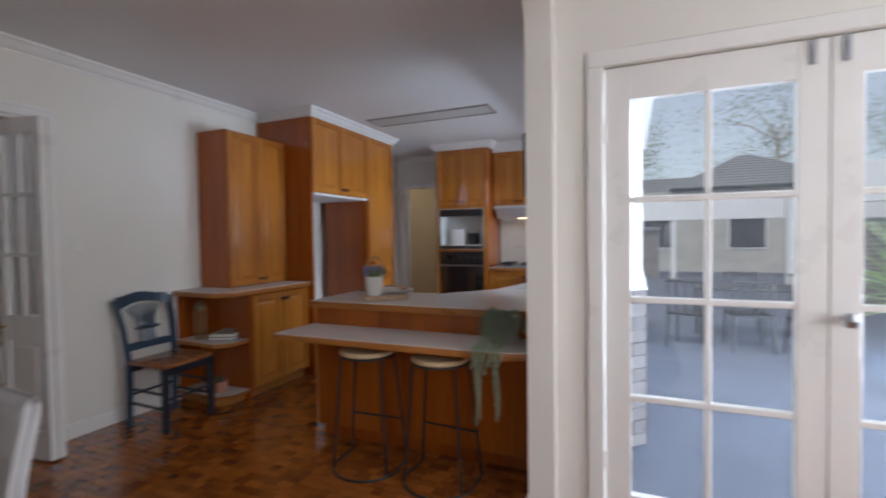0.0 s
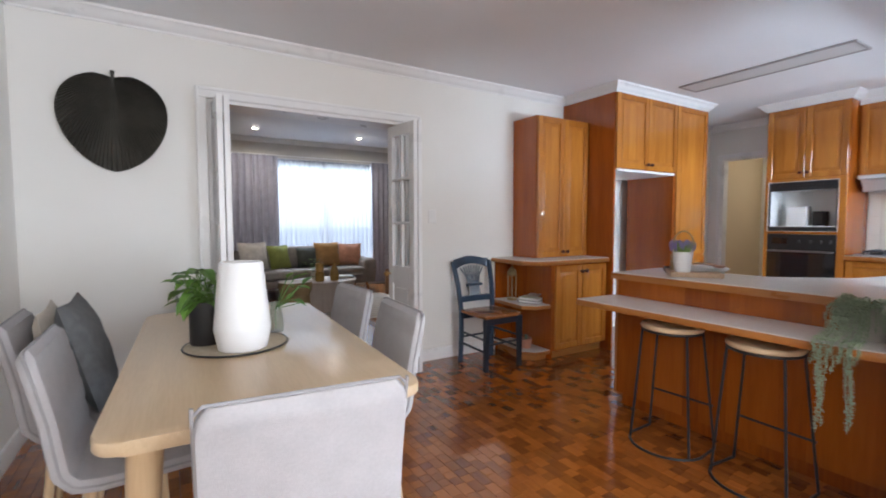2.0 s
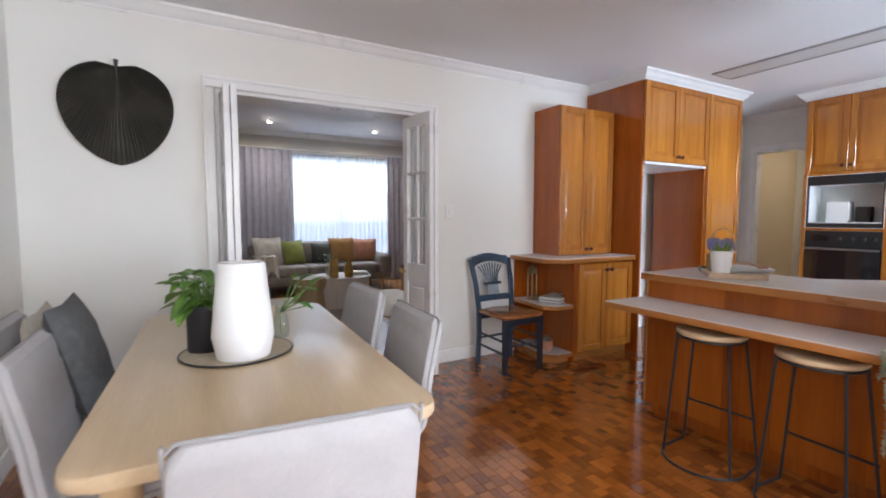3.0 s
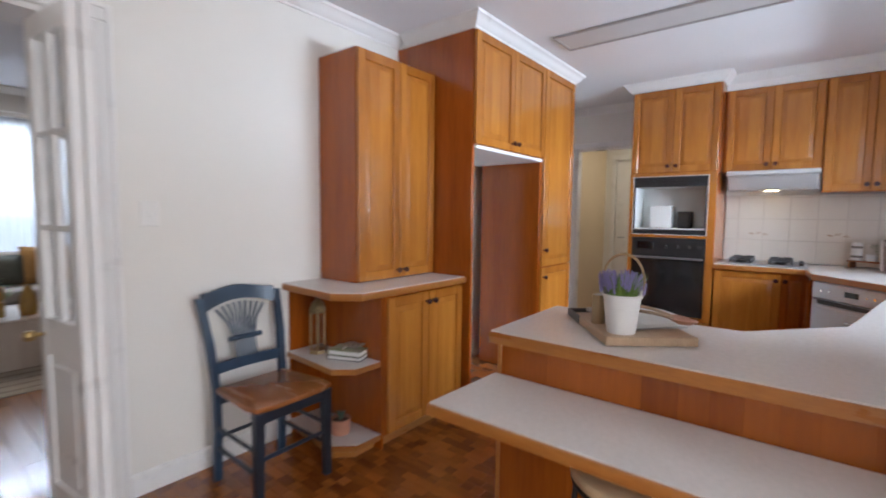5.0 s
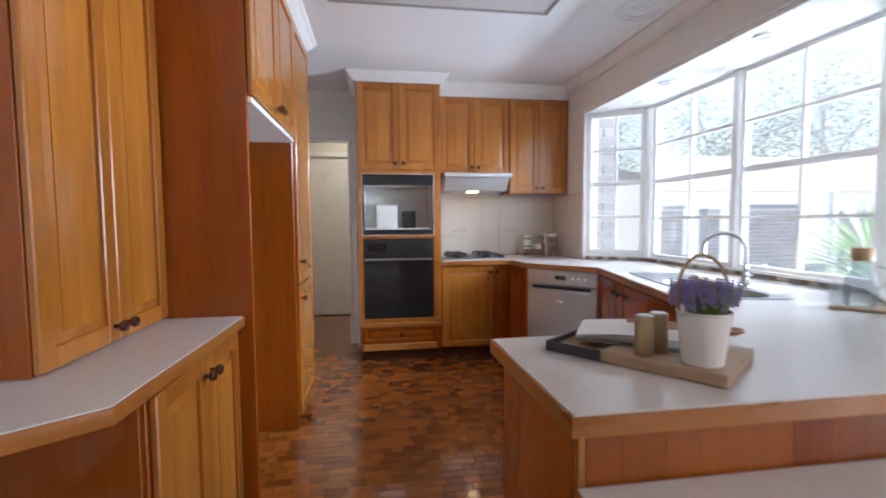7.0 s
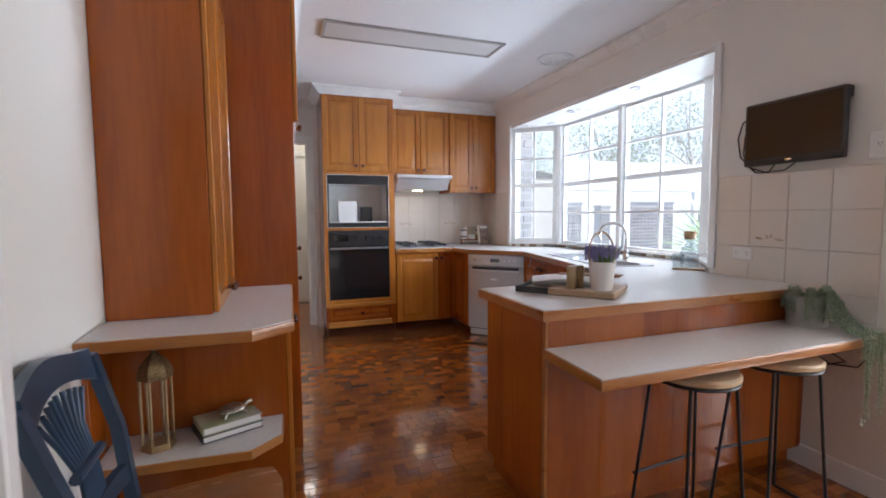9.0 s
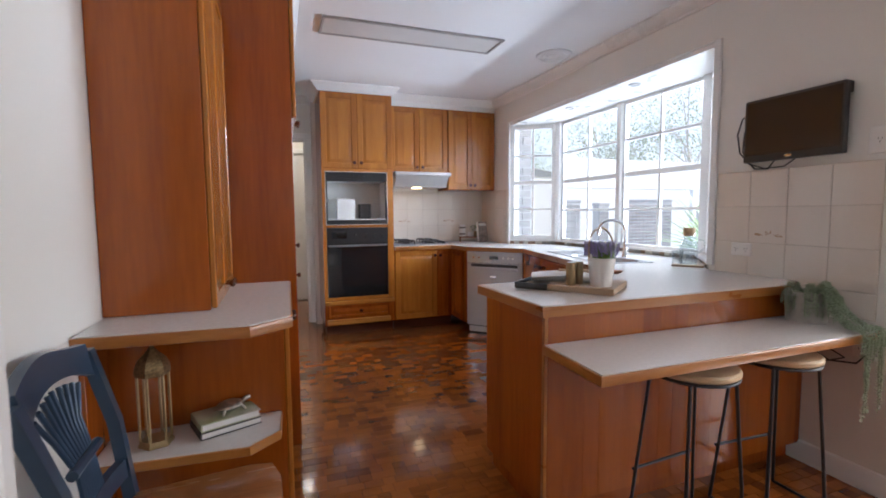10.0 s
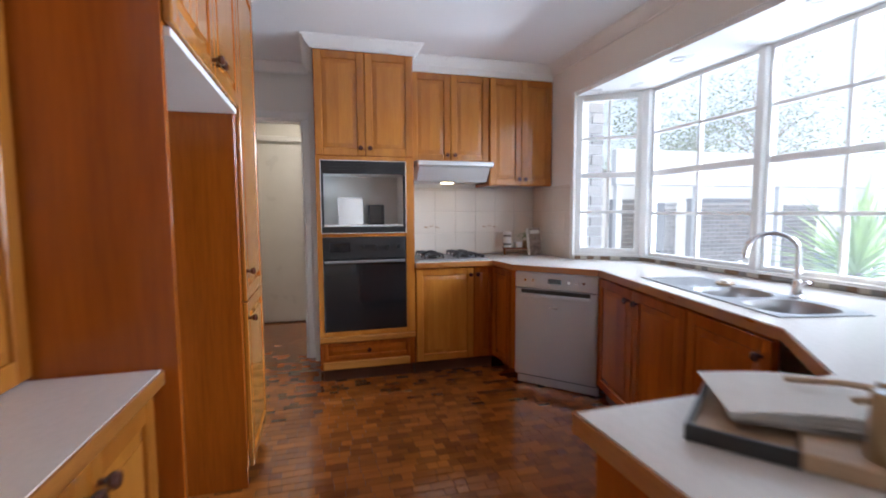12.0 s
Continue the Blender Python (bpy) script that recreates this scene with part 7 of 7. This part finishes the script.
t = thing("yucca", pose(2.35, 5.05, -0.14), "spiky green yucca in the garden bed", "plant")
bm = B()
tube(bm, [(0, 0, 0), (0.02, 0, 0.85)], 0.07, 10, r1=0.05)
part("trunk", bm, BARK, t)
bm = B()
for k in range(130):
    a, el = rnd.uniform(0, 6.28), rnd.uniform(-0.35, 1.45)
    L = rnd.uniform(0.6, 1.0)
    b0 = Vector((0.02, 0, 0.85 + rnd.uniform(-0.1, 0.08)))
    blade(bm, b0, b0 + L * Vector((math.cos(a) * math.cos(el), math.sin(a) * math.cos(el), math.sin(el))), 0.045, 0.06, n=4)
part("foliage", bm, mat("yucca_green", (0.32, 0.42, 0.16), 0.45, dark=(0.16, 0.25, 0.08), scale=20, rand=0.5, island=True), t)


def patio_chair(m):
    t = thing("patio_chair", m, "black metal outdoor chair on the patio", "chair", "patio chairs")
    bm = B()
    box(bm, -0.22, -0.22, 0.42, 0.22, 0.22, 0.45, 0.008)
    part("seat", bm, BLACKM, t)
    for x in (-0.2, 0.2):
        for y in (-0.2, 0.2):
            bm = B()
            tube(bm, [(x, y, 0.42), (x * 1.1, y * 1.15, 0)], 0.014, 8)
            part("leg", bm, BLACKM, t)
    for x in (-0.2, -0.1, 0, 0.1, 0.2):
        bm = B()
        tube(bm, [(x, 0.2, 0.45), (x, 0.25, 0.85)], 0.010, 6)
        part("back_bar", bm, BLACKM, t)
    bm = B()
    tube(bm, [(-0.22, 0.25, 0.85), (0.22, 0.25, 0.85)], 0.016, 8)
    part("top_rail", bm, BLACKM, t)
    return t


pc = patio_chair(pose(0.7, 6.4, -0.14, 0, 0, 160))
for x, y, r in ((1.35, 6.5, 185), (2.0, 6.3, 210), (2.3, 7.3, 20), (1.5, 7.5, 0)):
    copy_thing(pc, pose(x, y, -0.14, 0, 0, r))
t = thing("patio_table", pose(1.5, 6.95, -0.14), "dark metal outdoor table on the patio", "table")
bm = B()
box(bm, -0.7, -0.4, 0.70, 0.7, 0.4, 0.73, 0.01)
part("tabletop", bm, BLACKM, t)
for x in (-0.62, 0.62):
    for y in (-0.33, 0.33):
        bm = B()
        tube(bm, [(x, y, 0.70), (x, y, 0)], 0.022, 8)
        part("leg", bm, BLACKM, t)

# bricks under the bay, outside
share = {}


def piece(name, parent, dims, m, material, bev=0.0):
    """One piece that shares its mesh with all pieces of its size."""
    key = (name, tuple(round(v, 3) for v in dims), material.name)
    if key not in share:
        bm = B()
        a, b, c = (v / 2 for v in dims)
        box(bm, -a, -b, -c, a, b, c, bev)
        share[key] = mesh_of(bm, name, material, False)
    ob = new(name, share[key])
    ob.parent = parent
    ob.matrix_basis = m
    return ob


bay_wall = bpy.data.objects["bay_wall"]
for p, q in (((-0.02, 3.03), (-0.34, 2.74)), ((0.10, 3.15), (-0.02, 3.03)), ((0.10, 5.13), (0.10, 3.15))):
    p, q = Vector(p), Vector(q)
    w = (q - p).length
    a = math.degrees(math.atan2(q.y - p.y, q.x - p.x))
    d = (q - p).normalized()
    nrm = Vector((-d.y, d.x))
    for r in range(12):
        z = -0.10 + 0.087 * r + 0.038
        x = -(0.12 if r % 2 else 0)
        while x < w:
            u0, u1 = max(0, x), min(w, x + 0.23)
            if u1 - u0 > 0.04:
                c = p + d * (u0 + u1) / 2 + nrm * 0.0
                s = 1 if (c + nrm * 0.1 - Vector((-0.3, 4.1))).length > (c - nrm * 0.1 - Vector((-0.3, 4.1))).length else -1
                c += nrm * s * 0.006
                piece("brick", bay_wall, (u1 - u0, 0.02, 0.076), pose(c.x, c.y, z, 0, 0, a), BRK)
            x += 0.241

# ---- tiles ----
TS = 0.194
wall_e, wall_n = bpy.data.objects["wall_east"], bpy.data.objects["wall_north"]
bm = B()
box(bm, XE - 0.003, 1.985, 0.765, XE, 2.764, 1.465)
tagged(part("tile_bed", bm, GROUT, wall_e))
k = 0
for r in range(4):
    for c in range(5):
        y1 = 1.985 + TS * (c + 1)
        y0 = 1.985 + TS * c
        y1 = min(y1, 2.764)
        z1 = 1.465 - TS * r
        z0 = max(z1 - TS, 0.765)
        if y1 - y0 < 0.03 or (z1 < 0.93 and y0 > 2.3):
            continue
        piece("tile", wall_e, (0.006, y1 - y0 - 0.003, z1 - z0 - 0.003), pose(XE - 0.004, (y0 + y1) / 2, (z0 + z1) / 2), TILE, 0.0015)
bm = B()
box(bm, XE - 0.003, 5.37, 0.905, XE, 6.045, 1.508)
part("tile_bed", bm, GROUT, wall_e)
bm = B()
box(bm, -1.69, 6.047, 0.905, XE - 0.007, 6.05, 1.508)
part("tile_bed", bm, GROUT, wall_n)
for r in range(4):
    z0 = 0.93 + TS * (r - 1) + TS * 0.86
    z1 = min(z0 + TS, 1.508)
    z0 = max(z0, 0.905)
    if z1 - z0 < 0.02:
        continue
    for c in range(7):
        x1 = XE - 0.008 - TS * c
        x0 = max(x1 - TS, -1.69)
        if x1 - x0 > 0.03:
            piece("tile", wall_n, (x1 - x0 - 0.003, 0.006, z1 - z0 - 0.003), pose((x0 + x1) / 2, 6.046, (z0 + z1) / 2), TILE, 0.0015)
    for c in range(4):
        y1 = 6.042 - TS * c
        y0 = max(y1 - TS, 5.37)
        if y1 - y0 > 0.03:
            piece("tile", wall_e, (0.006, y1 - y0 - 0.003, z1 - z0 - 0.003), pose(XE - 0.004, (y0 + y1) / 2, (z0 + z1) / 2), TILE, 0.0015)
# fruit motifs on some tiles
MOTIF = mat("faded_fruit_motif", (0.50, 0.27, 0.13), 0.4, dark=(0.40, 0.31, 0.20), scale=60)


def motif(m, parent):
    bm = B()
    r = random.Random(9)
    for k in range(30):
        x, z, s = r.uniform(-0.068, 0.068), r.uniform(-0.012, 0.012), r.uniform(0.003, 0.007)
        if abs(x) < 0.025:
            z += r.uniform(0, 0.015)
        lathe(bm, [(0, -0.0006), (s, -0.0006), (s, 0.0006), (0, 0.0006)], 8, sy=0.7)
        vs = bm.verts[-18:]
        for v in vs:
            v.co = Vector((v.co.x + x, v.co.z, v.co.y + z))
    o = part("motif", bm, MOTIF, parent, "faded fruit motif")
    o.matrix_basis = m


motif(pose(XE - 0.0076, 2.46, 1.125, 0, 0, -90), wall_e)
for x in (-1.42, -0.86):
    motif(pose(x, 6.0424, 1.155), wall_n)
# mosaic upstand under the bay sill
up = thing("mosaic_upstand", pose(0, 0, 0), "brown and cream mosaic tile strip under the bay sill", "tile strip", kind="structure")
MOS = [mat("mosaic_brown", (0.26, 0.17, 0.11), 0.2, var=0.2, rand=0.3), mat("mosaic_cream", (0.60, 0.55, 0.48), 0.2, var=0.1, rand=0.3), mat("mosaic_grey", (0.30, 0.29, 0.28), 0.2, var=0.2, rand=0.3)]
for p, q in (((-0.405, 5.31), (0.012, 5.05)), ((0.012, 5.05), (0.012, 3.245)), ((0.012, 3.245), (-0.405, 2.82))):
    p, q = Vector(p), Vector(q)
    w = (q - p).length
    d = (q - p).normalized()
    a = math.degrees(math.atan2(d.y, d.x))
    x = 0.0
    while x < w - 0.02:
        L = min(rnd.choice((0.05, 0.05, 0.075)), w - x)
        c = p + d * (x + L / 2)
        piece("mosaic_tile", up, (L - 0.003, 0.006, 0.028), pose(c.x, c.y, 0.9165, 0, 0, a), rnd.choice(MOS), 0.001)
        x += L

# ---- floors piece by piece ----
PARQ = mat("parquet_finger", (0.46, 0.145, 0.026), 0.09, dark=(0.13, 0.033, 0.008), scale=4, grain=0.35, stretch=(1, 6, 1), coat=0.6, rand=1.0, bump=0.02, bump_scale=30)
PARQI = mat("parquet_finger_field", (0.46, 0.145, 0.026), 0.09, dark=(0.13, 0.033, 0.008), scale=4, grain=0.35, stretch=(1, 6, 1), coat=0.6, rand=1.0, island=True, bump=0.02, bump_scale=30)
BOARDM = mat("lounge_board", (0.46, 0.20, 0.06), 0.2, dark=(0.24, 0.085, 0.024), scale=2, grain=0.5, stretch=(0.6, 6, 6), coat=0.25, spec=0.45, rand=0.9)
rf = random.Random(21)
verts, faces = [], []
near = 0
ROWH = 0.058
y = -1.05
while y < 7.62:
    x = -3.405 - rf.uniform(0, 0.1)
    xe = 1.95 if y < 1.9 else (-0.35 if y < 6.0 else -1.55)
    h = ROWH
    while x < xe:
        L = rf.choice((0.058, 0.058, 0.087, 0.087, 0.116))
        x0, x1 = max(x, -3.405), min(x + L, xe)
        z = rf.uniform(-0.0003, 0.0003)
        if x1 - x0 > 0.01:
            if 2.5 < y < 3.75 and -2.72 < x0 and x1 < -1.96 and near < 300:
                Lr = round(x1 - x0, 3)
                tilt = rf.uniform(-0.09, 0.09)
                piece("parquet_block", floor, (Lr - 0.0012, h - 0.0012, 0.006), pose((x0 + x1) / 2, y + h / 2, -0.003 + z, tilt, rf.uniform(-0.07, 0.07), 0), PARQ, 0.0008)
                near += 1
            else:
                i = len(verts)
                g = 0.0006
                a0, a1, b0, b1 = x0 + g, x1 - g, y + g, y + h - g
                t1, t2 = rf.uniform(-0.00007, 0.00007), rf.uniform(-0.00007, 0.00007)
                verts += [(a0, b0, -0.006), (a1, b0, -0.006), (a1, b1, -0.006), (a0, b1, -0.006),
                          (a0 + g, b0 + g, z - t1 - t2), (a1 - g, b0 + g, z + t1 - t2), (a1 - g, b1 - g, z + t1 + t2), (a0 + g, b1 - g, z - t1 + t2)]
                faces += [(i + 4, i + 5, i + 6, i + 7), (i, i + 1, i + 5, i + 4), (i + 1, i + 2, i + 6, i + 5), (i + 2, i + 3, i + 7, i + 6), (i + 3, i, i + 4, i + 7)]
        x += L
    y += h
me = bpy.data.meshes.new("parquet_field")
me.from_pydata(verts, [], faces)
me.materials.append(PARQI)
fld = new("parquet_field", me)
fld.parent = floor
tagged(fld, kind="stuff")

y = -2.2
while y < 5.15:
    x = -8.6 - rf.uniform(0, 1.5)
    while x < -3.535:
        L = rf.uniform(1.0, 2.2)
        x0, x1 = max(x, -8.6), min(x + L, -3.535)
        if x1 - x0 > 0.05:
            piece("floorboard", lounge_floor, (round(x1 - x0 - 0.002, 3), 0.108, 0.012), pose((x0 + x1) / 2, y + 0.055, -0.006), BOARDM, 0.001)
        x += L
    y += 0.11
